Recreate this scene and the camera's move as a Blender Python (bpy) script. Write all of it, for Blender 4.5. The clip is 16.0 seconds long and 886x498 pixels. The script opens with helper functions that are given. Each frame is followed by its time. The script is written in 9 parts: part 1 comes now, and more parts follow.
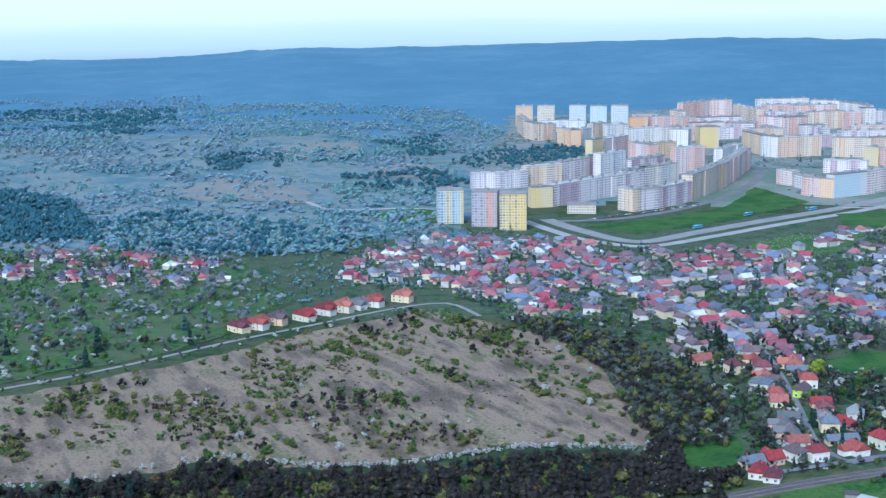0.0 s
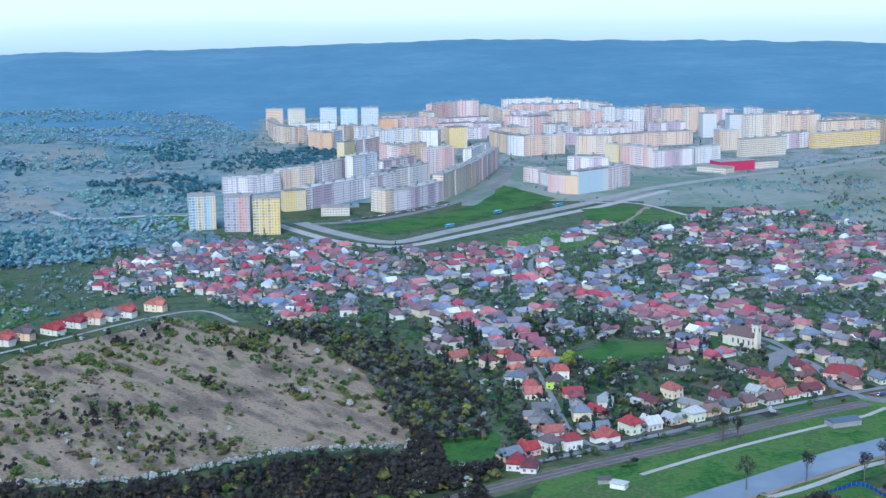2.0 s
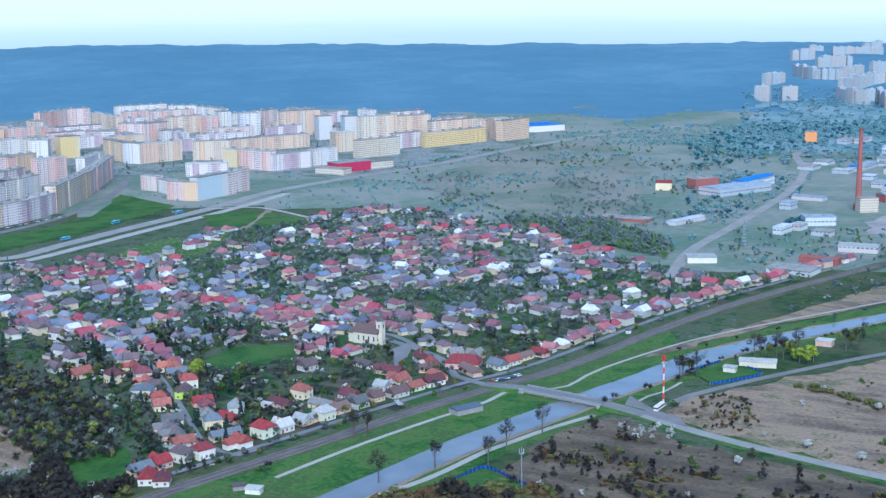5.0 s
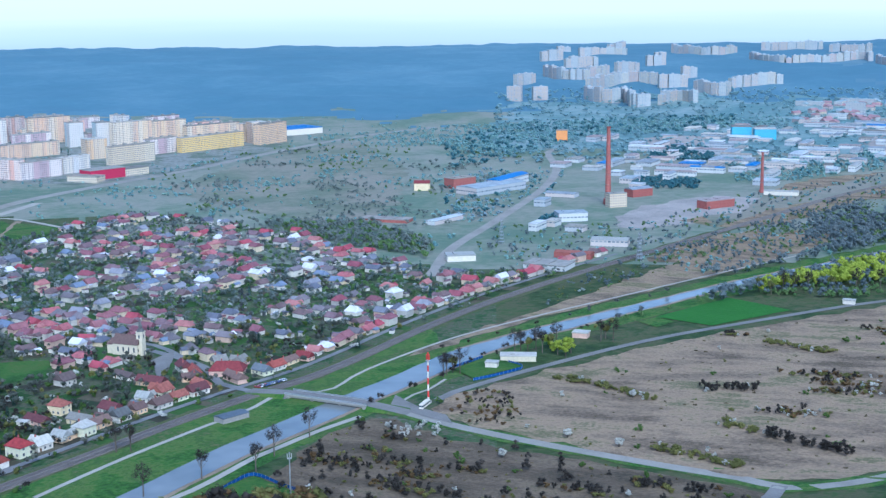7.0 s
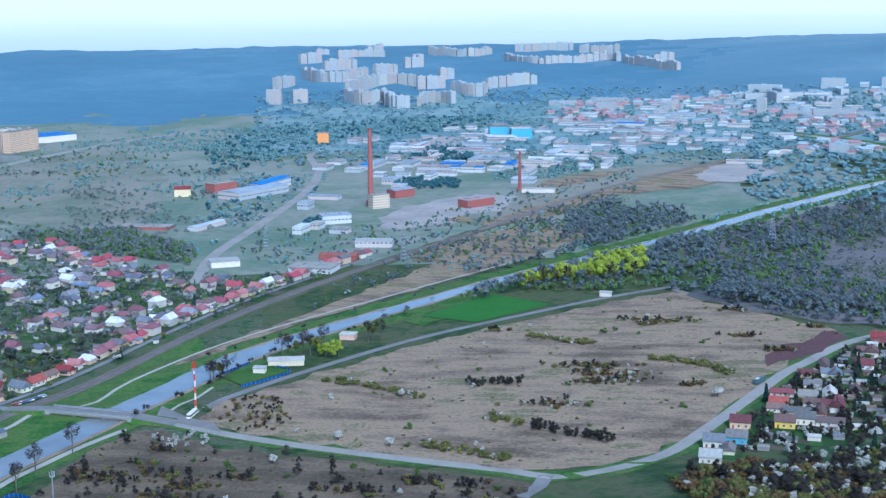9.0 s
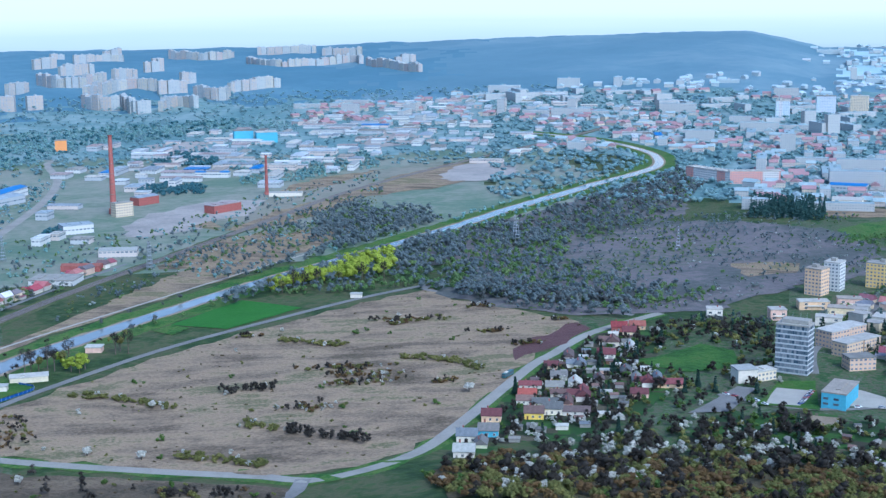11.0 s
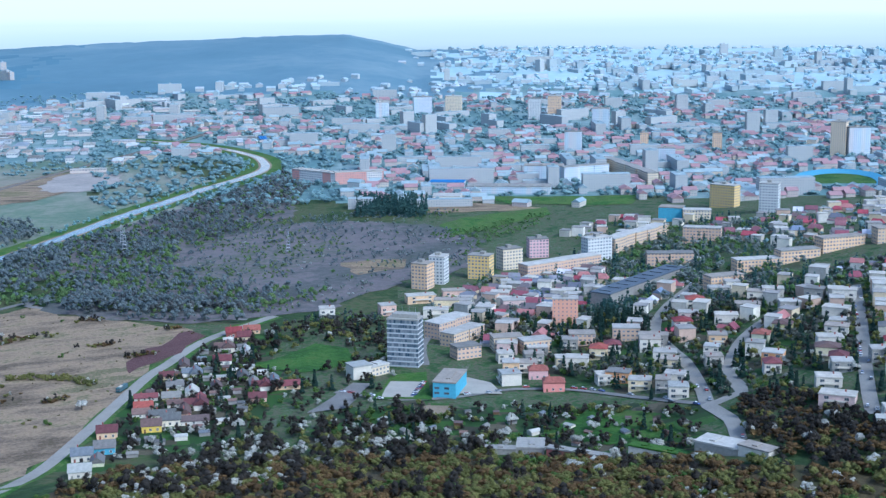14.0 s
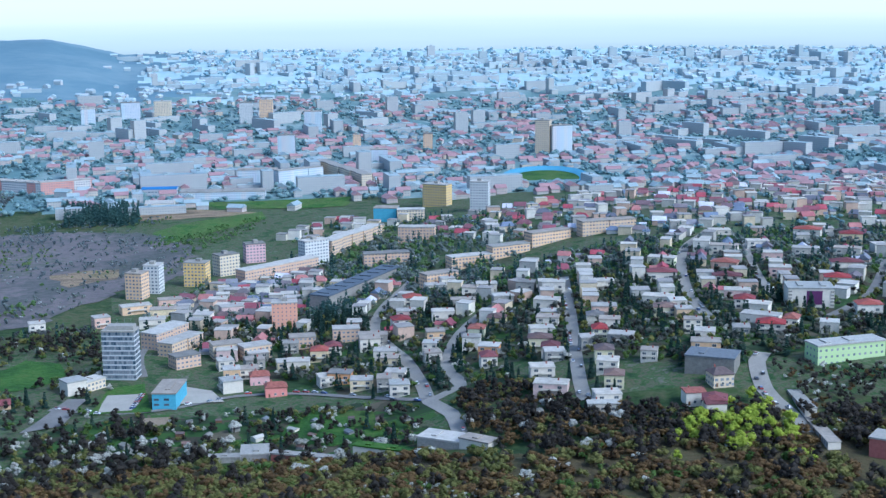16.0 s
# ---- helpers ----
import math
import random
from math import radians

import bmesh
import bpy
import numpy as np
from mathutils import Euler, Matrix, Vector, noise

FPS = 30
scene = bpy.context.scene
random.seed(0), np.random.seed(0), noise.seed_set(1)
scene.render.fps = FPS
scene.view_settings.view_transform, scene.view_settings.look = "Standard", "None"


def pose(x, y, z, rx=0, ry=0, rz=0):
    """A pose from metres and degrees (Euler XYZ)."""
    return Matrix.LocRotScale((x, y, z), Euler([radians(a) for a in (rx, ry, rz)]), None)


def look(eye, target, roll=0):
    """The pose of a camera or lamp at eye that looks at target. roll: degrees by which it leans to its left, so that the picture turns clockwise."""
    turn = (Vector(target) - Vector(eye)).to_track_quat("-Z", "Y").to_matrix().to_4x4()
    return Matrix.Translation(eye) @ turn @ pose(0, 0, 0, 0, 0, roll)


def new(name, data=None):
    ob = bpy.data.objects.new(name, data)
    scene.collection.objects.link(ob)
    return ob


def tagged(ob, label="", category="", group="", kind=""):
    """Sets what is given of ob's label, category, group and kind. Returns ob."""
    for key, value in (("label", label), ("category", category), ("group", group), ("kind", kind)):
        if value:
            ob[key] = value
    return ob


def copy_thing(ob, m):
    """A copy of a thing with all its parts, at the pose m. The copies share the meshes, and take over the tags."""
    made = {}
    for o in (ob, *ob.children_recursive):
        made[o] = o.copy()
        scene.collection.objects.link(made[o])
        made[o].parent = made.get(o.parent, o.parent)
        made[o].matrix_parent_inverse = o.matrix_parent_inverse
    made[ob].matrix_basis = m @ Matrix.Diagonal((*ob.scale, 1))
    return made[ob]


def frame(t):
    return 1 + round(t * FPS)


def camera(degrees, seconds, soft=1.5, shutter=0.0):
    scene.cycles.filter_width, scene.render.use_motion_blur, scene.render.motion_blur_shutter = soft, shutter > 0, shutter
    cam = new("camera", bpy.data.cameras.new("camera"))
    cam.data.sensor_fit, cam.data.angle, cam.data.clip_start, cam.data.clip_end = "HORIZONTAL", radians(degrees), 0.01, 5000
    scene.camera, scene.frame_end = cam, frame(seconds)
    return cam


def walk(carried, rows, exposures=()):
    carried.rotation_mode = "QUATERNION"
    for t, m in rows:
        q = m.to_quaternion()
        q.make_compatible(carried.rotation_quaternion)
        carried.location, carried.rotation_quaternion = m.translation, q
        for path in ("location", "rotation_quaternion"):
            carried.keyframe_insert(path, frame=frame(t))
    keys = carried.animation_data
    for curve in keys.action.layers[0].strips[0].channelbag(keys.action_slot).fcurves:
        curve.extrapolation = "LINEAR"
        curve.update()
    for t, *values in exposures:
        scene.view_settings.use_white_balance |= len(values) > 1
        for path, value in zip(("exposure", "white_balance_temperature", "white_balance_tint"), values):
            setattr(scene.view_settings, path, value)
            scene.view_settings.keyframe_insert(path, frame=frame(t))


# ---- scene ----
# ---- camera: it hovers in one place and turns to the right ----
EYE = 240.0
PITCH, LEAN = -10.466, -0.652
cam = camera(35.23, 16.0, soft=1.35)
YAW = [
    (0.0, 0.0), (0.5, 2.556), (1.0, 5.092), (1.5, 7.647), (2.0, 10.207), (2.5, 12.813), (3.0, 15.414), (3.5, 18.03), (4.0, 20.66),
    (6.5, 33.356), (7.0, 35.782), (7.5, 38.216), (8.0, 40.651), (10.5, 53.324), (11.0, 56.024), (11.5, 58.726), (12.0, 61.41),
    (12.5, 64.11), (13.0, 66.792), (13.5, 69.481), (14.0, 72.178), (14.5, 74.878), (15.0, 77.577), (15.5, 80.324), (15.9, 83.03), (16.0, 83.95),
]


def heading(yaw):
    a, p = radians(yaw), radians(PITCH)
    return look((0, 0, EYE), (100 * math.sin(a) * math.cos(p), 100 * math.cos(a) * math.cos(p), EYE + 100 * math.sin(p)), LEAN)


walk(cam, [(t, heading(yaw)) for t, yaw in YAW], exposures=[(0.0, 0.60, 4560, 5), (8.0, 0.60, 4560, 5), (16.0, 0.62, 4750, 5)])

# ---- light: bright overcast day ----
SUN_EL, SUN_AZ = 44, 205
world = bpy.data.worlds.new("sky")
scene.world = world
world.use_nodes = True
wn = world.node_tree
sky = wn.nodes.new("ShaderNodeTexSky")
sky.sky_type, sky.sun_disc = "NISHITA", False
sky.sun_elevation, sky.sun_rotation = radians(SUN_EL), radians(SUN_AZ)
sky.air_density, sky.dust_density = 1.0, 3.0
wn.nodes["Background"].inputs["Strength"].default_value = 0.15
wn.links.new(sky.outputs[0], wn.nodes["Background"].inputs["Color"])
sun_data = bpy.data.lights.new("sun", "SUN")
sun_data.energy, sun_data.angle, sun_data.color = 1.5, radians(18), (1.0, 0.94, 0.86)
sun = new("sun", sun_data)
sun.matrix_world = look((0, 0, 900), (-math.sin(radians(SUN_AZ)) * math.cos(radians(SUN_EL)), -math.cos(radians(SUN_AZ)) * math.cos(radians(SUN_EL)), 900 - math.sin(radians(SUN_EL))))


# ---- materials ----
def ramp(nt, stops, constant=False):
    node = nt.nodes.new("ShaderNodeValToRGB")
    cr = node.color_ramp
    cr.interpolation = "CONSTANT" if constant else "LINEAR"
    while len(cr.elements) < len(stops):
        cr.elements.new(0.5)
    for i, c in enumerate(stops):
        cr.elements[i].position = i / len(stops) if constant else i / max(1, len(stops) - 1)
        cr.elements[i].color = (*c, 1)
    return node


def shader(name, rough=0.9, metal=0.0):
    m = bpy.data.materials.new(name)
    m.use_nodes = True
    nt = m.node_tree
    b = nt.nodes["Principled BSDF"]
    b.inputs["Roughness"].default_value, b.inputs["Metallic"].default_value = rough, metal
    b.inputs["Specular IOR Level"].default_value = 0.25
    return m, nt, b


def calc(nt, op, a, b=None, c=None):
    n = nt.nodes.new("ShaderNodeMath")
    n.operation = op
    for i, v in enumerate((a, b, c)):
        if v is None:
            continue
        if isinstance(v, (int, float)):
            n.inputs[i].default_value = v
        else:
            nt.links.new(v, n.inputs[i])
    return n.outputs[0]


def blend(nt, fac, a, b, kind="MIX"):
    n = nt.nodes.new("ShaderNodeMix")
    n.data_type, n.blend_type = "RGBA", kind
    for key, v in ((0, fac), (6, a), (7, b)):
        if isinstance(v, (int, float)):
            n.inputs[key].default_value = v
        elif isinstance(v, tuple):
            n.inputs[key].default_value = (*v, 1)
        else:
            nt.links.new(v, n.inputs[key])
    return n.outputs[2]


def grain(nt, scale, detail=4, space="world", stretch=None):
    n = nt.nodes.new("ShaderNodeTexNoise")
    n.inputs["Scale"].default_value, n.inputs["Detail"].default_value = scale, detail
    n.inputs["Roughness"].default_value = 0.6
    if space == "world":
        src = nt.nodes.new("ShaderNodeNewGeometry").outputs["Position"]
    else:
        src = nt.nodes.new("ShaderNodeTexCoord").outputs["Object"]
    if stretch:
        mp = nt.nodes.new("ShaderNodeMapping")
        mp.vector_type = "TEXTURE"
        mp.inputs["Rotation"].default_value = (0, 0, radians(stretch[0]))
        mp.inputs["Scale"].default_value = (stretch[1], stretch[2], 1)
        nt.links.new(src, mp.inputs[0])
        src = mp.outputs[0]
    nt.links.new(src, n.inputs["Vector"])
    return n.outputs["Fac"]


def contrast(nt, v, lo=0.32, hi=0.68):
    n = nt.nodes.new("ShaderNodeMapRange")
    n.inputs[1].default_value, n.inputs[2].default_value = lo, hi
    nt.links.new(v, n.inputs[0])
    return n.outputs[0]


def earth(name, cols, scale=0.02, fine=0.35, rough=0.95, bump=0.5, stretch=None, sharp=False, broad=0.0):
    """Ground cover: patches of the given colours at one size, mottled at a finer one."""
    m, nt, b = shader(name, rough)
    big = contrast(nt, grain(nt, scale, 5, stretch=stretch), *((0.40, 0.60) if sharp else (0.32, 0.68)))
    small = contrast(nt, grain(nt, fine, 4), *((0.38, 0.62) if sharp else (0.32, 0.68)))
    fac = calc(nt, "ADD", calc(nt, "MULTIPLY", big, 0.68), calc(nt, "MULTIPLY", small, 0.32))
    if broad:
        fac = calc(nt, "ADD", calc(nt, "MULTIPLY", fac, 0.6), calc(nt, "MULTIPLY", contrast(nt, grain(nt, broad, 3)), 0.4))
    r = ramp(nt, cols)
    nt.links.new(fac, r.inputs[0])
    nt.links.new(r.outputs[0], b.inputs["Base Color"])
    bp = nt.nodes.new("ShaderNodeBump")
    bp.inputs["Strength"].default_value, bp.inputs["Distance"].default_value = bump, 0.6
    nt.links.new(small, bp.inputs["Height"])
    nt.links.new(bp.outputs[0], b.inputs["Normal"])
    return m


def painted(name, cols, rough=0.85, dirt=0.25, constant=True, spec=0.25, metal=0.0, scale=0.6, island=False):
    """Walls and roofs: one of the colours for each object, with stains and grain."""
    m, nt, b = shader(name, rough, metal)
    b.inputs["Specular IOR Level"].default_value = spec
    r = ramp(nt, cols, constant)
    nt.links.new(nt.nodes.new("ShaderNodeNewGeometry").outputs["Random Per Island"] if island else nt.nodes.new("ShaderNodeObjectInfo").outputs["Random"], r.inputs[0])
    a = contrast(nt, grain(nt, scale, 5, "object"))
    f = contrast(nt, grain(nt, scale * 6, 3, "object"))
    shade = calc(nt, "ADD", 1 - dirt, calc(nt, "MULTIPLY", calc(nt, "ADD", calc(nt, "MULTIPLY", a, 0.6), calc(nt, "MULTIPLY", f, 0.4)), dirt * 1.5))
    g = nt.nodes.new("ShaderNodeCombineColor")
    for i in range(3):
        nt.links.new(shade, g.inputs[i])
    nt.links.new(blend(nt, 1.0, r.outputs[0], g.outputs[0], "MULTIPLY"), b.inputs["Base Color"])
    return m


def facade(name, cols, glass=(0.10, 0.13, 0.17), bay=3.0, floor=2.85, stripe=6.0, island=False, wide=0.56, tall=0.48, joint=0.12, loggias=0.0):
    """A wall of windows in rows: u runs along the wall in metres, v up it."""
    m, nt, b = shader(name, 0.85)
    sep = nt.nodes.new("ShaderNodeSeparateXYZ")
    nt.links.new(nt.nodes.new("ShaderNodeUVMap").outputs[0], sep.inputs[0])
    u, v = sep.outputs[0], sep.outputs[1]
    fu, fv = calc(nt, "FRACT", calc(nt, "DIVIDE", u, bay)), calc(nt, "FRACT", calc(nt, "DIVIDE", v, floor))
    bayn = nt.nodes.new("ShaderNodeTexWhiteNoise")
    bayn.noise_dimensions = "2D"
    bayc = nt.nodes.new("ShaderNodeCombineXYZ")
    nt.links.new(calc(nt, "FLOOR", calc(nt, "DIVIDE", u, bay)), bayc.inputs[0])
    nt.links.new(bayc.outputs[0], bayn.inputs["Vector"])
    loggia = calc(nt, "MULTIPLY", calc(nt, "GREATER_THAN", bayn.outputs["Value"], 0.62), loggias)
    inside = calc(nt, "MULTIPLY", calc(nt, "LESS_THAN", calc(nt, "ABSOLUTE", calc(nt, "SUBTRACT", fu, 0.5)), calc(nt, "ADD", wide / 2, calc(nt, "MULTIPLY", loggia, 0.18))),
                  calc(nt, "LESS_THAN", calc(nt, "ABSOLUTE", calc(nt, "SUBTRACT", fv, 0.55)), calc(nt, "ADD", tall / 2, calc(nt, "MULTIPLY", loggia, 0.1))))
    seam = calc(nt, "MAXIMUM", calc(nt, "LESS_THAN", fv, joint * 0.6), calc(nt, "LESS_THAN", fu, joint * 0.35))
    rnd = nt.nodes.new("ShaderNodeNewGeometry").outputs["Random Per Island"] if island else nt.nodes.new("ShaderNodeObjectInfo").outputs["Random"]
    wn2 = nt.nodes.new("ShaderNodeTexWhiteNoise")
    wn2.noise_dimensions = "2D"
    cmb = nt.nodes.new("ShaderNodeCombineXYZ")
    nt.links.new(calc(nt, "FLOOR", calc(nt, "DIVIDE", u, stripe)), cmb.inputs[0])
    nt.links.new(calc(nt, "MULTIPLY", rnd, 37.0), cmb.inputs[1])
    nt.links.new(cmb.outputs[0], wn2.inputs["Vector"])
    r = ramp(nt, cols, True)
    pick = calc(nt, "FRACT", calc(nt, "ADD", rnd, calc(nt, "MULTIPLY", wn2.outputs["Value"], 0.99)))
    nt.links.new(pick, r.inputs[0])
    # each pane differs a little: curtains, blinds, loggias
    wn3 = nt.nodes.new("ShaderNodeTexWhiteNoise")
    wn3.noise_dimensions = "3D"
    cm3 = nt.nodes.new("ShaderNodeCombineXYZ")
    nt.links.new(calc(nt, "FLOOR", calc(nt, "DIVIDE", u, bay)), cm3.inputs[0])
    nt.links.new(calc(nt, "FLOOR", calc(nt, "DIVIDE", v, floor)), cm3.inputs[1])
    nt.links.new(calc(nt, "MULTIPLY", rnd, 91.0), cm3.inputs[2])
    nt.links.new(cm3.outputs[0], wn3.inputs["Vector"])
    pane = blend(nt, calc(nt, "MULTIPLY", wn3.outputs["Value"], 0.6), glass, (0.42, 0.42, 0.42))
    st = contrast(nt, grain(nt, 0.25, 5, "object"), 0.2, 0.8)
    wall = blend(nt, calc(nt, "MULTIPLY", st, 0.25), r.outputs[0], (0.45, 0.43, 0.40))
    wall = blend(nt, calc(nt, "MULTIPLY", seam, 0.18), wall, (0.35, 0.34, 0.34))
    nt.links.new(blend(nt, inside, wall, pane), b.inputs["Base Color"])
    nt.links.new(calc(nt, "SUBTRACT", 0.85, calc(nt, "MULTIPLY", inside, 0.6)), b.inputs["Roughness"])
    return m


def leaves(name, cols, rough=0.9):
    m, nt, b = shader(name, rough)
    b.inputs["Specular IOR Level"].default_value = 0.1
    r = ramp(nt, cols)
    rnd = nt.nodes.new("ShaderNodeNewGeometry").outputs["Random Per Island"]
    fac = calc(nt, "ADD", calc(nt, "MULTIPLY", contrast(nt, grain(nt, 0.07, 2)), 0.65), calc(nt, "MULTIPLY", rnd, 0.35))
    nt.links.new(fac, r.inputs[0])
    nt.links.new(r.outputs[0], b.inputs["Base Color"])
    # thin leaves and twigs let light through
    tr = nt.nodes.new("ShaderNodeBsdfTranslucent")
    nt.links.new(r.outputs[0], tr.inputs["Color"])
    mx = nt.nodes.new("ShaderNodeMixShader")
    mx.inputs[0].default_value = 0.45
    nt.links.new(b.outputs[0], mx.inputs[1])
    nt.links.new(tr.outputs[0], mx.inputs[2])
    nt.links.new(mx.outputs[0], nt.nodes["Material Output"].inputs["Surface"])
    return m


# ground covers
M_SCRUB = earth("scrub_ground", [(0.018, 0.038, 0.010), (0.036, 0.062, 0.016), (0.075, 0.078, 0.036), (0.040, 0.075, 0.016)], 0.015, 0.12, sharp=True)
M_FIELD = earth("dry_grass", [(0.060, 0.055, 0.026), (0.110, 0.086, 0.053), (0.180, 0.134, 0.089), (0.282, 0.210, 0.132), (0.120, 0.115, 0.050), (0.222, 0.162, 0.103)], 0.05, 0.5, stretch=(-66, 3.2, 0.8), sharp=True, broad=0.014)
M_FIELD_EAST = earth("reed_field", [(0.065, 0.058, 0.029), (0.121, 0.090, 0.058), (0.196, 0.146, 0.096), (0.280, 0.208, 0.132), (0.118, 0.112, 0.052), (0.224, 0.166, 0.108)], 0.045, 0.4, stretch=(-48, 2.6, 0.9), sharp=True, broad=0.012)
M_BRUSH = earth("grey_brush_land", [(0.066, 0.075, 0.063), (0.091, 0.091, 0.087), (0.148, 0.127, 0.127), (0.077, 0.092, 0.066)], 0.012, 0.12, sharp=True, stretch=(-25, 4.0, 0.8))
M_GRASS = earth("meadow_grass", [(0.022, 0.062, 0.009), (0.044, 0.112, 0.014), (0.085, 0.128, 0.028), (0.040, 0.094, 0.014), (0.105, 0.112, 0.046)], 0.03, 0.35, sharp=True)
M_LAWN = earth("lawn_grass", [(0.020, 0.058, 0.008), (0.034, 0.088, 0.012), (0.052, 0.112, 0.016), (0.070, 0.100, 0.024)], 0.03, 0.3, sharp=True)
M_GARDEN = earth("garden_ground", [(0.018, 0.044, 0.014), (0.039, 0.081, 0.021), (0.091, 0.086, 0.057), (0.044, 0.086, 0.023), (0.124, 0.117, 0.094)], 0.06, 0.25, sharp=True)
# Distance haze is mixed into the colours of woodland, scrub and open land.
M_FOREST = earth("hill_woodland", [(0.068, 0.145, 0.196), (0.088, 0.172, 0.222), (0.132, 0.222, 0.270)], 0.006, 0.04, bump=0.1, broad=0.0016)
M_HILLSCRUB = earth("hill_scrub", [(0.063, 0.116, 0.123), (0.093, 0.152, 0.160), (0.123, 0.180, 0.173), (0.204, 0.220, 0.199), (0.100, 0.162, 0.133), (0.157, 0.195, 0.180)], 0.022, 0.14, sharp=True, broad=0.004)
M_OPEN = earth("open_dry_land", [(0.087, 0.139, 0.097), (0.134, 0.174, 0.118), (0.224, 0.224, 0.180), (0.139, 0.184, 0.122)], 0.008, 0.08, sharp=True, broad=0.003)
M_HILLDRY = earth("hill_dry_ground", [(0.150, 0.175, 0.155), (0.205, 0.200, 0.165), (0.240, 0.220, 0.180)], 0.02, 0.1)
M_YARD = earth("gravel_yard", [(0.20, 0.19, 0.175), (0.30, 0.27, 0.24), (0.38, 0.34, 0.30)], 0.02, 0.2)
# Bluish haze is mixed into the town's ground colour.
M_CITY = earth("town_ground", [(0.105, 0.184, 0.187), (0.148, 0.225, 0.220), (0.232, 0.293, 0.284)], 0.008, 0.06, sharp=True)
# The far hills' colour is paled and blued with haze.
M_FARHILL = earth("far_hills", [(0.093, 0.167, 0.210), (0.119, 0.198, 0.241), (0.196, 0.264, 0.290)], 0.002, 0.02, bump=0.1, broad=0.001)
M_ROAD = earth("asphalt_road", [(0.13, 0.125, 0.117), (0.175, 0.168, 0.156), (0.22, 0.21, 0.196)], 0.05, 0.8, bump=0.1)
M_STREET = earth("worn_street", [(0.12, 0.12, 0.125), (0.18, 0.18, 0.18), (0.23, 0.225, 0.22)], 0.06, 0.8, bump=0.1)
M_LANE = earth("pale_asphalt", [(0.202, 0.190, 0.166), (0.258, 0.242, 0.212), (0.304, 0.287, 0.249)], 0.05, 0.8, bump=0.1)
M_PALEROAD = earth("concrete_path", [(0.288, 0.268, 0.230), (0.387, 0.361, 0.307)], 0.06, 0.8, bump=0.1)
M_BALLAST = earth("rail_ballast", [(0.13, 0.11, 0.095), (0.20, 0.175, 0.15)], 0.1, 1.2)
M_DIRT = earth("bare_soil", [(0.19, 0.145, 0.10), (0.28, 0.22, 0.15)], 0.05, 0.6)
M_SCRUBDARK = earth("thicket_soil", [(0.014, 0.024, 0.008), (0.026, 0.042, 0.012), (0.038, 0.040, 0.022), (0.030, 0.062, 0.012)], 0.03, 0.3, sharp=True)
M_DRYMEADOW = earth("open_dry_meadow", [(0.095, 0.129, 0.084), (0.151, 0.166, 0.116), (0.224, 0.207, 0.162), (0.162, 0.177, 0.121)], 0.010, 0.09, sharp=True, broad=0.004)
M_VERGE = earth("dry_verge", [(0.036, 0.066, 0.014), (0.072, 0.088, 0.030), (0.120, 0.108, 0.062)], 0.05, 0.4)
M_MAROON = earth("maroon_brush", [(0.072, 0.037, 0.037), (0.112, 0.058, 0.054)], 0.05, 0.4)
def plots_material():
    m, nt, b = shader("garden_plots", 0.95)
    r = ramp(nt, [(0.020, 0.058, 0.010), (0.030, 0.082, 0.012), (0.066, 0.056, 0.036), (0.020, 0.038, 0.014), (0.11, 0.092, 0.062), (0.042, 0.100, 0.015), (0.042, 0.036, 0.026), (0.024, 0.052, 0.014)], True)
    nt.links.new(nt.nodes.new("ShaderNodeNewGeometry").outputs["Random Per Island"], r.inputs[0])
    f = contrast(nt, grain(nt, 0.3, 4))
    nt.links.new(blend(nt, calc(nt, "MULTIPLY", f, 0.5), r.outputs[0], (0.03, 0.042, 0.018)), b.inputs["Base Color"])
    return m


M_PLOTS = plots_material()
# building stuff
M_WALL = painted("plaster_wall", [(0.741, 0.672, 0.533), (0.627, 0.580, 0.490), (0.722, 0.589, 0.361), (0.684, 0.635, 0.550), (0.684, 0.478, 0.292), (0.760, 0.708, 0.602), (0.627, 0.423, 0.327), (0.551, 0.506, 0.430), (0.665, 0.644, 0.447)])
M_WHITE = painted("white_render", [(0.669, 0.611, 0.509), (0.618, 0.564, 0.469)], dirt=0.15)
M_TILE_RED = painted("red_roof_tile", [(0.263, 0.042, 0.042), (0.294, 0.080, 0.062), (0.200, 0.042, 0.044), (0.273, 0.100, 0.075)], 0.75, 0.45)
M_TILE_MAROON = painted("maroon_roof_tile", [(0.135, 0.048, 0.052), (0.18, 0.062, 0.066), (0.115, 0.045, 0.048)], 0.8, 0.35)
M_TILE_ORANGE = painted("orange_roof_tile", [(0.38, 0.14, 0.095), (0.32, 0.12, 0.09)], 0.8, 0.4)
M_TILE_GREY = painted("grey_roof_sheet", [(0.162, 0.154, 0.144), (0.114, 0.114, 0.110), (0.218, 0.207, 0.182), (0.152, 0.167, 0.182)], 0.7, 0.35)
M_TILE_BROWN = painted("brown_roof_tile", [(0.13, 0.085, 0.075), (0.18, 0.12, 0.10), (0.12, 0.09, 0.085)], 0.8, 0.35)
M_TILE_PALE = painted("pale_roof_sheet", [(0.399, 0.385, 0.344), (0.335, 0.332, 0.298), (0.479, 0.453, 0.390)], 0.6, 0.3)
M_FLATROOF = painted("bitumen_flat_roof", [(0.289, 0.275, 0.243), (0.204, 0.195, 0.176), (0.391, 0.369, 0.327), (0.306, 0.271, 0.228), (0.459, 0.435, 0.388)], 0.9, 0.35, scale=0.15)
M_GLASS = painted("window_glass", [(0.06, 0.075, 0.095), (0.10, 0.12, 0.14)], 0.15, 0.1, spec=0.6)
M_DOOR = painted("wooden_door", [(0.16, 0.09, 0.05), (0.30, 0.28, 0.26)], 0.7)
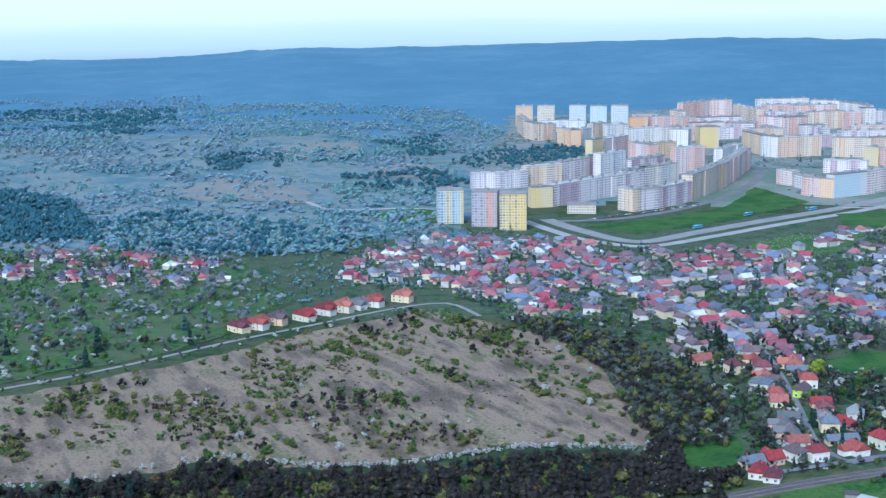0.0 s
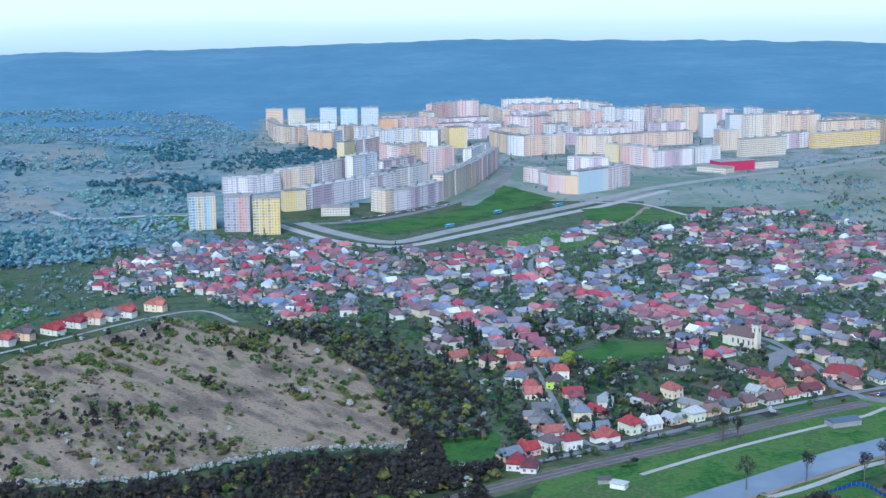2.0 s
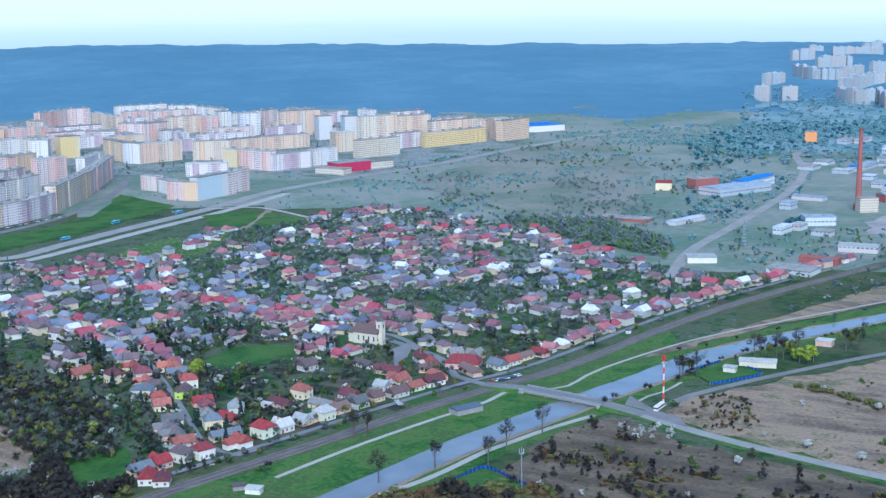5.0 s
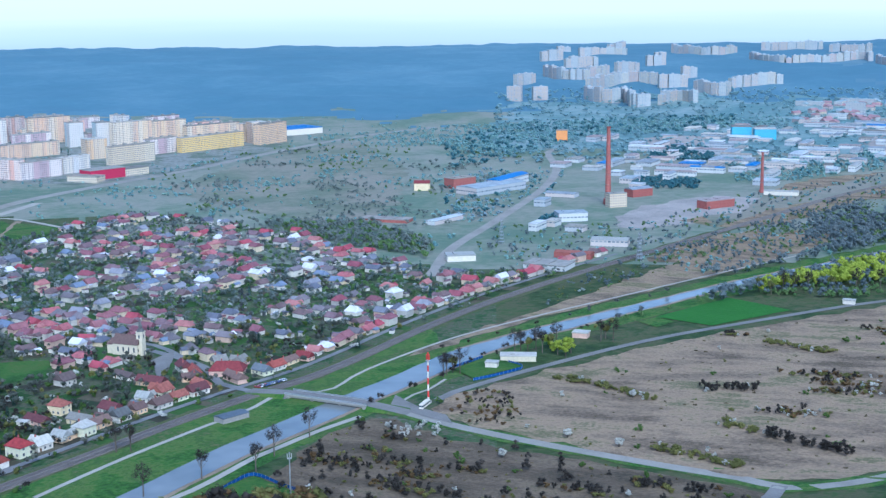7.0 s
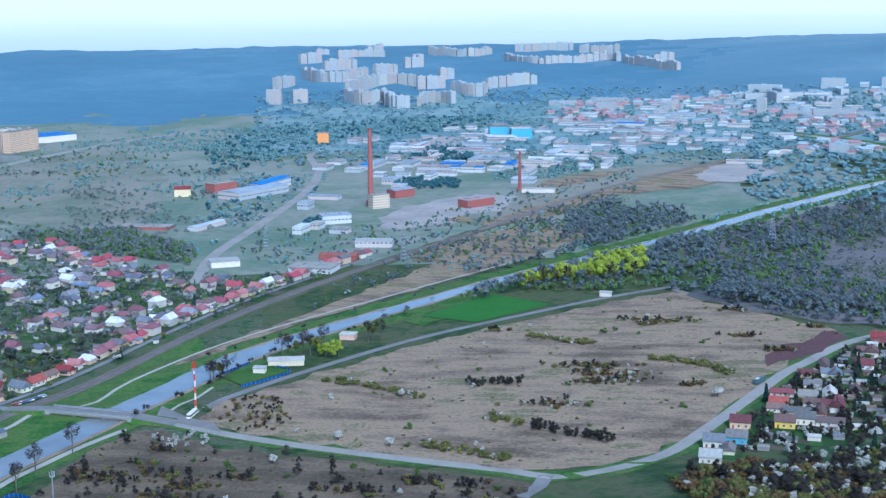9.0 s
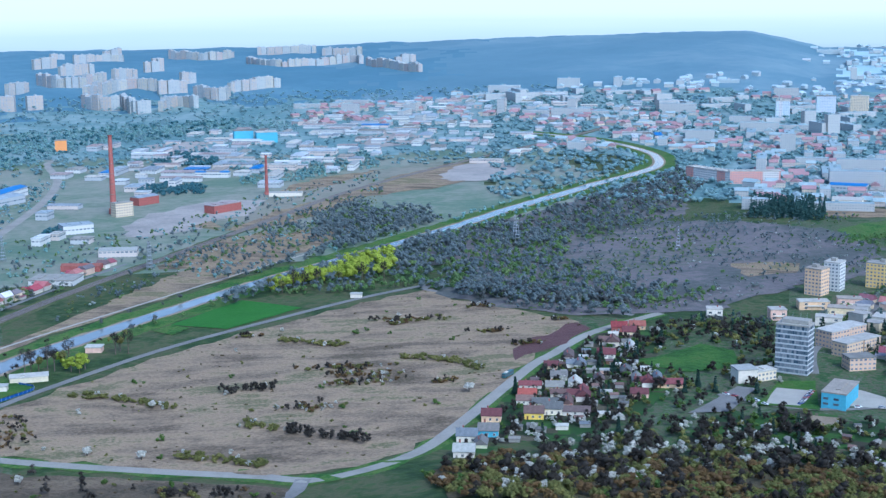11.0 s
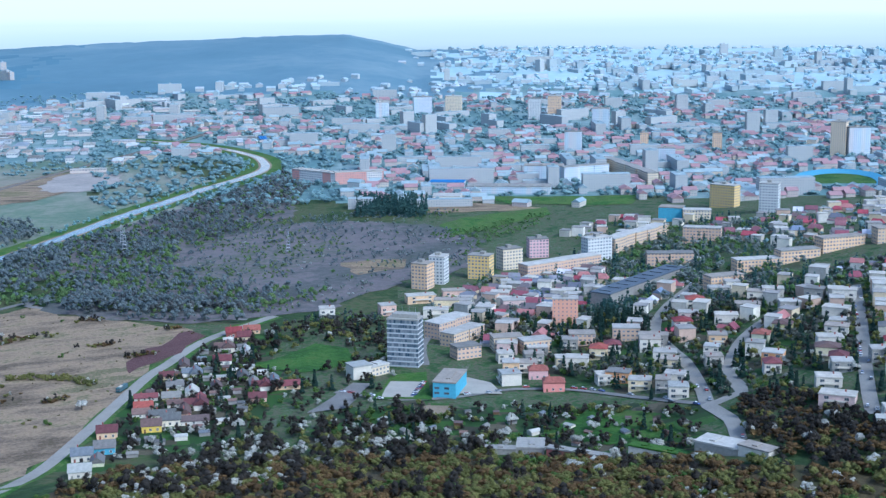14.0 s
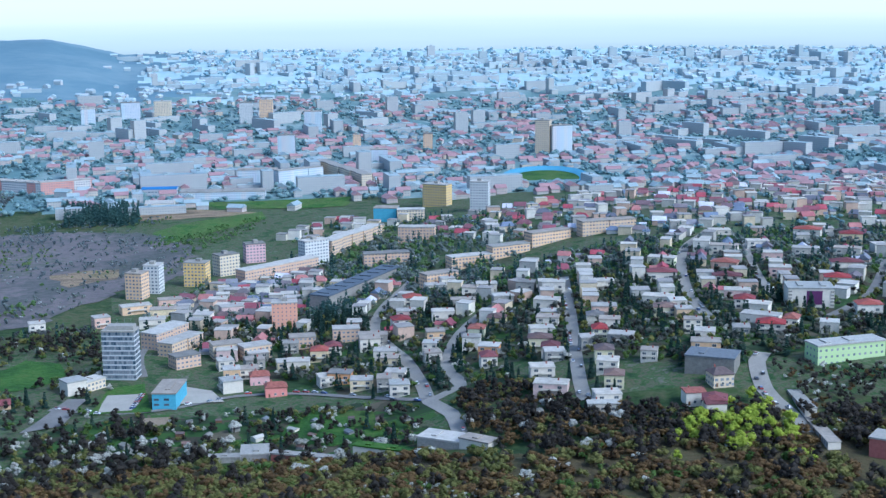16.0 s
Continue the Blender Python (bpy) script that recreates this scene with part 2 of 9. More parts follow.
M_CREAMWALL = painted("cream_render", [(0.616, 0.544, 0.390)], 0.85, 0.2)
M_FENCE = painted("dark_blue_sheet", [(0.02, 0.075, 0.24)], 0.6, 0.2)
M_BRICK = painted("red_brickwork", [(0.30, 0.10, 0.085), (0.34, 0.12, 0.10)], 0.9, 0.3)
M_CONCRETE = painted("weathered_concrete", [(0.324, 0.308, 0.271), (0.280, 0.266, 0.238)], 0.9, 0.3)
M_STEEL = painted("galvanised_steel", [(0.45, 0.46, 0.47)], 0.45, 0.2, metal=0.7)
M_RAIL = painted("rail_steel", [(0.22, 0.18, 0.16)], 0.4, 0.2, metal=0.8)
# Far blocks: haze is mixed into the pastel walls and window panes.
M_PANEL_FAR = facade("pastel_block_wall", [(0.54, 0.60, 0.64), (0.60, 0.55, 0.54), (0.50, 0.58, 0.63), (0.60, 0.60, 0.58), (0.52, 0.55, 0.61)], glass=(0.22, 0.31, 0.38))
M_CREAM = facade("cream_block_wall", [(0.651, 0.538, 0.365), (0.616, 0.487, 0.319)], stripe=60)
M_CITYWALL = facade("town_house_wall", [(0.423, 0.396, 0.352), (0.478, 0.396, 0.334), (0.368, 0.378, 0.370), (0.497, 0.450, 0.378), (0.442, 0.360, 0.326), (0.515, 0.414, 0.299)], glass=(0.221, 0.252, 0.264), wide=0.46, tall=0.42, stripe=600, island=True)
M_ESTATE_FAR = facade("hill_estate_wall", [(0.42, 0.335, 0.27), (0.37, 0.38, 0.35), (0.42, 0.38, 0.30), (0.43, 0.31, 0.255), (0.36, 0.37, 0.36), (0.43, 0.38, 0.33)], glass=(0.26, 0.30, 0.32), loggias=1.0, stripe=600, island=True)
# Town roofs: red and grey are dulled and blued with haze.
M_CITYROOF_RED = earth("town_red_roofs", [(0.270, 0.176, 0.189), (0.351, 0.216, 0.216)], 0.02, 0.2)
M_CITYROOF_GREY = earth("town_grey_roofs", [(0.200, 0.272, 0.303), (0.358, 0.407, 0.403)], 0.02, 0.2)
# Distant town: haze is painted into ground, walls and roofs as pale blue.
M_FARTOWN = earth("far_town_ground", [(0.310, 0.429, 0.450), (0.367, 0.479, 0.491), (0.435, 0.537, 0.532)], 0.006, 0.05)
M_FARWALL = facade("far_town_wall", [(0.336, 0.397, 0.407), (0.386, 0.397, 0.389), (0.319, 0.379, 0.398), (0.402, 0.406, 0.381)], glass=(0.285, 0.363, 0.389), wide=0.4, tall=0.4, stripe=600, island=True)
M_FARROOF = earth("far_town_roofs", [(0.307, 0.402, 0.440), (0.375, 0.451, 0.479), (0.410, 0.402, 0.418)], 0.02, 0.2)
M_DARKROOF = painted("dark_sheet_roof", [(0.10, 0.12, 0.145)], 0.7, 0.3, scale=0.1)
M_HALLROOF = painted("hall_roof_sheet", [(0.312, 0.351, 0.377), (0.442, 0.468, 0.481), (0.260, 0.286, 0.312), (0.572, 0.585, 0.585), (0.338, 0.273, 0.260)], 0.7, 0.4, scale=0.1)
M_HALLWALL = facade("hall_wall", [(0.414, 0.431, 0.437), (0.540, 0.540, 0.517), (0.356, 0.380, 0.397), (0.506, 0.437, 0.391)], bay=4.0, floor=5.0, stripe=400, wide=0.7, tall=0.3)
M_BLUE = painted("blue_sheet", [(0.035, 0.16, 0.40)], 0.5, 0.2)
M_SKYBLUE = painted("light_blue_render", [(0.13, 0.38, 0.50)], 0.8, 0.2)
M_CRIMSON = painted("crimson_cladding", [(0.42, 0.03, 0.08)], 0.6, 0.15)
M_ORANGE = painted("orange_render", [(0.70, 0.30, 0.10)], 0.8, 0.2)
M_YELLOW = painted("yellow_render", [(0.72, 0.52, 0.10)], 0.8, 0.2)
M_LIME = painted("lime_render", [(0.48, 0.62, 0.06)], 0.8, 0.15)
M_REDPAINT = painted("red_paint", [(0.50, 0.05, 0.04)], 0.6, 0.15)
M_CAR = painted("car_paint", [(0.65, 0.65, 0.65), (0.05, 0.05, 0.06), (0.35, 0.03, 0.03), (0.05, 0.08, 0.25), (0.30, 0.31, 0.33), (0.70, 0.70, 0.70)], 0.3, 0.1, spec=0.6)
M_TYRE = painted("tyre_rubber", [(0.03, 0.03, 0.03)], 0.9, 0.1)
S_WALL = painted("small_house_wall", [(0.678, 0.635, 0.532), (0.508, 0.474, 0.399), (0.629, 0.520, 0.348), (0.653, 0.612, 0.532), (0.532, 0.381, 0.286), (0.411, 0.393, 0.348)], island=True, scale=0.1)
# Roofs of the far small houses, their colours lightened and blued for haze.
S_RED = painted("small_red_roof", [(0.309, 0.068, 0.088), (0.346, 0.124, 0.130), (0.235, 0.076, 0.097), (0.370, 0.163, 0.152)], 0.8, 0.4, island=True, scale=0.1)
S_MAROON = painted("small_maroon_roof", [(0.203, 0.090, 0.107), (0.239, 0.108, 0.119), (0.179, 0.120, 0.132), (0.155, 0.108, 0.107)], 0.8, 0.4, island=True, scale=0.1)
S_GREY = painted("small_grey_roof", [(0.173, 0.181, 0.214), (0.119, 0.124, 0.155), (0.238, 0.237, 0.266), (0.162, 0.196, 0.266), (0.184, 0.160, 0.170), (0.141, 0.124, 0.133), (0.596, 0.588, 0.640)], 0.8, 0.3, island=True, scale=0.1)
S_FLAT = painted("small_flat_roof", [(0.425, 0.399, 0.351), (0.323, 0.302, 0.269), (0.476, 0.441, 0.374), (0.272, 0.253, 0.232)], 0.85, 0.3, island=True, scale=0.1)
# plants
M_BARK = painted("tree_bark", [(0.10, 0.08, 0.06), (0.14, 0.115, 0.09)], 0.95, 0.3)
L_BARE = leaves("bare_twigs", [(0.030, 0.028, 0.025), (0.051, 0.046, 0.039), (0.090, 0.078, 0.067)])
L_MID = leaves("garden_twigs", [(0.068, 0.086, 0.068), (0.116, 0.127, 0.103), (0.196, 0.196, 0.165)])
L_GREYWOOD = leaves("grey_twigs", [(0.078, 0.087, 0.078), (0.118, 0.120, 0.104), (0.175, 0.168, 0.134)])
L_OLIVE = leaves("budding_twigs", [(0.113, 0.121, 0.039), (0.174, 0.177, 0.057), (0.258, 0.239, 0.078)])
L_GREEN = leaves("spring_leaves", [(0.066, 0.115, 0.028), (0.100, 0.160, 0.040), (0.150, 0.215, 0.062)])
L_LIME = leaves("young_leaves", [(0.260, 0.325, 0.039), (0.377, 0.442, 0.058), (0.494, 0.546, 0.091)])
L_FIR = leaves("fir_needles", [(0.022, 0.048, 0.040), (0.036, 0.066, 0.052), (0.054, 0.085, 0.060)])
L_WHITE = leaves("white_blossom", [(0.415, 0.403, 0.342), (0.537, 0.525, 0.464), (0.683, 0.671, 0.610)])
L_BRUSH = leaves("dry_brush", [(0.090, 0.074, 0.040), (0.135, 0.108, 0.060), (0.20, 0.155, 0.088)])
L_RUST = leaves("rust_twigs", [(0.102, 0.067, 0.036), (0.156, 0.101, 0.046), (0.222, 0.156, 0.060)])
# Hillside and distant trees: the haze before them is painted into these leaf colours.
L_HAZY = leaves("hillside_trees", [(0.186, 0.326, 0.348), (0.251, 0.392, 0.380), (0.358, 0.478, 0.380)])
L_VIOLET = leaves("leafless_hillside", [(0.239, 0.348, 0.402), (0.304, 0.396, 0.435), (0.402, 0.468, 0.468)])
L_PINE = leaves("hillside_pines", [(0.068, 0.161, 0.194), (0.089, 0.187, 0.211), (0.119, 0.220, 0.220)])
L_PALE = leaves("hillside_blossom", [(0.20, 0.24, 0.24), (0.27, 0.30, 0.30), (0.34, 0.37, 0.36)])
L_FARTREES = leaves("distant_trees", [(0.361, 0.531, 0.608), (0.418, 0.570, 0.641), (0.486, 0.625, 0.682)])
# Hazed copies of the near leaf colours, lighter and bluer, for trees past a kilometre.
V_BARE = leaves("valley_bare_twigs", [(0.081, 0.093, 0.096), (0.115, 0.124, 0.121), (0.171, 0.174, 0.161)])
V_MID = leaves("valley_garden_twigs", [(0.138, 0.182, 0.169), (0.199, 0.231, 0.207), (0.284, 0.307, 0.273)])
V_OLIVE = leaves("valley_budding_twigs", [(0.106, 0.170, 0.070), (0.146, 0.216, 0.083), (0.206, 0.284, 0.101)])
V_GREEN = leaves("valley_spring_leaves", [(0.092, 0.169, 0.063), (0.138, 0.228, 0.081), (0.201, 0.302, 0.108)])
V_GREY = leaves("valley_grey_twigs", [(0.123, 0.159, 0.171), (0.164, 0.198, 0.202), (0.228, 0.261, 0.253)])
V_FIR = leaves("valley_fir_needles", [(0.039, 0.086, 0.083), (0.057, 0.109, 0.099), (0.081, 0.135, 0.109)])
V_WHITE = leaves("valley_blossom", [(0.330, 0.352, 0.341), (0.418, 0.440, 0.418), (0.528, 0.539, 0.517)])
# Town trees carry haze in their leaf colour.
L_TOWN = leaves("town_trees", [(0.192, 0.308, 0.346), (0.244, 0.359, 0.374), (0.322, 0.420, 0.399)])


# ---- terrain ----
RIDGE_AZ = [-180, -60, -18, -11.5, -6.6, 0.4, 10.7, 18, 34, 40, 49, 55, 59, 66, 68.4, 69.7, 71.2, 84, 102, 140, 180]
RIDGE_EL = [-2.3, -2.3, -2.42, -2.45, -2.12, -2.12, -1.85, -1.93, -2.1, -2.05, -2.08, -1.92, -1.78, -1.6, -1.6, -1.85, -2.25, -2.3, -2.3, -2.3, -2.3]


def ease(v):
    v = np.clip(v, 0, 1)
    return v * v * (3 - 2 * v)


def terrain(x, y):
    r, a = np.hypot(x, y), np.degrees(np.arctan2(x, y))
    top = EYE + 4400 * np.tan(np.radians(np.interp(a, RIDGE_AZ, RIDGE_EL))) - 8
    z = top * ease((r - 2300) / 2100) * (1 - 0.5 * ease((r - 4400) / 560))
    z = z + 45 * ease((a - 76) / 20) * ease((140 - a) / 30) * ease((r - 520) / 250) * ease((1900 - r) / 700)
    z = z + 25 * ease((r - 150) / 250) * ease((730 - r) / 220) * ease((a - 46) / 14) * ease((150 - a) / 30)
    return z + 28 * ease((r - 1350) / 900) * ease((4 - a) / 12) * ease((2900 - r) / 900)


def land(x, y):
    return float(terrain(x, y))


# ---- mesh helpers ----
class Build:
    """Collects faces with their material slot and metre UVs, then makes one mesh."""

    def __init__(self):
        self.v, self.f, self.m, self.uv = [], [], [], []

    def face(self, pts, mat=0, uv=None):
        n = len(self.v)
        self.v.extend(pts)
        self.f.append(tuple(range(n, n + len(pts))))
        self.m.append(mat)
        self.uv.extend(uv or [(-9.0, -9.0)] * len(pts))

    def solid(self, faces_of, corners, mats, uvs):
        n = len(self.v)
        self.v.extend(corners)
        for f, mat, uv in zip(faces_of, mats, uvs):
            self.f.append(tuple(n + i for i in f))
            self.m.append(mat)
            self.uv.extend(uv)

    def box(self, cx, cy, z, w, d, h, turn=0.0, side=0, top=0):
        c, s = math.cos(turn), math.sin(turn)
        ring = [(cx + c * px - s * py, cy + s * px + c * py) for px, py in ((-w / 2, -d / 2), (w / 2, -d / 2), (w / 2, d / 2), (-w / 2, d / 2))]
        corners = [(*p, z) for p in ring] + [(*p, z + h) for p in ring]
        quads = [(0, 1, 5, 4), (1, 2, 6, 5), (2, 3, 7, 6), (3, 0, 4, 7), (4, 5, 6, 7), (3, 2, 1, 0)]
        flat = [(-9.0, -9.0)] * 4
        uvs = []
        for L, off in ((w, 0), (d, 300), (w, 600), (d, 900)):
            uvs.append([(off, 0), (off + L, 0), (off + L, h), (off, h)])
        self.solid(quads, corners, [side] * 4 + [top, top], uvs + [flat, flat])
        return self

    def gable(self, cx, cy, z, w, d, rise, turn=0.0, over=0.5, thick=0.25, mat=0, hip=0.0):
        """A ridged roof along the d axis; hip draws the ridge in at both ends."""
        c, s = math.cos(turn), math.sin(turn)
        W, D = w / 2 + over, d / 2 + over
        drop = rise * over / (w / 2)
        low = z - drop

        def at(px, py, pz):
            return (cx + c * px - s * py, cy + s * px + c * py, pz)
        k = D - hip
        top = [at(-W, -D, low + thick), at(W, -D, low + thick), at(W, D, low + thick), at(-W, D, low + thick), at(0, -k, z + rise + thick), at(0, k, z + rise + thick)]
        bot = [at(-W, -D, low), at(W, -D, low), at(W, D, low), at(-W, D, low)]
        self.solid([(1, 2, 5, 4), (3, 0, 4, 5), (0, 1, 4), (2, 3, 5), (0, 3, 9, 6), (2, 1, 7, 8), (1, 0, 6, 7), (3, 2, 8, 9), (6, 9, 8, 7)], top + bot, [mat] * 9,
                   [[(-9.0, -9.0)] * n for n in (4, 4, 3, 3, 4, 4, 4, 4, 4)])
        return self

    def prism(self, cx, cy, z0, z1, r0, r1, n=10, mat=0, a0=0.0):
        k = len(self.v)
        for z, r in ((z0, r0), (z1, r1)):
            for i in range(n):
                a = a0 + 2 * math.pi * i / n
                self.v.append((cx + r * math.cos(a), cy + r * math.sin(a), z))
        for i in range(n):
            j = (i + 1) % n
            self.f.append((k + i, k + j, k + n + j, k + n + i))
            self.m.append(mat)
            self.uv.extend([(-9.0, -9.0)] * 4)
        self.f.append(tuple(k + n + i for i in range(n)))
        self.m.append(mat)
        self.uv.extend([(-9.0, -9.0)] * n)
        return self

    def mesh(self, name, mats):
        me = bpy.data.meshes.new(name)
        me.from_pydata(self.v, [], self.f)
        for m in mats:
            me.materials.append(m)
        me.polygons.foreach_set("material_index", self.m)
        lay = me.uv_layers.new(name="UVMap")
        lay.data.foreach_set("uv", np.array(self.uv, dtype=np.float32).ravel())
        me.update()
        return me


def part(name, build, mats, parent=None, label=""):
    mats = mats if isinstance(mats, (list, tuple)) else [mats]
    ob = new(name, build.mesh(name, mats) if isinstance(build, Build) else build)
    ob.parent = parent
    return tagged(ob, label) if label else ob


def thing(name, x, y, turn=0.0, z=None):
    ob = new(name)
    ob.empty_display_size = 0.5
    ob.matrix_world = Matrix.Translation((x, y, land(x, y) if z is None else z)) @ Matrix.Rotation(turn, 4, "Z")
    return ob


def spot(x, y, turn=0.0, size=1.0, z=None):
    return Matrix.Translation((x, y, land(x, y) if z is None else z)) @ Matrix.Rotation(turn, 4, "Z") @ Matrix.Diagonal((size, size, size, 1))


# occupied cells of two metres, so that trees and houses keep clear of roads and of each other
CELL, X0, Y0, NX, NY = 2.0, -1400.0, -700.0, 2400, 2200
TAKEN = np.zeros((NX, NY), dtype=bool)


def cells(x, y):
    return int((x - X0) / CELL), int((y - Y0) / CELL)


def near_cells(x, y, rad):
    """The block of cells round a point, and which of them lie within the radius."""
    i, j = cells(x, y)
    k = int(math.ceil(rad / CELL))
    if i < k or j < k or i >= NX - k or j >= NY - k:
        return None, None
    gx = X0 + (np.arange(i - k, i + k + 1) + 0.5) * CELL - x
    gy = Y0 + (np.arange(j - k, j + k + 1) + 0.5) * CELL - y
    near = gx[:, None] ** 2 + gy[None, :] ** 2 <= max(rad, CELL * 0.71) ** 2
    return TAKEN[i - k:i + k + 1, j - k:j + k + 1], near


def claim(x, y, rad):
    block, near = near_cells(x, y, rad)
    if block is not None:
        block |= near


def is_free(x, y, rad=0):
    block, near = near_cells(x, y, rad)
    return block is None or not (block & near).any()


def inside(poly, x, y):
    hit = False
    for (xa, ya), (xb, yb) in zip(poly, poly[1:] + poly[:1]):
        if (ya > y) != (yb > y) and x < (xb - xa) * (y - ya) / (yb - ya) + xa:
            hit = not hit
    return hit


def dense(pts, step):
    """The line through the points, smoothed, with a point every few metres."""
    out = []
    n = len(pts)
    for i in range(n - 1):
        p0, p1, p2, p3 = (Vector(pts[max(0, min(n - 1, k))]) for k in (i - 1, i, i + 1, i + 2))
        m = max(1, int((p2 - p1).length / step))
        for j in range(m):
            t = j / m
            out.append(0.5 * ((2 * p1) + (p2 - p0) * t + (2 * p0 - 5 * p1 + 4 * p2 - p3) * t * t + (3 * p1 - p0 - 3 * p2 + p3) * t * t * t))
    out.append(Vector(pts[-1]))
    return [(p.x, p.y) for p in out]


def offset(pts, d):
    res = []
    for i, p in enumerate(pts):
        a, b = Vector(pts[max(0, i - 1)]), Vector(pts[min(len(pts) - 1, i + 1)])
        n = (b - a).normalized()
        res.append((p[0] + n.y * d, p[1] - n.x * d))
    return res


def spread(values, pts, step):
    """A value for each point of dense(pts, step), between those given at the points."""
    out = []
    for i in range(len(pts) - 1):
        m = max(1, int((Vector(pts[i + 1]) - Vector(pts[i])).length / step))
        out += [values[i] + (values[i + 1] - values[i]) * j / m for j in range(m)]
    return out + [values[-1]]


LAYER = [0.0]


def layer():
    """A few millimetres more for each sheet laid on the ground."""
    LAYER[0] += 0.005
    return LAYER[0]


def ribbon(name, pts, width, mat, lift=0.1, label="", category="", step=12, keep=True, wobble=0.0, kind="structure", depth=0.0, widths=None):
    """A road, path or bank laid on the land along a line."""
    line = dense(pts, step)
    lift += layer()
    rng = random.Random(len(pts) * 7 + int(width * 10))
    b = Build()
    if widths:
        wide = spread(widths, pts, step)
        left = [offset(line, -(w + width) / 2)[i] for i, w in enumerate(wide)]
        right = [offset(line, (w + width) / 2)[i] for i, w in enumerate(wide)]
    else:
        left, right = offset(line, -width / 2), offset(line, width / 2)
    row = []
    for (lx, ly), (rx, ry) in zip(left, right):
        w = (rng.uniform(-wobble, wobble), rng.uniform(-wobble, wobble))
        row.append(((lx + w[0], ly + w[0], land(lx, ly) + lift), (rx + w[1], ry + w[1], land(rx, ry) + lift)))
    for p, q in zip(row, row[1:]):
        b.face([p[0], p[1], q[1], q[0]])
        if depth:
            for s in (0, 1):
                b.face([p[s], q[s], (*q[s][:2], q[s][2] - depth), (*p[s][:2], p[s][2] - depth)])
    ob = part(name, b, mat)
    tagged(ob, label, category, kind=kind)
    if keep:
        for x, y in dense(pts, 3):
            claim(x, y, 0.5 + width / 2 + (9 if widths else 0))
    return ob


def patch(name, poly, mat, lift=0.06, label="", category="ground", ragged=3.0, keep=False, step=14, kind="structure"):
    """A piece of ground cover with an uneven edge, laid on the land."""
    rng = random.Random(int(abs(poly[0][0]) * 3 + len(poly)))
    lift += layer()
    edge = []
    for (xa, ya), (xb, yb) in zip(poly, poly[1:] + poly[:1]):
        m = max(1, int(math.hypot(xb - xa, yb - ya) / step))
        for j in range(m):
            edge.append((xa + (xb - xa) * j / m + rng.uniform(-ragged, ragged), ya + (yb - ya) * j / m + rng.uniform(-ragged, ragged)))
    bm = bmesh.new()
    vs = [bm.verts.new((x, y, land(x, y) + lift)) for x, y in edge]
    es = [bm.edges.new((vs[i], vs[(i + 1) % len(vs)])) for i in range(len(vs))]
    bmesh.ops.triangle_fill(bm, edges=es, use_beauty=True)
    bmesh.ops.recalc_face_normals(bm, faces=bm.faces)
    for f in bm.faces:
        if f.normal.z < 0:
            f.normal_flip()
    me = bpy.data.meshes.new(name)
    bm.to_mesh(me)
    bm.free()
    me.materials.append(mat)
    ob = tagged(new(name, me), label, category, kind=kind)
    if keep:
        xs, ys = [p[0] for p in poly], [p[1] for p in poly]
        for x in np.arange(min(xs), max(xs), CELL):
            for y in np.arange(min(ys), max(ys), CELL):
                if inside(poly, x, y):
                    claim(x, y, 0)
    return ob


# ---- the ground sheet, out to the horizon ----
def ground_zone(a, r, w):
    """Which cover lies at that bearing and distance, far ones hazed in colour; w shifts the borders a little."""
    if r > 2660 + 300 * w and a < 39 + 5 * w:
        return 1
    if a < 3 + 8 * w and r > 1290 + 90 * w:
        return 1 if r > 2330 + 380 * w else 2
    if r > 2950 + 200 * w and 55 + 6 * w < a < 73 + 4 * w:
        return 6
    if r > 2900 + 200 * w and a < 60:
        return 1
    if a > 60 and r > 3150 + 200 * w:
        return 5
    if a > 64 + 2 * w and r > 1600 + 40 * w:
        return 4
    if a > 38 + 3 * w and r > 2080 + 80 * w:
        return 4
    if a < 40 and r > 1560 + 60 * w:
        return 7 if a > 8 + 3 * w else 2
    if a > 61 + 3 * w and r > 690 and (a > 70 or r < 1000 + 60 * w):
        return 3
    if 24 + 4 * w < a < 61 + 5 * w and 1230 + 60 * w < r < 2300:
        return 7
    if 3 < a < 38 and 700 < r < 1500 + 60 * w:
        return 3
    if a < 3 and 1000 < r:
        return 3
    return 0


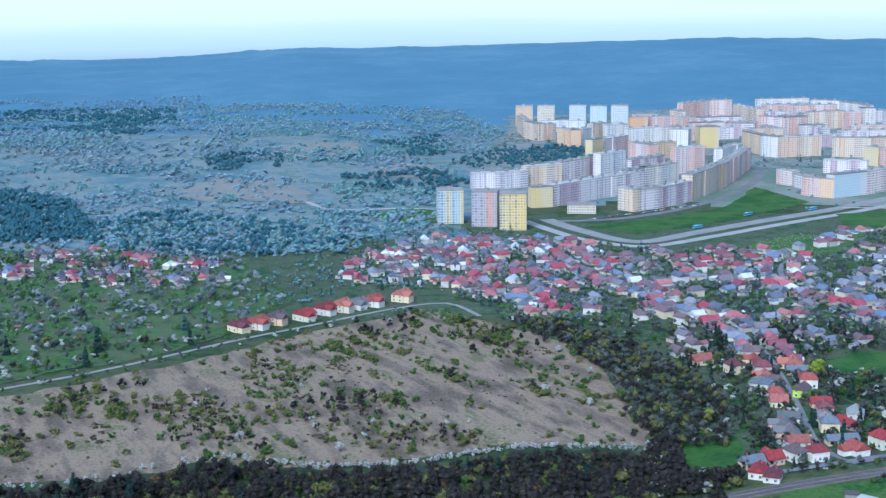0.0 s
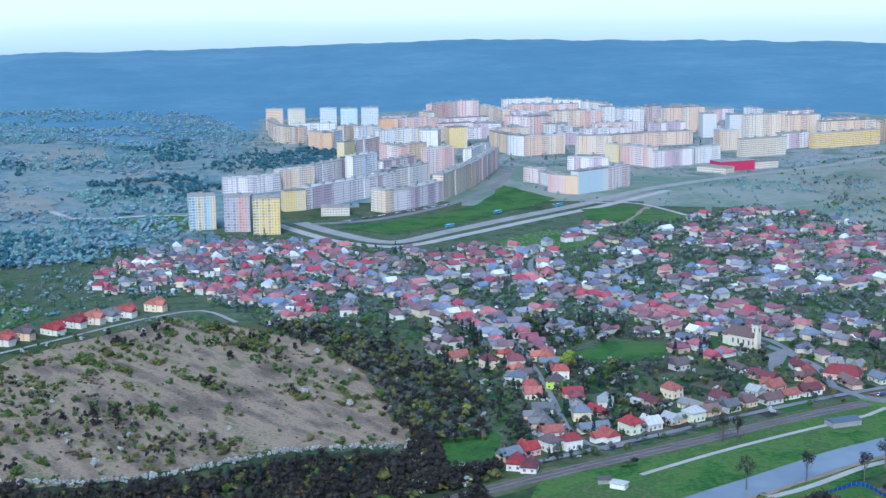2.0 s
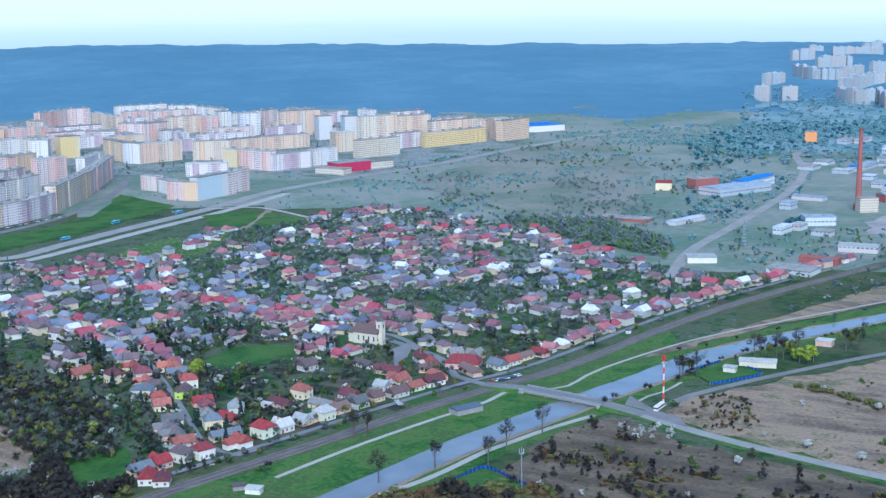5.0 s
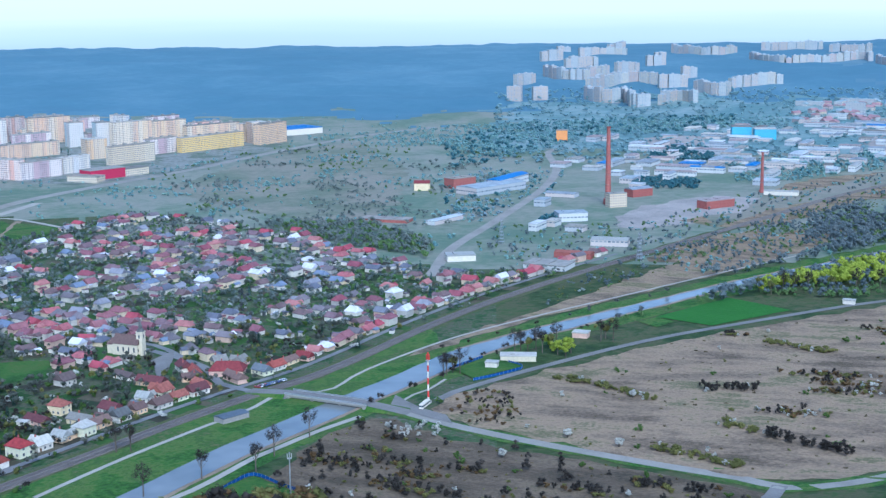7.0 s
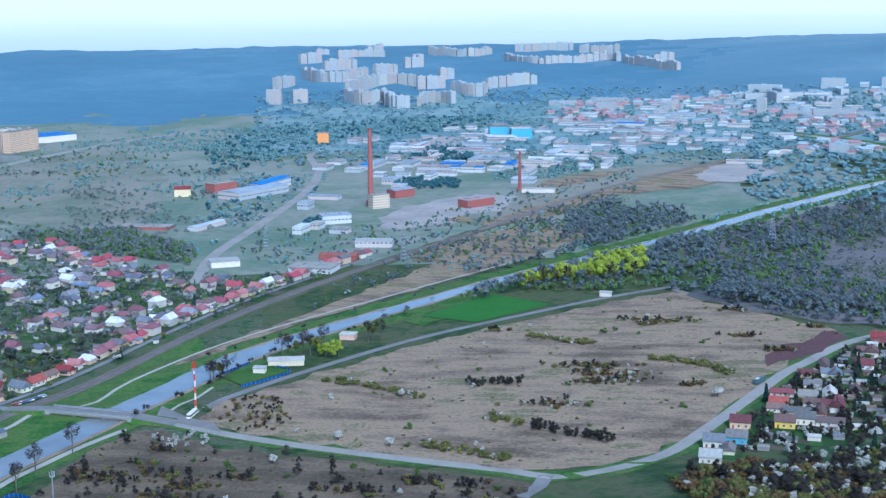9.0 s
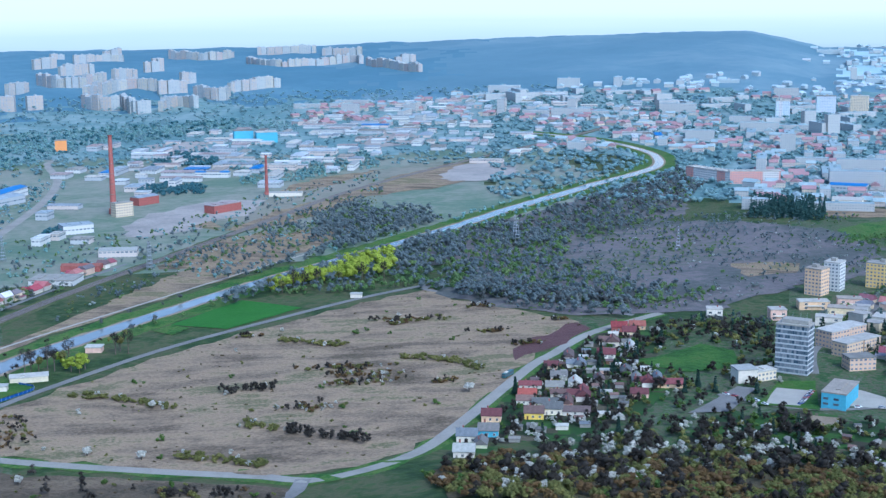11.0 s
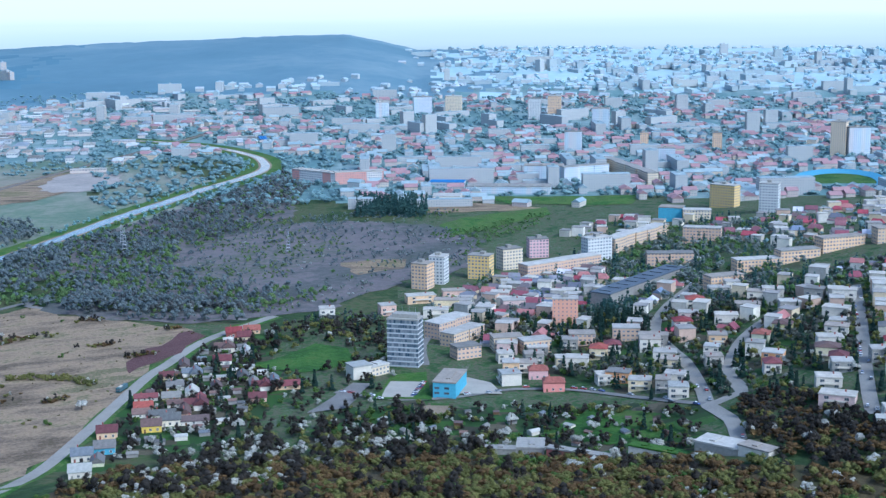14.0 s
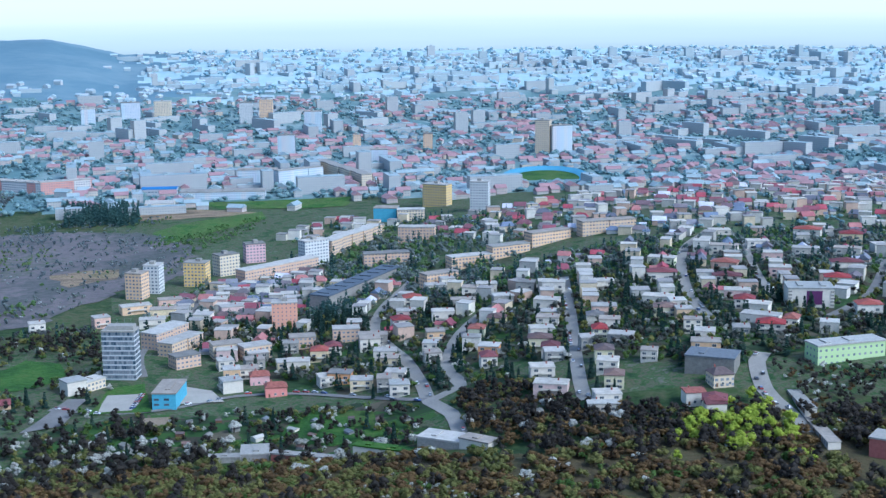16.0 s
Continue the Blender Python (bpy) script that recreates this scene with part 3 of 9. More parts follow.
def ground_sheet():
    az = np.concatenate([np.arange(-180, -26, 6.0), np.arange(-26, 108, 0.25), np.arange(108, 181, 6.0)])
    az[-1] = 180
    rs = np.concatenate([[0.01, 120, 300], np.arange(420, 1500, 26), np.arange(1500, 3000, 34), np.arange(3000, 4960, 50)])
    A, R = np.meshgrid(np.radians(az), rs, indexing="ij")
    X, Y = R * np.sin(A), R * np.cos(A)
    Z = terrain(X, Y)
    wav = np.array([[noise.noise(Vector((x * 0.006, y * 0.006, 0))) + 0.6 * noise.noise(Vector((x * 0.021, y * 0.021, 3))) for x, y in zip(xr, yr)] for xr, yr in zip(X, Y)])
    Z = Z + np.where(R > 1500, 7.0, 0.0) * wav * ease((R - 2400) / 500)
    na, nr = X.shape
    verts = np.stack([X, Y, Z], -1).reshape(-1, 3)
    idx = np.arange(na * nr).reshape(na, nr)
    faces = np.stack([idx[:-1, :-1], idx[:-1, 1:], idx[1:, 1:], idx[1:, :-1]], -1).reshape(-1, 4)
    me = bpy.data.meshes.new("ground")
    me.from_pydata(verts.tolist(), [], faces.tolist())
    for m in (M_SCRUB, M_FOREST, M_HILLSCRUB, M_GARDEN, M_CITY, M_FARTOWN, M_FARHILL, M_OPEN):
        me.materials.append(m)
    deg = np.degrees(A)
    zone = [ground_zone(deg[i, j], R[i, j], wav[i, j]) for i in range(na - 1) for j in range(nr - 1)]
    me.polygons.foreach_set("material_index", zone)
    me.polygons.foreach_set("use_smooth", [True] * len(zone))
    me.update()
    if me.polygons[0].normal.z < 0:
        me.flip_normals()
    return tagged(new("ground", me), "broad valley floor of scrub, gardens and wooded hills", "ground", kind="structure")


ground_sheet()


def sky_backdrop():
    """A glowing backdrop beyond the last hills: far plain, haze and cloud are painted in its colour."""
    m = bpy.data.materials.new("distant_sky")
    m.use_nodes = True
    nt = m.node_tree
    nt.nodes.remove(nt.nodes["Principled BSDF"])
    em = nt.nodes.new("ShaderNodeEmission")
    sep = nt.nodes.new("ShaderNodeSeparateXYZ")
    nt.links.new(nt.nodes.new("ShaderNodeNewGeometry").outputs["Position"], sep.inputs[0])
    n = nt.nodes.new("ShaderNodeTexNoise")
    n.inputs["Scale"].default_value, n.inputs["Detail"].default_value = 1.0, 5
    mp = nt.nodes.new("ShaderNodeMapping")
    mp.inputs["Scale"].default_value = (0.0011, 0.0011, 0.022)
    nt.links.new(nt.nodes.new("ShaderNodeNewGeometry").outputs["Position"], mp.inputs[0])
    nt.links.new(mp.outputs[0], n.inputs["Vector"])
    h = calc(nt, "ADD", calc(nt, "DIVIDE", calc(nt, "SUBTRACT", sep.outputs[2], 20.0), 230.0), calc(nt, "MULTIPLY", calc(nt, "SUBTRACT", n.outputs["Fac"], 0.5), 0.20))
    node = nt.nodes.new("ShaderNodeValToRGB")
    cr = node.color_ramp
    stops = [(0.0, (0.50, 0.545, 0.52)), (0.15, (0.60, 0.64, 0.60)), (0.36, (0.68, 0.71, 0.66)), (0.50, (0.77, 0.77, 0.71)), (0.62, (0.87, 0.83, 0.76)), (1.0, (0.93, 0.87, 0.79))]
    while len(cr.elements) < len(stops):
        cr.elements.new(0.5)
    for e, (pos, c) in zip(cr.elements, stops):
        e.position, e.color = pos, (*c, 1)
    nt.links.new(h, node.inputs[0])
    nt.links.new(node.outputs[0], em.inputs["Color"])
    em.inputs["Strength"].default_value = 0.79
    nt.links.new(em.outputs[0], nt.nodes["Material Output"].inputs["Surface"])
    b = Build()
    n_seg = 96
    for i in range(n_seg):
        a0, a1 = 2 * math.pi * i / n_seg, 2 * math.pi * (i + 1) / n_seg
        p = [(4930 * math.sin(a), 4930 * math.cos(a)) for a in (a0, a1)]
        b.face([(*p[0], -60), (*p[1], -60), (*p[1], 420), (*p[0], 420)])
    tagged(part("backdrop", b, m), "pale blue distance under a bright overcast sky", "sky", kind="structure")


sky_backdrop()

# ---- water, roads, railway ----
RIVER = [(120, 545), (215, 590), (265, 614), (328, 645), (372, 662), (423, 683), (477, 703), (538, 728), (592, 740), (652, 750), (713, 757), (780, 764), (853, 772), (985, 777), (1117, 782), (1217, 789), (1320, 799),
         (1465, 805), (1550, 811), (1650, 811), (1750, 822), (1840, 865), (1905, 915), (1985, 1010), (2040, 1120), (2060, 1240)]


def water_material():
    m, nt, b = shader("river_water", 0.12)
    b.inputs["Specular IOR Level"].default_value = 0.35
    r = ramp(nt, [(0.13, 0.14, 0.135), (0.20, 0.205, 0.195)])
    nt.links.new(contrast(nt, grain(nt, 0.02, 3)), r.inputs[0])
    nt.links.new(r.outputs[0], b.inputs["Base Color"])
    bp = nt.nodes.new("ShaderNodeBump")
    bp.inputs["Strength"].default_value, bp.inputs["Distance"].default_value = 0.15, 0.2
    nt.links.new(grain(nt, 0.8, 3), bp.inputs["Height"])
    nt.links.new(bp.outputs[0], b.inputs["Normal"])
    return m


M_WATER = water_material()
ribbon("grass_bank", RIVER, 52, M_GRASS, 0.12, "mown green flood banks along the river", "grass", wobble=3)
WIDTHS = [19, 19, 19, 20, 21, 22, 22, 22, 19, 17, 15, 14, 13, 13, 13, 14, 16, 16, 15, 14, 13, 12, 11, 10, 9, 9]
ribbon("shore", RIVER, 6, M_DIRT, 0.22, "bare muddy edge of the river", "shore", wobble=1.5, widths=WIDTHS)
ribbon("water", RIVER, 0, M_WATER, 0.30, "shallow grey river between grass banks", "water", wobble=1.0, widths=WIDTHS)
ribbon("riverside_path", [(215, 640), (247, 656), (277, 670), (306, 682), (331, 692), (348, 698), (372, 708), (389, 719)], 3.2, M_PALEROAD, 0.32, "pale path along the river bank", "path")
ribbon("riverside_path", [(249, 592), (280, 602), (306, 615), (328, 627), (350, 635), (377, 645), (412, 654)], 4.2, M_PALEROAD, 0.34, "pale gravel lane beside the river", "path")
ribbon("levee_path", [(408, 711), (430, 713), (470, 737), (561, 769), (652, 785), (748, 796), (897, 813), (1022, 824)], 2.6, M_PALEROAD, 0.36, "trodden pale path on the levee", "path")
ribbon("levee_path", [(440, 660), (460, 671), (475, 675), (496, 687)], 2.2, M_PALEROAD, 0.36, "trodden pale path by the mast", "path")

RAIL = [(60, 600), (160, 645), (256, 682), (297, 699), (339, 715), (383, 730), (435, 745), (489, 769), (563, 806), (639, 839), (716, 866), (774, 884), (874, 912), (1030, 955), (1146, 988), (1313, 1035), (1459, 1060), (1625, 1080), (1850, 1100), (2200, 1130)]
ribbon("railway_verge", RAIL, 17, M_VERGE, 0.14, "scrubby verge of the railway", "verge", wobble=3)
ribbon("railway_ballast", RAIL, 9.5, M_BALLAST, 0.5, "brown ballast of a double-track railway", "railway", depth=0.4)
for side in (-3.0, -1.5, 1.5, 3.0):
    ribbon("rail", offset(dense(RAIL[:14], 25), side), 0.22, M_RAIL, 0.72, "worn steel rail on the ballast", "rail", keep=False, depth=0.2)

FIELD_ROAD = [(-292, 822), (-276, 836), (-235, 867), (-195, 904), (-149, 951), (-94, 999), (-41, 1046), (2, 1065), (27, 1020)]
ribbon("road_field", FIELD_ROAD, 4.0, M_LANE, 0.2, "pale lane along the edge of the field", "road")
BUS_ROAD = [(429, 658), (437, 641), (444, 607), (460, 558), (485, 496), (505, 451), (511, 426), (536, 411), (576, 406), (630, 415), (698, 430), (763, 444)] + [(789, 446), (854, 452), (913, 442), (939, 436)]
ribbon("road_bus", BUS_ROAD, 8, M_LANE, 0.24, "grey asphalt road bending round the dry field", "road")
ribbon("road_verge", BUS_ROAD, 15, M_GRASS, 0.16, "green verge of the road", "verge", wobble=2)
ribbon("road_stub", [(511, 430), (496, 422), (479, 419)], 8, M_ROAD, 0.26, "grey asphalt side road", "road")
CLUB_ROAD = [(466, 654), (484, 661), (556, 672), (665, 680), (765, 673), (865, 662), (937, 644)] + [(919, 639), (916, 577), (919, 507), (923, 451)]
ribbon("road_club", CLUB_ROAD, 6, M_ROAD, 0.2, "narrow asphalt lane past the sports ground", "road")
MAIN_ROAD = [(110, 1465), (139, 1394), (187, 1325), (251, 1371), (330, 1435), (442, 1522), (547, 1616), (675, 1688), (837, 1763)] + [(937, 1821), (1073, 1899), (1273, 1993), (1447, 2024)]
ribbon("road_main", MAIN_ROAD, 17, M_LANE, 0.22, "wide grey main road below the housing blocks", "road")
ribbon("tramway", offset(dense(MAIN_ROAD[:7], 40), 26), 12, M_PALEROAD, 0.24, "pale tram line beside the main road", "tramway")
ribbon("road_estate", [(121, 1452), (188, 1464), (267, 1529), (331, 1619), (391, 1734), (424, 1845)], 11, M_ROAD, 0.22, "grey street at the foot of long apartment blocks", "road")
ribbon("path_green", [(442, 1522), (496, 1506), (521, 1411)], 6, M_PALEROAD, 0.22, "pale footpath over the green", "path")
ribbon("path_green", [(501, 1479), (429, 1363)], 8, M_DIRT, 0.25, "sandy track over the green", "path")
IND_ROAD = [(674, 956), (692, 973), (768, 1051), (903, 1154), (1091, 1304), (1229, 1439), (1351, 1601), (1417, 1625)]
ribbon("road_works", IND_ROAD, 11, M_LANE, 0.22, "grey road into the industrial area", "road")
ribbon("path_hill", [(-199, 1580), (-178, 1591), (-157, 1581), (-121, 1532), (-43, 1541), (-8, 1534)], 9, M_PALEROAD, 0.5, "pale track on the hillside", "path")
CHURCH_STREET = [(388, 835), (388, 880), (370, 916), (341, 952), (322, 1026), (299, 1073), (287, 1109), (287, 1158), (298, 1203), (322, 1237)]
ribbon("street_church", CHURCH_STREET, 5, M_STREET, 0.2, "grey village street past the church", "road")
RED_STREET = [(225, 688), (209, 682), (199, 712), (206, 782), (212, 852), (214, 928), (200, 1000), (182, 1043), (149, 1124), (120, 1216), (108, 1304)]
ribbon("street_long", RED_STREET, 3.6, M_STREET, 0.2, "narrow grey village street", "road")
BRIDGE_STREET = [(397, 712), (384, 746), (379, 766), (389, 809), (384, 850), (378, 874), (363, 947), (353, 1024)]
ribbon("street_bridge", BRIDGE_STREET, 6, M_STREET, 0.25, "grey street leading to the bridge", "road")
RAIL_STREET = offset(dense(RAIL[1:13], 40), -20)
ribbon("street_rail", RAIL_STREET, 4.5, M_STREET, 0.26, "grey street beside the railway", "road")
STREET_A = [(1083, 141), (1004, 152), (937, 148), (886, 130), (846, 114), (779, 95), (749, 88), (722, 73), (686, 65)]
ribbon("street_hill", STREET_A, 8, M_LANE, 0.3, "grey street winding up the hill", "road")
STREET_B = [(749, 88), (766, 72), (806, 84), (844, 86), (895, 83), (952, 66), (995, 34)]
ribbon("street_curve", STREET_B, 8.5, M_LANE, 0.3, "pale curving residential street", "road")
STREET_C = [(703, 1), (731, 4), (782, 7), (881, 11), (1008, 18)]
ribbon("street_row", STREET_C, 7.5, M_LANE, 0.3, "pale straight street between house rows", "road")
STREET_D = [(598, -128), (628, -119), (647, -107), (676, -97), (700, -90), (736, -90), (750, -95)]
ribbon("street_garage", STREET_D, 9, M_LANE, 0.3, "grey street past a row of garages", "road")
STREET_E = [(823, -74), (860, -69), (921, -65), (1022, -68), (1079, -76), (1134, -95)]
ribbon("street_upper", STREET_E, 7.5, M_LANE, 0.3, "pale curving street on the hillside", "road")
STREET_F = [(901, -118), (955, -117), (1028, -118), (1086, -121)]
ribbon("street_top", STREET_F, 5.2, M_LANE, 0.3, "pale street between houses", "road")
STREET_G = [(838, -145), (904, -181), (1021, -215)]
ribbon("street_end", STREET_G, 6, M_ROAD, 0.3, "grey street behind the white hall", "road")
STREET_H = [(835, 281), (899, 302), (980, 294), (1058, 309), (1103, 310)] 
ribbon("street_office", STREET_H, 5, M_ROAD, 0.3, "grey street behind the office tower", "road")
STREET_I = [(761, 315), (757, 270), (772, 239), (797, 211), (802, 176), (785, 139), (754, 91)]
ribbon("street_lower", STREET_I, 4.5, M_ROAD, 0.3, "grey street below the gardens", "road")

# ---- fields, meadows, yards ----
FIELD_W = [(-294, 807), (-271, 821), (-180, 885), (-92, 976), (-17, 1041), (27, 1011), (76, 949), (116, 833), (118, 748), (106, 714), (30, 712), (-40, 686), (-139, 669), (-222, 662), (-242, 656)]
patch("field_west", FIELD_W, M_FIELD, 0.08, "dry tan grassland scattered with shrubs", "field", 5)
FIELD_E = [(451, 643), (476, 656)] + [(501, 655), (548, 663), (655, 669), (753, 662), (850, 650), (923, 634)] + [(899, 596), (883, 472), (773, 454), (649, 420), (577, 411), (545, 417), (520, 434), (501, 471), (483, 519), (450, 598)]
patch("field_east", FIELD_E, M_FIELD_EAST, 0.08, "dry tan reed field", "field", 4)
FIELD_S = [(304, 583), (378, 636), (412, 650), (424, 638), (429, 587), (462, 514), (493, 448), (495, 429), (470, 412), (385, 467), (309, 539)]
patch("field_south", FIELD_S, earth("brown_reed_ground", [(0.034, 0.030, 0.017), (0.066, 0.052, 0.033), (0.105, 0.080, 0.052), (0.160, 0.122, 0.078), (0.060, 0.062, 0.026)], 0.045, 0.4, stretch=(-60, 2.6, 0.9), sharp=True, broad=0.014), 0.08, "dry brown grassland beside the river", "field", 4)
patch("flood_meadow", [(x, y - 6) for x, y in RAIL[1:9]] + RIVER[7::-1], M_GRASS, 0.03, "green flood meadow between railway and river", "grass", 3)
patch("field_maroon", [(884, 477), (871, 457), (806, 452), (764, 462), (806, 479)], M_MAROON, 0.12, "dark reddish brushwood at the field's corner", "field", 4)
patch("meadow_rail", [(496, 743), (561, 769), (673, 804), (812, 844), (1019, 903), (1179, 915), (1173, 883), (1029, 836), (893, 810), (780, 797), (655, 782), (552, 756)], M_FIELD, 0.1, "dry grass strip between railway and river", "field", 4)
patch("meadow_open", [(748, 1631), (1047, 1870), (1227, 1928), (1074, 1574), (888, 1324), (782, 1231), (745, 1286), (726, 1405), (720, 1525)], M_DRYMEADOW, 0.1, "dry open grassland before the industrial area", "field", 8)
patch("green_main", [(148, 1421), (193, 1370), (301, 1441), (385, 1530), (418, 1567), (382, 1693), (351, 1615), (313, 1532), (238, 1466)], M_LAWN, 0.14, "green lawn along the main road", "lawn", 2, True)
patch("green_fork", [(423, 1479), (485, 1491), (483, 1454), (442, 1386), (410, 1411)], M_LAWN, 0.14, "green meadow at a fork of tracks", "lawn", 2, True)
patch("green_fork", [(493, 1465), (520, 1407), (489, 1372), (440, 1368)], M_GRASS, 0.14, "green meadow at a fork of tracks", "lawn", 2, True)
patch("meadow_village", [(246, 882), (284, 905), (316, 890), (295, 852), (248, 849)], M_LAWN, 0.12, "bright green meadow among village gardens", "lawn", 3, True)
patch("meadow_slope", [(121, 703), (154, 736), (158, 702), (142, 668), (121, 668)], M_LAWN, 0.12, "green slope below the village", "lawn", 4)
patch("pitch", [(718, 727), (809, 739), (813, 680), (730, 682)], earth("pitch_turf", [(0.028, 0.105, 0.010), (0.040, 0.135, 0.014)], 0.03, 0.3), 0.2, "bright green football pitch", "pitch", 0.5, True)
patch("pitch_small", [(698, 725), (718, 727), (719, 708), (696, 704)], M_GRASS, 0.22, "worn green training pitch", "pitch", 0.5, True)
patch("meadow_park", [(803, 391), (872, 372), (865, 348), (838, 330), (795, 348)], M_LAWN, 0.2, "green sloping meadow beside the gardens", "lawn", 4, True)
patch("lawn_hill", [(726, 169), (765, 162), (750, 119), (707, 106), (695, 135)], M_LAWN, 0.3, "bright green orchard meadow", "lawn", 3)
patch("field_far_brown", [(1145, 469), (1174, 437), (1178, 416), (1138, 403), (1102, 431)], M_FIELD, 0.2, "dry brown clearing in the scrub", "field", 4)
patch("field_far_brown", [(1438, 481), (1493, 360), (1520, 399), (1516, 465), (1510, 498)], M_FIELD, 0.2, "bare brown field by the town", "field", 4)
patch("field_young", [(1368, 445), (1428, 426), (1509, 364), (1463, 346), (1363, 382), (1306, 408)], M_GRASS, 0.2, "fresh green field by the town", "field", 4)
patch("field_town", [(1572, 455), (1618, 280), (1538, 273), (1526, 414)], M_GRASS, 0.2, "long green airfield strip", "lawn", 3, True)
patch("yard_works", [(970, 1042), (1086, 1130), (1175, 1093), (1199, 1007), (1054, 1004), (974, 1012)], M_YARD, 0.14, "pale rubble yard of a closed works", "yard", 5)
patch("yard_works", [(452, 678), (449, 662), (448, 645), (452, 626), (446, 611), (440, 636), (436, 660)], M_ROAD, 0.27, "grey turning place for buses", "yard", 1, True)
patch("yard_square", [(368, 844), (392, 859), (365, 810), (354, 802)], M_ROAD, 0.2, "paved square beside the church", "yard", 1, True)
patch("field_rail_far", [(1049, 1040), (1299, 1059), (1617, 1092), (1658, 1071), (1620, 982), (1438, 963), (1308, 997), (1123, 947), (1053, 964)], M_FIELD, 0.14, "dry strip along the railway", "field", 6)
patch("yard_sand", [(1524, 1034), (1666, 1057), (1652, 988), (1559, 946), (1477, 980)], M_YARD, 0.18, "pale sandy storage yard", "yard", 4)
patch("yard_sand", [(1850, 1419), (1998, 1421), (1862, 1301), (1742, 1315)], M_YARD, 0.3, "pale sandy yard of a works", "yard", 4)
patch("brush_land", [(910, 615), (1051, 673), (1113, 689), (1310, 649), (1367, 545), (1366, 457), (1297, 376), (1158, 346), (1087, 385), (980, 403), (916, 458), (890, 536)], M_BRUSH, 0.09, "grey-brown brush land beyond the field", "ground", 8)

patch("yard_works", [(991, 1064), (1057, 1113), (1153, 1129), (1210, 1125), (1231, 1081), (1132, 1023), (1068, 1029), (1007, 1035)], M_YARD, 0.24, "pale pinkish rubble ground of the works", "yard", 6)
patch("yard_storage", [(1490, 1002), (1609, 1067), (1670, 1050), (1647, 985), (1549, 930), (1495, 948)], M_YARD, 0.26, "pale sandy storage ground by the river", "yard", 5)
patch("dry_strip", [(1044, 979), (1187, 1017), (1313, 1035), (1487, 1077), (1621, 1085), (1650, 1114), (1552, 1133), (1338, 1090), (1244, 1092), (1109, 1048)], M_DRYMEADOW, 0.2, "dry tan strip beside the railway", "field", 6)
patch("yard_quarry", [(1814, 1392), (1965, 1445), (1933, 1356), (1816, 1280), (1750, 1299)], M_YARD, 0.4, "pale bare works ground", "yard", 6)
patch("river_wood_floor", [(979, 710), (1073, 739), (1181, 757), (1459, 767), (1570, 770), (1705, 778), (1589, 695), (1379, 616), (1214, 620), (1053, 663)], M_BRUSH, 0.05, "darker ground of the riverside woods", "ground", 5)
patch("yard_pale", [(1482, 1567), (1586, 1652), (1671, 1647), (1682, 1590), (1564, 1493), (1498, 1511)], M_YARD, 0.2, "pale gravel yard between the works", "yard", 6)
patch("dry_ground_works", [(1258, 1100), (1358, 1142), (1456, 1151), (1531, 1131), (1366, 1008), (1280, 1010), (1225, 1029)], M_FIELD, 0.16, "bare tan ground beside the railway", "ground", 6)
patch("dry_ground_rail", [(869, 889), (945, 936), (1006, 943), (1065, 937), (1060, 890), (970, 866), (885, 855)], M_FIELD, 0.16, "dry tan clearing in the railway scrub", "ground", 6)
patch("dry_ground_hill", [(-322, 1630), (-284, 1731), (-212, 1714), (-148, 1629), (-169, 1566), (-238, 1603), (-273, 1575)], M_HILLDRY, 0.4, "bare pinkish clearing on the hillside", "ground", 8)
patch("dry_ground_hill", [(-246, 1936), (-204, 2078), (-128, 2080), (-113, 1958), (-170, 1884)], M_HILLDRY, 0.4, "bare pinkish clearing on the hillside", "ground", 8)
patch("dry_ground_hill", [(-94, 1808), (-64, 1896), (-10, 1907), (-2, 1801), (-59, 1756)], M_HILLDRY, 0.4, "bare sandy clearing between conifers", "ground", 8)
patch("meadow_hill", [(-88, 1497), (-52, 1533), (-8, 1534), (-2, 1449), (-38, 1440)], M_GRASS, 0.35, "green meadow below the hillside track", "lawn", 5)

patch("estate_ground", [(137, 2626), (37, 1812), (153, 1763), (212, 1603), (387, 1797), (460, 1876), (529, 1860), (605, 1813), (651, 1716), (795, 1745), (1035, 1899), (1165, 2043), (1234, 2185), (1126, 2373), (958, 2526), (763, 2636), (477, 2718)], earth("estate_yards", [(0.085, 0.115, 0.085), (0.14, 0.165, 0.125), (0.24, 0.24, 0.225), (0.12, 0.15, 0.105)], 0.02, 0.15, sharp=True), 0.1, "worn lawns and paved yards between the blocks", "ground", 6)
patch("wood_floor", [(-240, 648), (-219, 654), (-174, 663), (-142, 684), (-114, 693), (-77, 680), (-54, 676), (-17, 681), (33, 703), (78, 703), (107, 696), (124, 660), (131, 600), (-23, 585), (-220, 591)], M_SCRUBDARK, 0.11, "dark ground under the wood", "ground", 6)


# ---- houses ----
def window_mesh(w=1.2, h=1.3):
    b = Build()
    b.box(0, 0, 0, w + 0.24, 0.10, h + 0.24, side=1, top=1)
    b.box(0, -0.06, 0.12, w, 0.06, h, side=0, top=0)
    b.box(0, -0.08, 0.12, 0.07, 0.05, h, side=1, top=1)
    return b.mesh("window", [M_GLASS, M_WHITE])


WINDOW = window_mesh()
WIDE_WINDOW = window_mesh(2.2, 1.4)
DOOR = Build().box(0, 0, 0, 1.05, 0.12, 2.1).mesh("door", [M_DOOR])


def fit_part(mesh, parent, x, y, z, turn):
    ob = new(mesh.name.split(".")[0], mesh)
    ob.parent = parent
    ob.matrix_local = pose(x, y, z, 0, 0, math.degrees(turn))
    return ob


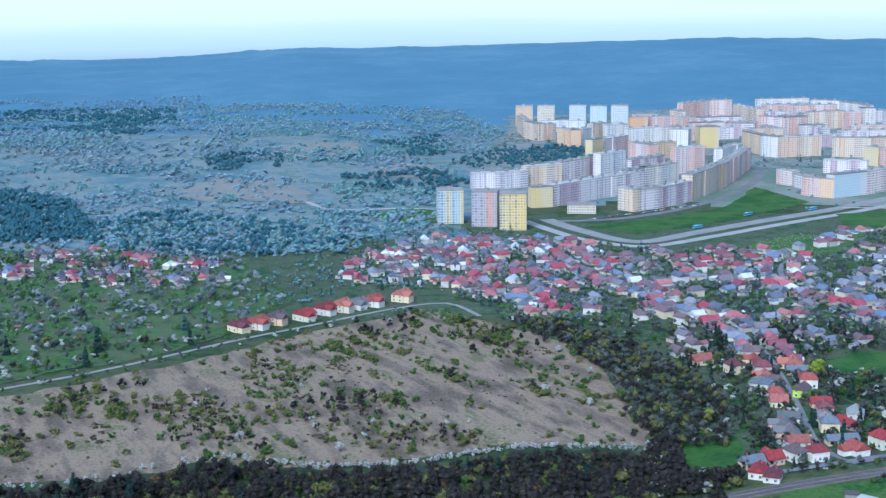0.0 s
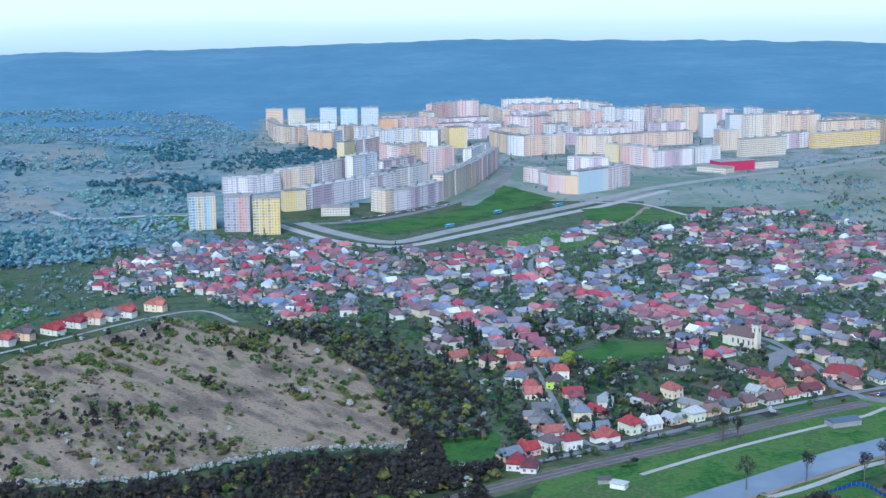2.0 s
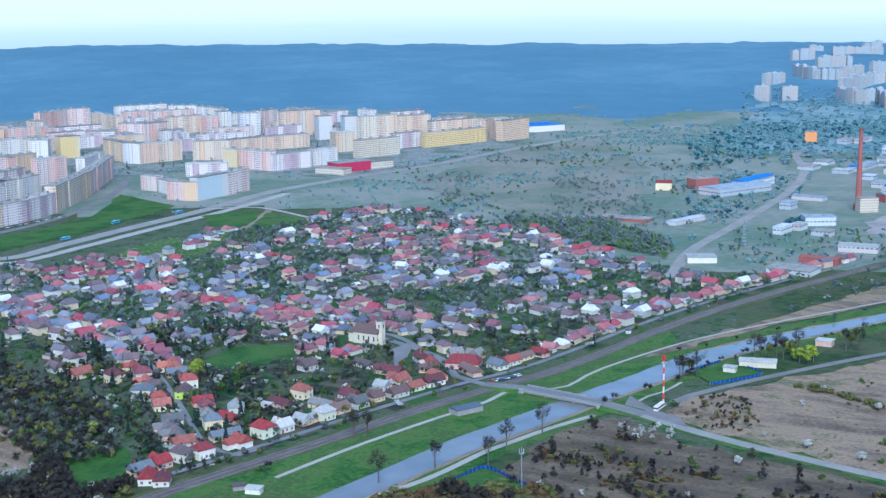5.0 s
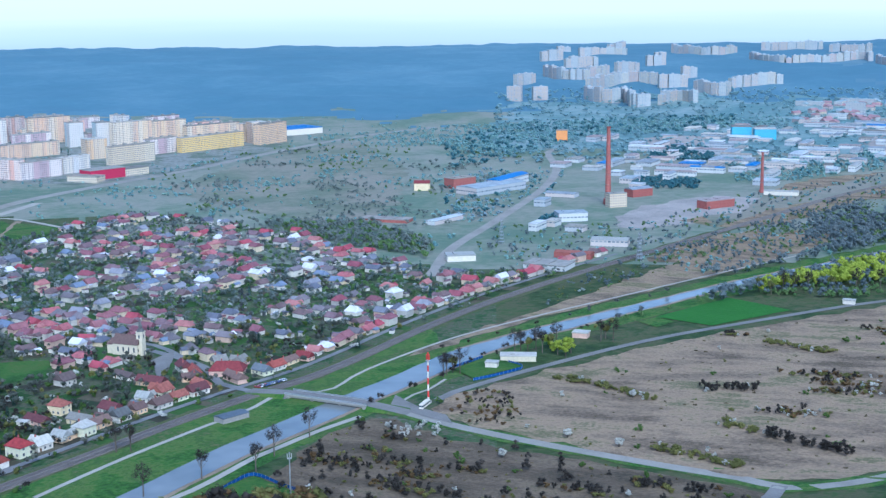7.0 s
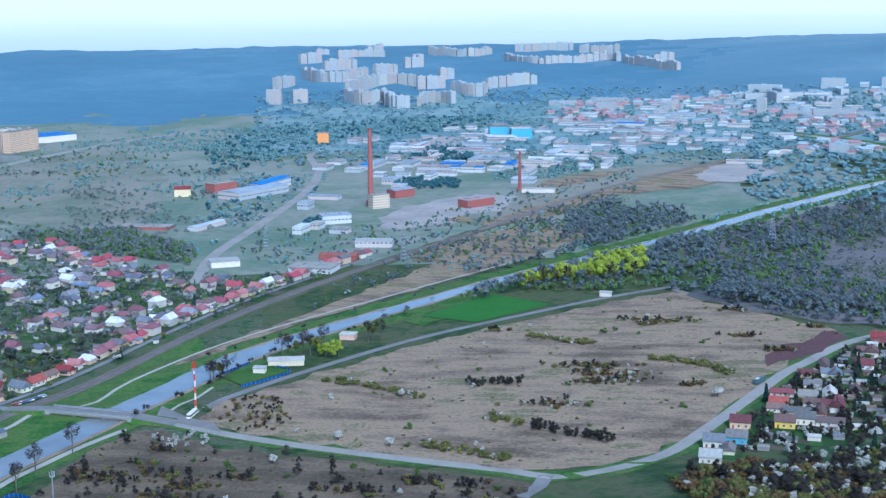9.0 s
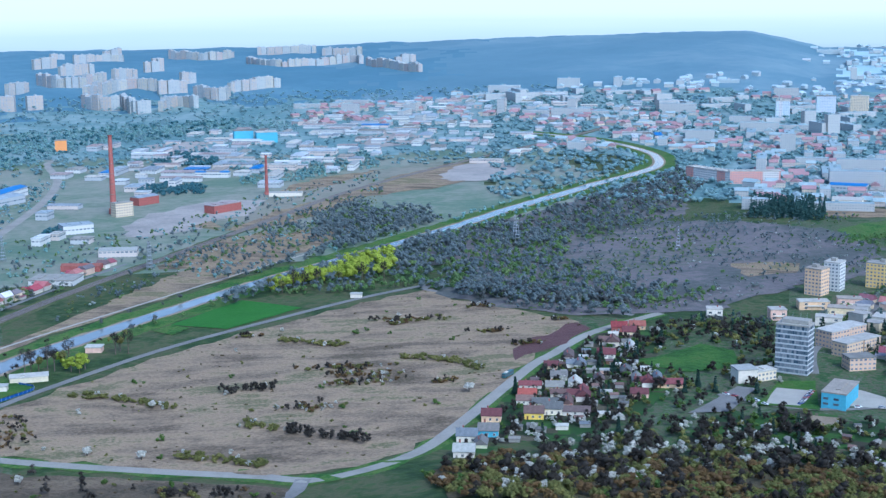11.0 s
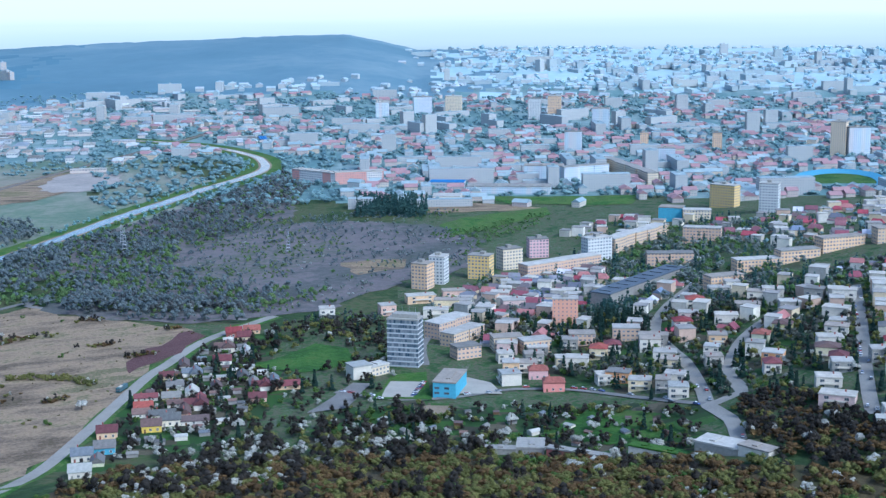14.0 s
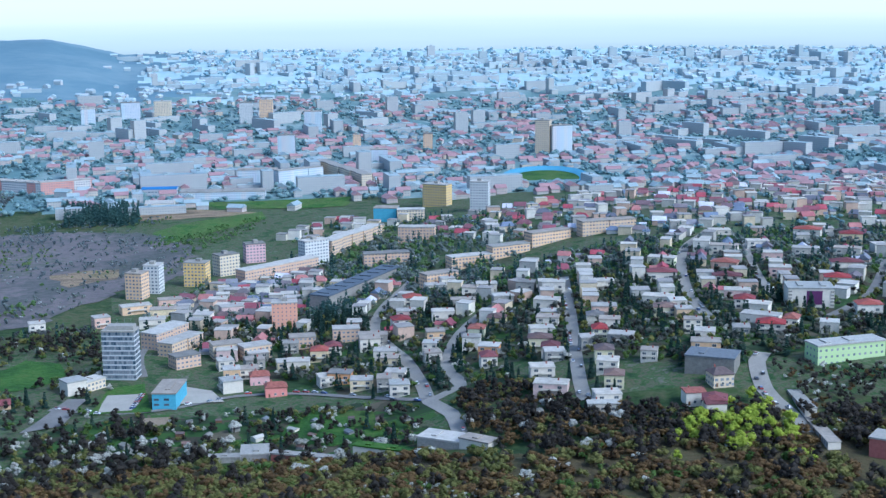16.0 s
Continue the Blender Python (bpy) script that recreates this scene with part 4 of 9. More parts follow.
def gable_house(label, roof, w=9.0, d=12.0, h=3.4, rise=3.2, wing=0.0, hip=0.0, detail=True, wall=None, group="village houses"):
    """A house with a ridged roof along its length; wing adds a lower part at one side."""
    ob = new("house")
    walls = Build().box(0, 0, -0.6, w, d, h + 0.6)
    if hip < 0.5:
        for y in (-d / 2, d / 2):
            walls.face([(-w / 2, y, h), (w / 2, y, h), (0, y, h + rise)] if y < 0 else [(w / 2, y, h), (-w / 2, y, h), (0, y, h + rise)])
    roofs = Build().gable(0, 0, h, w, d, rise, hip=hip)
    if wing:
        walls.box(w / 2 + wing / 2 - 0.4, -d * 0.18, -0.6, wing + 0.8, d * 0.5, h + 0.3)
        roofs.gable(w / 2 + wing / 2 - 1.2, -d * 0.18, h - 0.3, d * 0.5, wing + 2.4, rise * 0.75, turn=math.pi / 2)
    part("wall", walls, wall or M_WALL, ob)
    part("roof", roofs, roof, ob)
    part("chimney", Build().box(w * 0.16, d * 0.2, h + rise * 0.4, 0.7, 0.7, rise * 0.6 + 1.1), M_BRICK, ob)
    if detail:
        for x in (-w * 0.25, w * 0.25):
            fit_part(WINDOW, ob, x, -d / 2 - 0.04, 1.0, 0)
        for y in (-d * 0.3, d * 0.05):
            fit_part(WINDOW, ob, -w / 2 - 0.04, y, 1.0, -math.pi / 2)
        fit_part(DOOR, ob, -w / 2 - 0.04, d * 0.33, 0, -math.pi / 2)
        if h > 5:
            for x in (-w * 0.25, w * 0.25):
                fit_part(WINDOW, ob, x, -d / 2 - 0.04, 3.9, 0)
    return tagged(ob, label, "house", group)


def cube_house(label, wall, roof, w=10.5, d=11.0, h=6.6, lift=0.0, pitch=0.0, detail=True, group="hillside houses"):
    """A two- or three-storey box house with a flat or low roof, balcony and window rows."""
    ob = new("house")
    part("wall", Build().box(0, 0, -2.5, w, d, h + 2.5), wall, ob)
    if pitch:
        part("roof", Build().gable(0, 0, h, w, d, pitch, hip=d * 0.3), roof, ob)
    else:
        rb = Build().box(0, 0, h, w + 0.7, d + 0.7, 0.3)
        rb.box(0, 0, h + 0.3, w + 0.1, d + 0.1, 0.25)
        part("roof", rb, roof, ob)
        part("chimney", Build().box(w * 0.2, d * 0.15, h + 0.3, 0.8, 0.8, 1.5), M_BRICK, ob)
    bal = Build().box(0, -d / 2 - 0.7, 3.0, w * 0.55, 1.4, 0.18)
    bal.box(0, -d / 2 - 1.35, 3.18, w * 0.55, 0.1, 0.9)
    part("balcony", bal, M_WHITE, ob)
    if detail:
        for z in ((0.9, 3.9) if h < 8 else (0.9, 3.9, 6.7)):
            for x in (-w * 0.28, w * 0.28):
                fit_part(WIDE_WINDOW, ob, x, -d / 2 - 0.04, z, 0)
            fit_part(WINDOW, ob, -w / 2 - 0.04, 0, z, -math.pi / 2)
    return tagged(ob, label, "house", group)


class Stock:
    """Prototypes that are set down first at their first place and copied from then on."""

    def __init__(self, protos):
        self.protos, self.used = protos, set()

    def put(self, k, m):
        ob = self.protos[k]
        if k in self.used:
            return copy_thing(ob, m)
        self.used.add(k)
        place, turn, _ = m.decompose()
        ob.matrix_basis = Matrix.LocRotScale(place, turn, None)
        return ob

    def count(self):
        return len(self.used)

    def clear(self):
        for k, ob in enumerate(self.protos):
            if k not in self.used:
                for o in (*ob.children_recursive, ob):
                    bpy.data.objects.remove(o)


ROOFS = [(M_TILE_RED, "red-tiled"), (M_TILE_MAROON, "maroon-tiled"), (M_TILE_GREY, "grey sheet"), (M_TILE_BROWN, "brown-tiled"), (M_TILE_ORANGE, "orange-tiled"), (M_TILE_PALE, "pale sheet")]
ROOF_ODDS = [0, 0, 0, 1, 1, 1, 2, 2, 2, 3, 3, 4, 5]
SHAPES = [dict(w=8.0, d=12, h=3.2, rise=3.0), dict(w=8.6, d=10, h=3.8, rise=3.4, wing=5.0), dict(w=9, d=10, h=5.6, rise=2.8, hip=3.0), dict(w=6.8, d=17, h=3.0, rise=2.6)]
SHAPE_WORDS = ["single-storey plastered village house with a {} gable roof", "plastered village house with a wing and {} roofs", "two-storey plastered house with a {} hipped roof", "long low farmhouse with a {} roof"]
village = Stock([gable_house(SHAPE_WORDS[s].format(word), roof, **SHAPES[s]) for s in range(4) for roof, word in ROOFS])
hill = Stock([cube_house("white box-shaped family house with a flat roof", M_WHITE, M_TILE_PALE),
              cube_house("pale plastered box house with a flat grey roof", M_WALL, M_FLATROOF, h=6.4),
              cube_house("three-storey plastered box house with a flat roof", M_WALL, M_FLATROOF, w=11, d=10, h=8.6),
              cube_house("plastered family house with a low red roof", M_WALL, M_TILE_RED, h=6.0, pitch=1.9),
              cube_house("white family house with a low maroon roof", M_WHITE, M_TILE_MAROON, h=6.0, pitch=2.0),
              cube_house("plastered family house with a low grey roof", M_WALL, M_TILE_GREY, h=6.0, pitch=1.8)])


def shed_proto(label, roof, wall, w, d, h):
    ob = new("shed")
    part("wall", Build().box(0, 0, -0.4, w, d, h + 0.4), wall, ob)
    part("roof", Build().gable(0, 0, h, w, d, 0.9, over=0.3, thick=0.15), roof, ob)
    return tagged(ob, label, "shed", "garden sheds")


sheds = Stock([shed_proto("small garden shed with a grey sheet roof", M_TILE_GREY, M_CONCRETE, 4, 6, 2.3), shed_proto("small wooden garden hut with a brown roof", M_TILE_BROWN, M_DOOR, 4, 5, 2.4),
               shed_proto("pale garden shed with a sheet roof", M_TILE_PALE, M_WALL, 5, 7, 2.5)])


# ---- large blocks ----
def extrude(outline, z0, z1):
    """A prism over an outline, with the wall's length running on in its UVs."""
    b = Build()
    n = len(outline)
    run = [0.0]
    for (xa, ya), (xb, yb) in zip(outline, outline[1:] + outline[:1]):
        run.append(run[-1] + math.hypot(xb - xa, yb - ya))
    b.v = [(x, y, z0) for x, y in outline] + [(x, y, z1) for x, y in outline]
    for i in range(n):
        j = (i + 1) % n
        if run[i + 1] - run[i] < 0.01:
            continue
        b.f.append((i, j, n + j, n + i))
        b.m.append(0)
        b.uv.extend([(run[i], 0), (run[i + 1], 0), (run[i + 1], z1 - z0), (run[i], z1 - z0)])
    for f in (tuple(range(n, 2 * n)),):
        b.f.append(f)
        b.m.append(0)
        b.uv.extend([(-9.0, -9.0)] * n)
    return b


def apartment_block(p0, p1, depth, height, wall, label, roof=None, group="apartment blocks", steps=True, name="apartment_block", seed=0, heads=True):
    """A long block whose front foot runs from p0 to p1, built of sections set off from each other."""
    (xa, ya), (xb, yb) = p0, p1
    L = math.hypot(xb - xa, yb - ya)
    turn = math.atan2(yb - ya, xb - xa)
    nx, ny = -math.sin(turn), math.cos(turn)
    if nx * xa + ny * ya < 0:
        nx, ny = -nx, -ny
    cx, cy = (xa + xb) / 2 + nx * depth / 2, (ya + yb) / 2 + ny * depth / 2
    ob = thing(name, cx, cy, turn)
    rng = random.Random(int(abs(cx) * 13 + abs(cy) * 7) + seed)
    n = max(1, round(L / 21)) if steps else 1
    front, back, hats = [], [], []
    for i in range(n):
        off = rng.choice((-0.9, 0.0, 0.9)) if steps and n > 1 else 0.0
        xa_, xb_ = -L / 2 + i * L / n, -L / 2 + (i + 1) * L / n
        front += [(xa_, off - depth / 2), (xb_, off - depth / 2)]
        back += [(xa_, off + depth / 2), (xb_, off + depth / 2)]
        if heads:
            hats.append(((xa_ + xb_) / 2 + rng.uniform(-2, 2), off + rng.uniform(-1, 1)))
    outline = front + back[::-1]
    part("wall", extrude(outline, -3, height), wall, ob)
    part("roof", extrude([(x * (1 + 0.5 / L), y * (1 + 0.6 / depth)) for x, y in outline], height, height + 0.8), roof or M_FLATROOF, ob)
    for x, y in hats:
        part("stairhead", Build().box(x, y, height + 0.8, 4.2, 5.0, 2.4), M_CONCRETE, ob)
    tagged(ob, label, "apartment block", group)
    for k in range(int(L / 8) + 1):
        t = min(1, k * 8 / max(L, 1))
        claim(xa + (xb - xa) * t + nx * depth / 2, ya + (yb - ya) * t + ny * depth / 2, depth / 2 + 2)
    return ob


def hall(p0, p1, depth, height, wall, roof, label, name="warehouse", rise=0.0, group="industrial halls", category="warehouse"):
    (xa, ya), (xb, yb) = p0, p1
    L = math.hypot(xb - xa, yb - ya)
    turn = math.atan2(yb - ya, xb - xa)
    nx, ny = -math.sin(turn), math.cos(turn)
    if nx * xa + ny * ya < 0:
        nx, ny = -nx, -ny
    cx, cy = (xa + xb) / 2 + nx * depth / 2, (ya + yb) / 2 + ny * depth / 2
    ob = thing(name, cx, cy, turn)
    part("wall", Build().box(0, 0, -3, L, depth, height + 3), wall, ob)
    if rise:
        rb = Build()
        k = max(1, round(depth / 24))
        for i in range(k):
            rb.gable(0, -depth / 2 + (i + 0.5) * depth / k, height, depth / k, L, rise, turn=math.pi / 2, over=0.2)
    else:
        rb = Build().box(0, 0, height, L + 0.8, depth + 0.8, 0.8)
        for i in range(int(L / 14)):
            rb.box(-L / 2 + 8 + i * 14, 0, height + 0.8, 3, depth * 0.6, 0.7)
    part("roof", rb, roof, ob)
    tagged(ob, label, category, group)
    for k in range(int(L / 8) + 1):
        t = min(1, k * 8 / max(L, 1))
        for q in range(int(depth / 8) + 1):
            claim(xa + (xb - xa) * t + nx * q * 8, ya + (yb - ya) * t + ny * q * 8, 4)
    return ob


class Crowd:
    """Small far houses, more than one could count, gathered into one mesh."""

    def __init__(self):
        self.b = Build()

    def add(self, rng, x, y, turn, flat=False):
        z = land(x, y) - 1
        w, d, h = rng.uniform(6.5, 9.0), rng.uniform(8.5, 13), rng.choice((3.2, 3.6, 4.2, 5.6))
        if flat:
            h = rng.choice((6.2, 6.4, 8.8))
            w += rng.uniform(0, 4)
            self.b.box(x, y, z, w, d, h + 1, turn, 0, 4)
            self.b.box(x, y, z + h + 1, w + 0.6, d + 0.6, 0.4, turn, 4, 4)
            return
        roof = rng.choice((1, 1, 1, 2, 2, 2, 3, 3, 3, 3))
        for _ in range(rng.choice((1, 2, 2, 3))):
            sx, sy = x + rng.uniform(-14, 14), y + rng.uniform(-14, 14)
            if is_free(sx, sy, 3):
                sw, sd, sh = rng.uniform(2.5, 5), rng.uniform(3, 8), rng.uniform(2.2, 3.2)
                self.b.box(sx, sy, land(sx, sy) - 1, sw, sd, sh + 1, turn, 0, 0)
                self.b.gable(sx, sy, land(sx, sy) + sh, sw, sd, rng.uniform(0.4, 1.4), turn, over=0.3, mat=rng.choice((2, 3, 3)))
        self.b.box(x, y, z, w, d, h + 1, turn, 0, 0)
        self.b.gable(x, y, z + h + 1, w, d, rng.uniform(2.4, 3.4), turn, mat=roof, hip=rng.choice((0, 0, 2.5)))
        if rng.random() < 0.75:
            c, s = math.cos(turn), math.sin(turn)
            px, py = x + c * w * 0.8, y + s * w * 0.8
            self.b.box(px, py, z, w * 0.7, d * 0.45, h * 0.8 + 1, turn, 0, 0)
            self.b.gable(px, py, z + h * 0.8 + 1, d * 0.45, w * 0.7, 1.8, turn + math.pi / 2, over=0.3, mat=roof)

    def done(self, name, label):
        tagged(part(name, self.b, [S_WALL, S_RED, S_MAROON, S_GREY, S_FLAT]), label, "houses", kind="stuff")


# ---- the church ----
def church(x, y, turn):
    ob = thing("church", x, y, turn)
    ob.scale = (0.8, 0.8, 0.9)
    nave = Build().box(0, 8, -0.5, 12, 24, 9.5)
    nave.face([(-6, -4, 9), (6, -4, 9), (0, -4, 15)])
    nave.face([(6, 20, 9), (-6, 20, 9), (0, 20, 15)])
    nave.box(0, 23, -0.5, 8, 7, 8)
    part("nave", nave, M_CREAMWALL, ob)
    part("roof", Build().gable(0, 8, 9, 12, 24, 6, over=0.5).gable(0, 23, 7.5, 8, 7, 4, over=0.4, hip=3), M_TILE_BROWN, ob, "dark red-brown tiled roof")
    tower = part("tower", Build().box(0, -4.5, -0.5, 5.6, 5.6, 18.5), M_CREAMWALL, ob)
    part("cornice", Build().box(0, -4.5, 17.6, 6.4, 6.4, 0.7), M_CREAMWALL, tower)
    part("spire", Build().prism(0, -4.5, 18.3, 20.4, 3.6, 2.3, 8, a0=math.pi / 8).prism(0, -4.5, 20.4, 22.2, 1.5, 1.7, 8).prism(0, -4.5, 22.2, 26.5, 1.9, 0.06, 8), M_TILE_GREY, tower, "dark sheet-metal spire on the tower")
    for dx in (-1, 1):
        part("belfry_opening", Build().box(dx * 2.82, -4.5, 13.2, 0.12, 1.4, 2.6), M_GLASS, tower)
    part("belfry_opening", Build().box(0, -7.32, 13.2, 1.4, 0.12, 2.6), M_GLASS, tower)
    for k in range(4):
        for s in (-1, 1):
            part("arched_window", Build().box(s * 6.02, -1 + 5.2 * k, 2.8, 0.14, 1.5, 3.6), M_GLASS, ob)
    part("door", Build().box(0, -7.33, 0, 1.8, 0.14, 3.2), M_DOOR, ob)
    for dx in (-4.4, 4.4):
        part("niche", Build().box(dx, -4.06, 3, 1.2, 0.12, 2.6), M_GLASS, ob)
    tagged(ob, "white baroque village church with a red-brown roof and tower", "church")
    for k in range(4):
        claim(x - math.sin(turn) * k * 7, y + math.cos(turn) * k * 7, 10)


church(368, 867, radians(34))

# ---- tall chimneys and masts ----
def brick_chimney(x, y, height, r0):
    ob = thing("factory_chimney", x, y)
    part("shaft", Build().prism(0, 0, 0, height, r0, r0 * 0.55, 16), M_BRICK, ob)
    part("base", Build().prism(0, 0, 0, height * 0.07, r0 * 1.5, r0 * 1.4, 8), M_BRICK, ob)
    for k in range(1, 7):
        z = height * (0.12 + 0.13 * k)
        r = r0 * (1 - 0.45 * z / height) + 0.08
        part("iron_band", Build().prism(0, 0, z, z + 0.5, r, r, 16), M_RAIL, ob)
    part("rim", Build().prism(0, 0, height - 1.4, height, r0 * 0.66, r0 * 0.68, 16), M_BRICK, ob)
    tagged(ob, "tall tapering red brick factory chimney", "chimney", "factory chimneys")
    claim(x, y, 6)


brick_chimney(1071, 1164, 88, 3.6)
brick_chimney(1271, 1113, 48, 2.3)


def striped_mast(x, y, height):
    ob = thing("radio_mast", x, y)
    n = 8
    for k in range(n):
        z = height * k / n
        part("mast_section", Build().prism(0, 0, z, z + height / n, 0.62 - 0.02 * k, 0.60 - 0.02 * k, 10), M_REDPAINT if k in (7, 5) else M_WHITE if k % 2 == 0 or k > 5 else M_REDPAINT, ob)
    for k in range(3):
        a = k * 2.1
        part("antenna", Build().box(math.cos(a) * 0.95, math.sin(a) * 0.95, height - 4.5, 0.4, 0.4, 3.2), M_REDPAINT, ob)
    part("platform", Build().prism(0, 0, height - 5, height - 4.8, 1.5, 1.5, 10), M_STEEL, ob)
    part("base_block", Build().box(0, 0, 0, 3, 3, 1.6), M_CONCRETE, ob)
    tagged(ob, "red and white striped radio mast with antennas", "mast")
    claim(x, y, 3)


striped_mast(458, 652, 31)


def cell_mast(x, y, height):
    ob = thing("antenna_mast", x, y)
    part("pole", Build().prism(0, 0, 0, height, 0.42, 0.25, 10), M_STEEL, ob)
    part("platform", Build().prism(0, 0, height - 3.2, height - 3.0, 1.2, 1.2, 10), M_STEEL, ob)
    for k in range(6):
        a = k * math.pi / 3
        part("antenna", Build().box(math.cos(a) * 1.15, math.sin(a) * 1.15, height - 2.9, 0.35, 0.35, 2.4 if k % 2 else 1.6), M_TILE_PALE, ob)
    tagged(ob, "slim grey steel antenna mast", "mast")


cell_mast(313, 562, 24)


def pylon(x, y, height):
    ob = thing("power_pylon", x, y, 0.4)
    for sx in (-1, 1):
        for sy in (-1, 1):
            b = Build()
            b.face([(sx * 2.2, sy * 2.2, 0), (sx * 2.2 + 0.3, sy * 2.2, 0), (sx * 0.4 + 0.2, sy * 0.4, height), (sx * 0.4, sy * 0.4, height)])
            b.face([(sx * 2.2, sy * 2.2, 0), (sx * 0.4, sy * 0.4, height), (sx * 0.4, sy * 0.4 + 0.2, height), (sx * 2.2, sy * 2.2 + 0.3, 0)])
            part("leg", b, M_STEEL, ob)
    for z, w in ((0.7, 10), (0.82, 8), (0.94, 6)):
        part("crossarm", Build().box(0, 0, height * z, w, 0.35, 0.4), M_STEEL, ob)
    for k in range(5):
        z = height * (0.1 + 0.13 * k)
        w = 2 * (2.2 - 1.8 * z / height)
        part("brace", Build().box(0, 0, z, w, w, 0.16), M_STEEL, ob)
    tagged(ob, "grey lattice power pylon", "pylon", "power line")


for px, py, ph in ((862, 895, 26), (819, 1040, 24), (861, 893, 26), (1136, 679, 26), (1179, 531, 24), (1150, 690, 26)):
    pylon(px, py, ph)


# ---- the bridge ----
def bridge(p0, p1):
    (xa, ya), (xb, yb) = p0, p1
    L = math.hypot(xb - xa, yb - ya)
    ob = thing("bridge", (xa + xb) / 2, (ya + yb) / 2, math.atan2(yb - ya, xb - xa), z=0)
    part("deck", Build().box(0, 0, 1.7, L, 10, 0.8, side=1), [M_ROAD, M_CONCRETE], ob)
    for s in (-1, 1):
        part("parapet", Build().box(0, s * 4.8, 2.5, L, 0.3, 1.0), M_STEEL, ob)
        part("girder", Build().box(0, s * 4.2, 0.8, L, 0.6, 0.9), M_CONCRETE, ob)
        part("abutment", Build().box(s * (L / 2 - 1.5), 0, -1, 3, 10.4, 2.7), M_CONCRETE, ob)
    for k in (-0.17, 0.17):
        part("pier", Build().box(L * k, 0, -1, 1.6, 9, 2.7), M_CONCRETE, ob)
    tagged(ob, "low grey concrete road bridge over the river", "bridge")


BR = [(400, 716), (426, 665)]
bridge(BR[0], BR[1])
for k, (a, b_) in enumerate(((BR[0], [(386, 741)][0]), (BR[1], [(438, 642)][0]))):
    rb = Build()
    n = Vector((b_[0] - a[0], b_[1] - a[1])).normalized()
    px, py = -n.y * 5, n.x * 5
    rb.face([(a[0] + px, a[1] + py, 2.5), (a[0] - px, a[1] - py, 2.5), (b_[0] - px, b_[1] - py, 0.4), (b_[0] + px, b_[1] + py, 0.4)][::-1])
    rb.face([(a[0] + px, a[1] + py, 2.5), (b_[0] + px, b_[1] + py, 0.4), (b_[0] + px * 1.6, b_[1] + py * 1.6, 0.2), (a[0] + px * 1.6, a[1] + py * 1.6, 0.2)], 1)
    rb.face([(a[0] - px, a[1] - py, 2.5), (b_[0] - px, b_[1] - py, 0.4), (b_[0] - px * 1.6, b_[1] - py * 1.6, 0.2), (a[0] - px * 1.6, a[1] - py * 1.6, 0.2)], 1)
    tagged(part("bridge_ramp", rb, [M_ROAD, M_GRASS]), "grey asphalt ramp up to the bridge", "road", kind="structure")


# ---- the office tower and its neighbours ----
def office_tower(x, y, turn):
    ob = thing("office_tower", x, y, turn)
    w, d, floors, fh = 21.0, 13.0, 10, 3.1
    part("core", Build().box(0, 0, -2, w - 0.6, d - 0.6, floors * fh + 2), M_CONCRETE, ob)
    strip = Build().box(0, 0, 0, w, d, 0.9).mesh("spandrel", [painted("spandrel_panel", [(0.44, 0.46, 0.46)], 0.6, 0.2)])
    glass = Build().box(0, 0, 0, w - 0.3, d - 0.3, 2.2).mesh("window_band", [facade("office_glazing", [(0.07, 0.11, 0.15)], glass=(0.03, 0.06, 0.09), bay=1.5, floor=2.2, wide=0.82, tall=1.9, stripe=900)])
    for k in range(floors):
        fit_part(strip, ob, 0, 0, 0.4 + k * fh, 0)
        fit_part(glass, ob, 0, 0, 1.3 + k * fh, 0)
    part("roof", Build().box(0, 0, floors * fh + 0.4, w + 0.3, d + 0.3, 0.9), M_CONCRETE, ob)
    part("plant_room", Build().box(1, 0, floors * fh + 1.3, w * 0.8, d * 0.6, 2.6), M_CONCRETE, ob)
    for dx in (-6, -2, 3, 7):
        part("antenna", Build().prism(dx, 1, floors * fh + 4.3, floors * fh + 8, 0.08, 0.04, 6), M_STEEL, ob)
    tagged(ob, "ten-storey office tower with blue-grey window bands", "office building")
    claim(x, y, 14)


OFF = [(827, 304), (828, 281)]
office_tower((OFF[0][0] + OFF[1][0]) / 2 + 6, (OFF[0][1] + OFF[1][1]) / 2 + 2, math.atan2(OFF[1][1] - OFF[0][1], OFF[1][0] - OFF[0][0]))
LOWB = [(790, 314), (799, 305), (812, 298)]
hall(LOWB[0], LOWB[1], 12, 8, M_WHITE, M_TILE_PALE, "white canteen block beside the office tower", "annex", group="", category="building")
hall(LOWB[1], LOWB[2], 10, 6, M_CREAM, M_TILE_PALE, "low pale wing joining the office tower", "annex", group="", category="building")
BB = [(767, 254), (768, 240)]
ob = hall(BB[0], BB[1], 30, 9.5, M_SKYBLUE, M_FLATROOF, "light blue hall with a grey roof", "workshop", group="", category="building")
for x in (-4.5, 1.5):
    part("window", Build().box(x, -15.08, 2.5, 3, 0.14, 1.3), M_GLASS, ob)
    part("window", Build().box(x, -15.08, 5.6, 3, 0.14, 1.3), M_GLASS, ob)
patch("car_park", [(758, 284), (792, 290), (796, 271), (763, 265)], M_PALEROAD, 0.35, "pale gravel car park with a row of cars", "car park", 0.4, True)
patch("lawn_office", [(753, 288), (807, 294), (819, 276), (761, 252)], M_LAWN, 0.28, "green lawn round the car park", "lawn", 1)
patch("yard_office", [(717, 314), (782, 311), (785, 300), (730, 295)], M_ROAD, 0.3, "grey yard beside the office buildings", "yard", 1, True)
patch("bed_garden", [(730, 254), (749, 253), (752, 238), (730, 237)], M_DIRT, 0.3, "dug tan garden bed", "garden bed", 0.6, True)
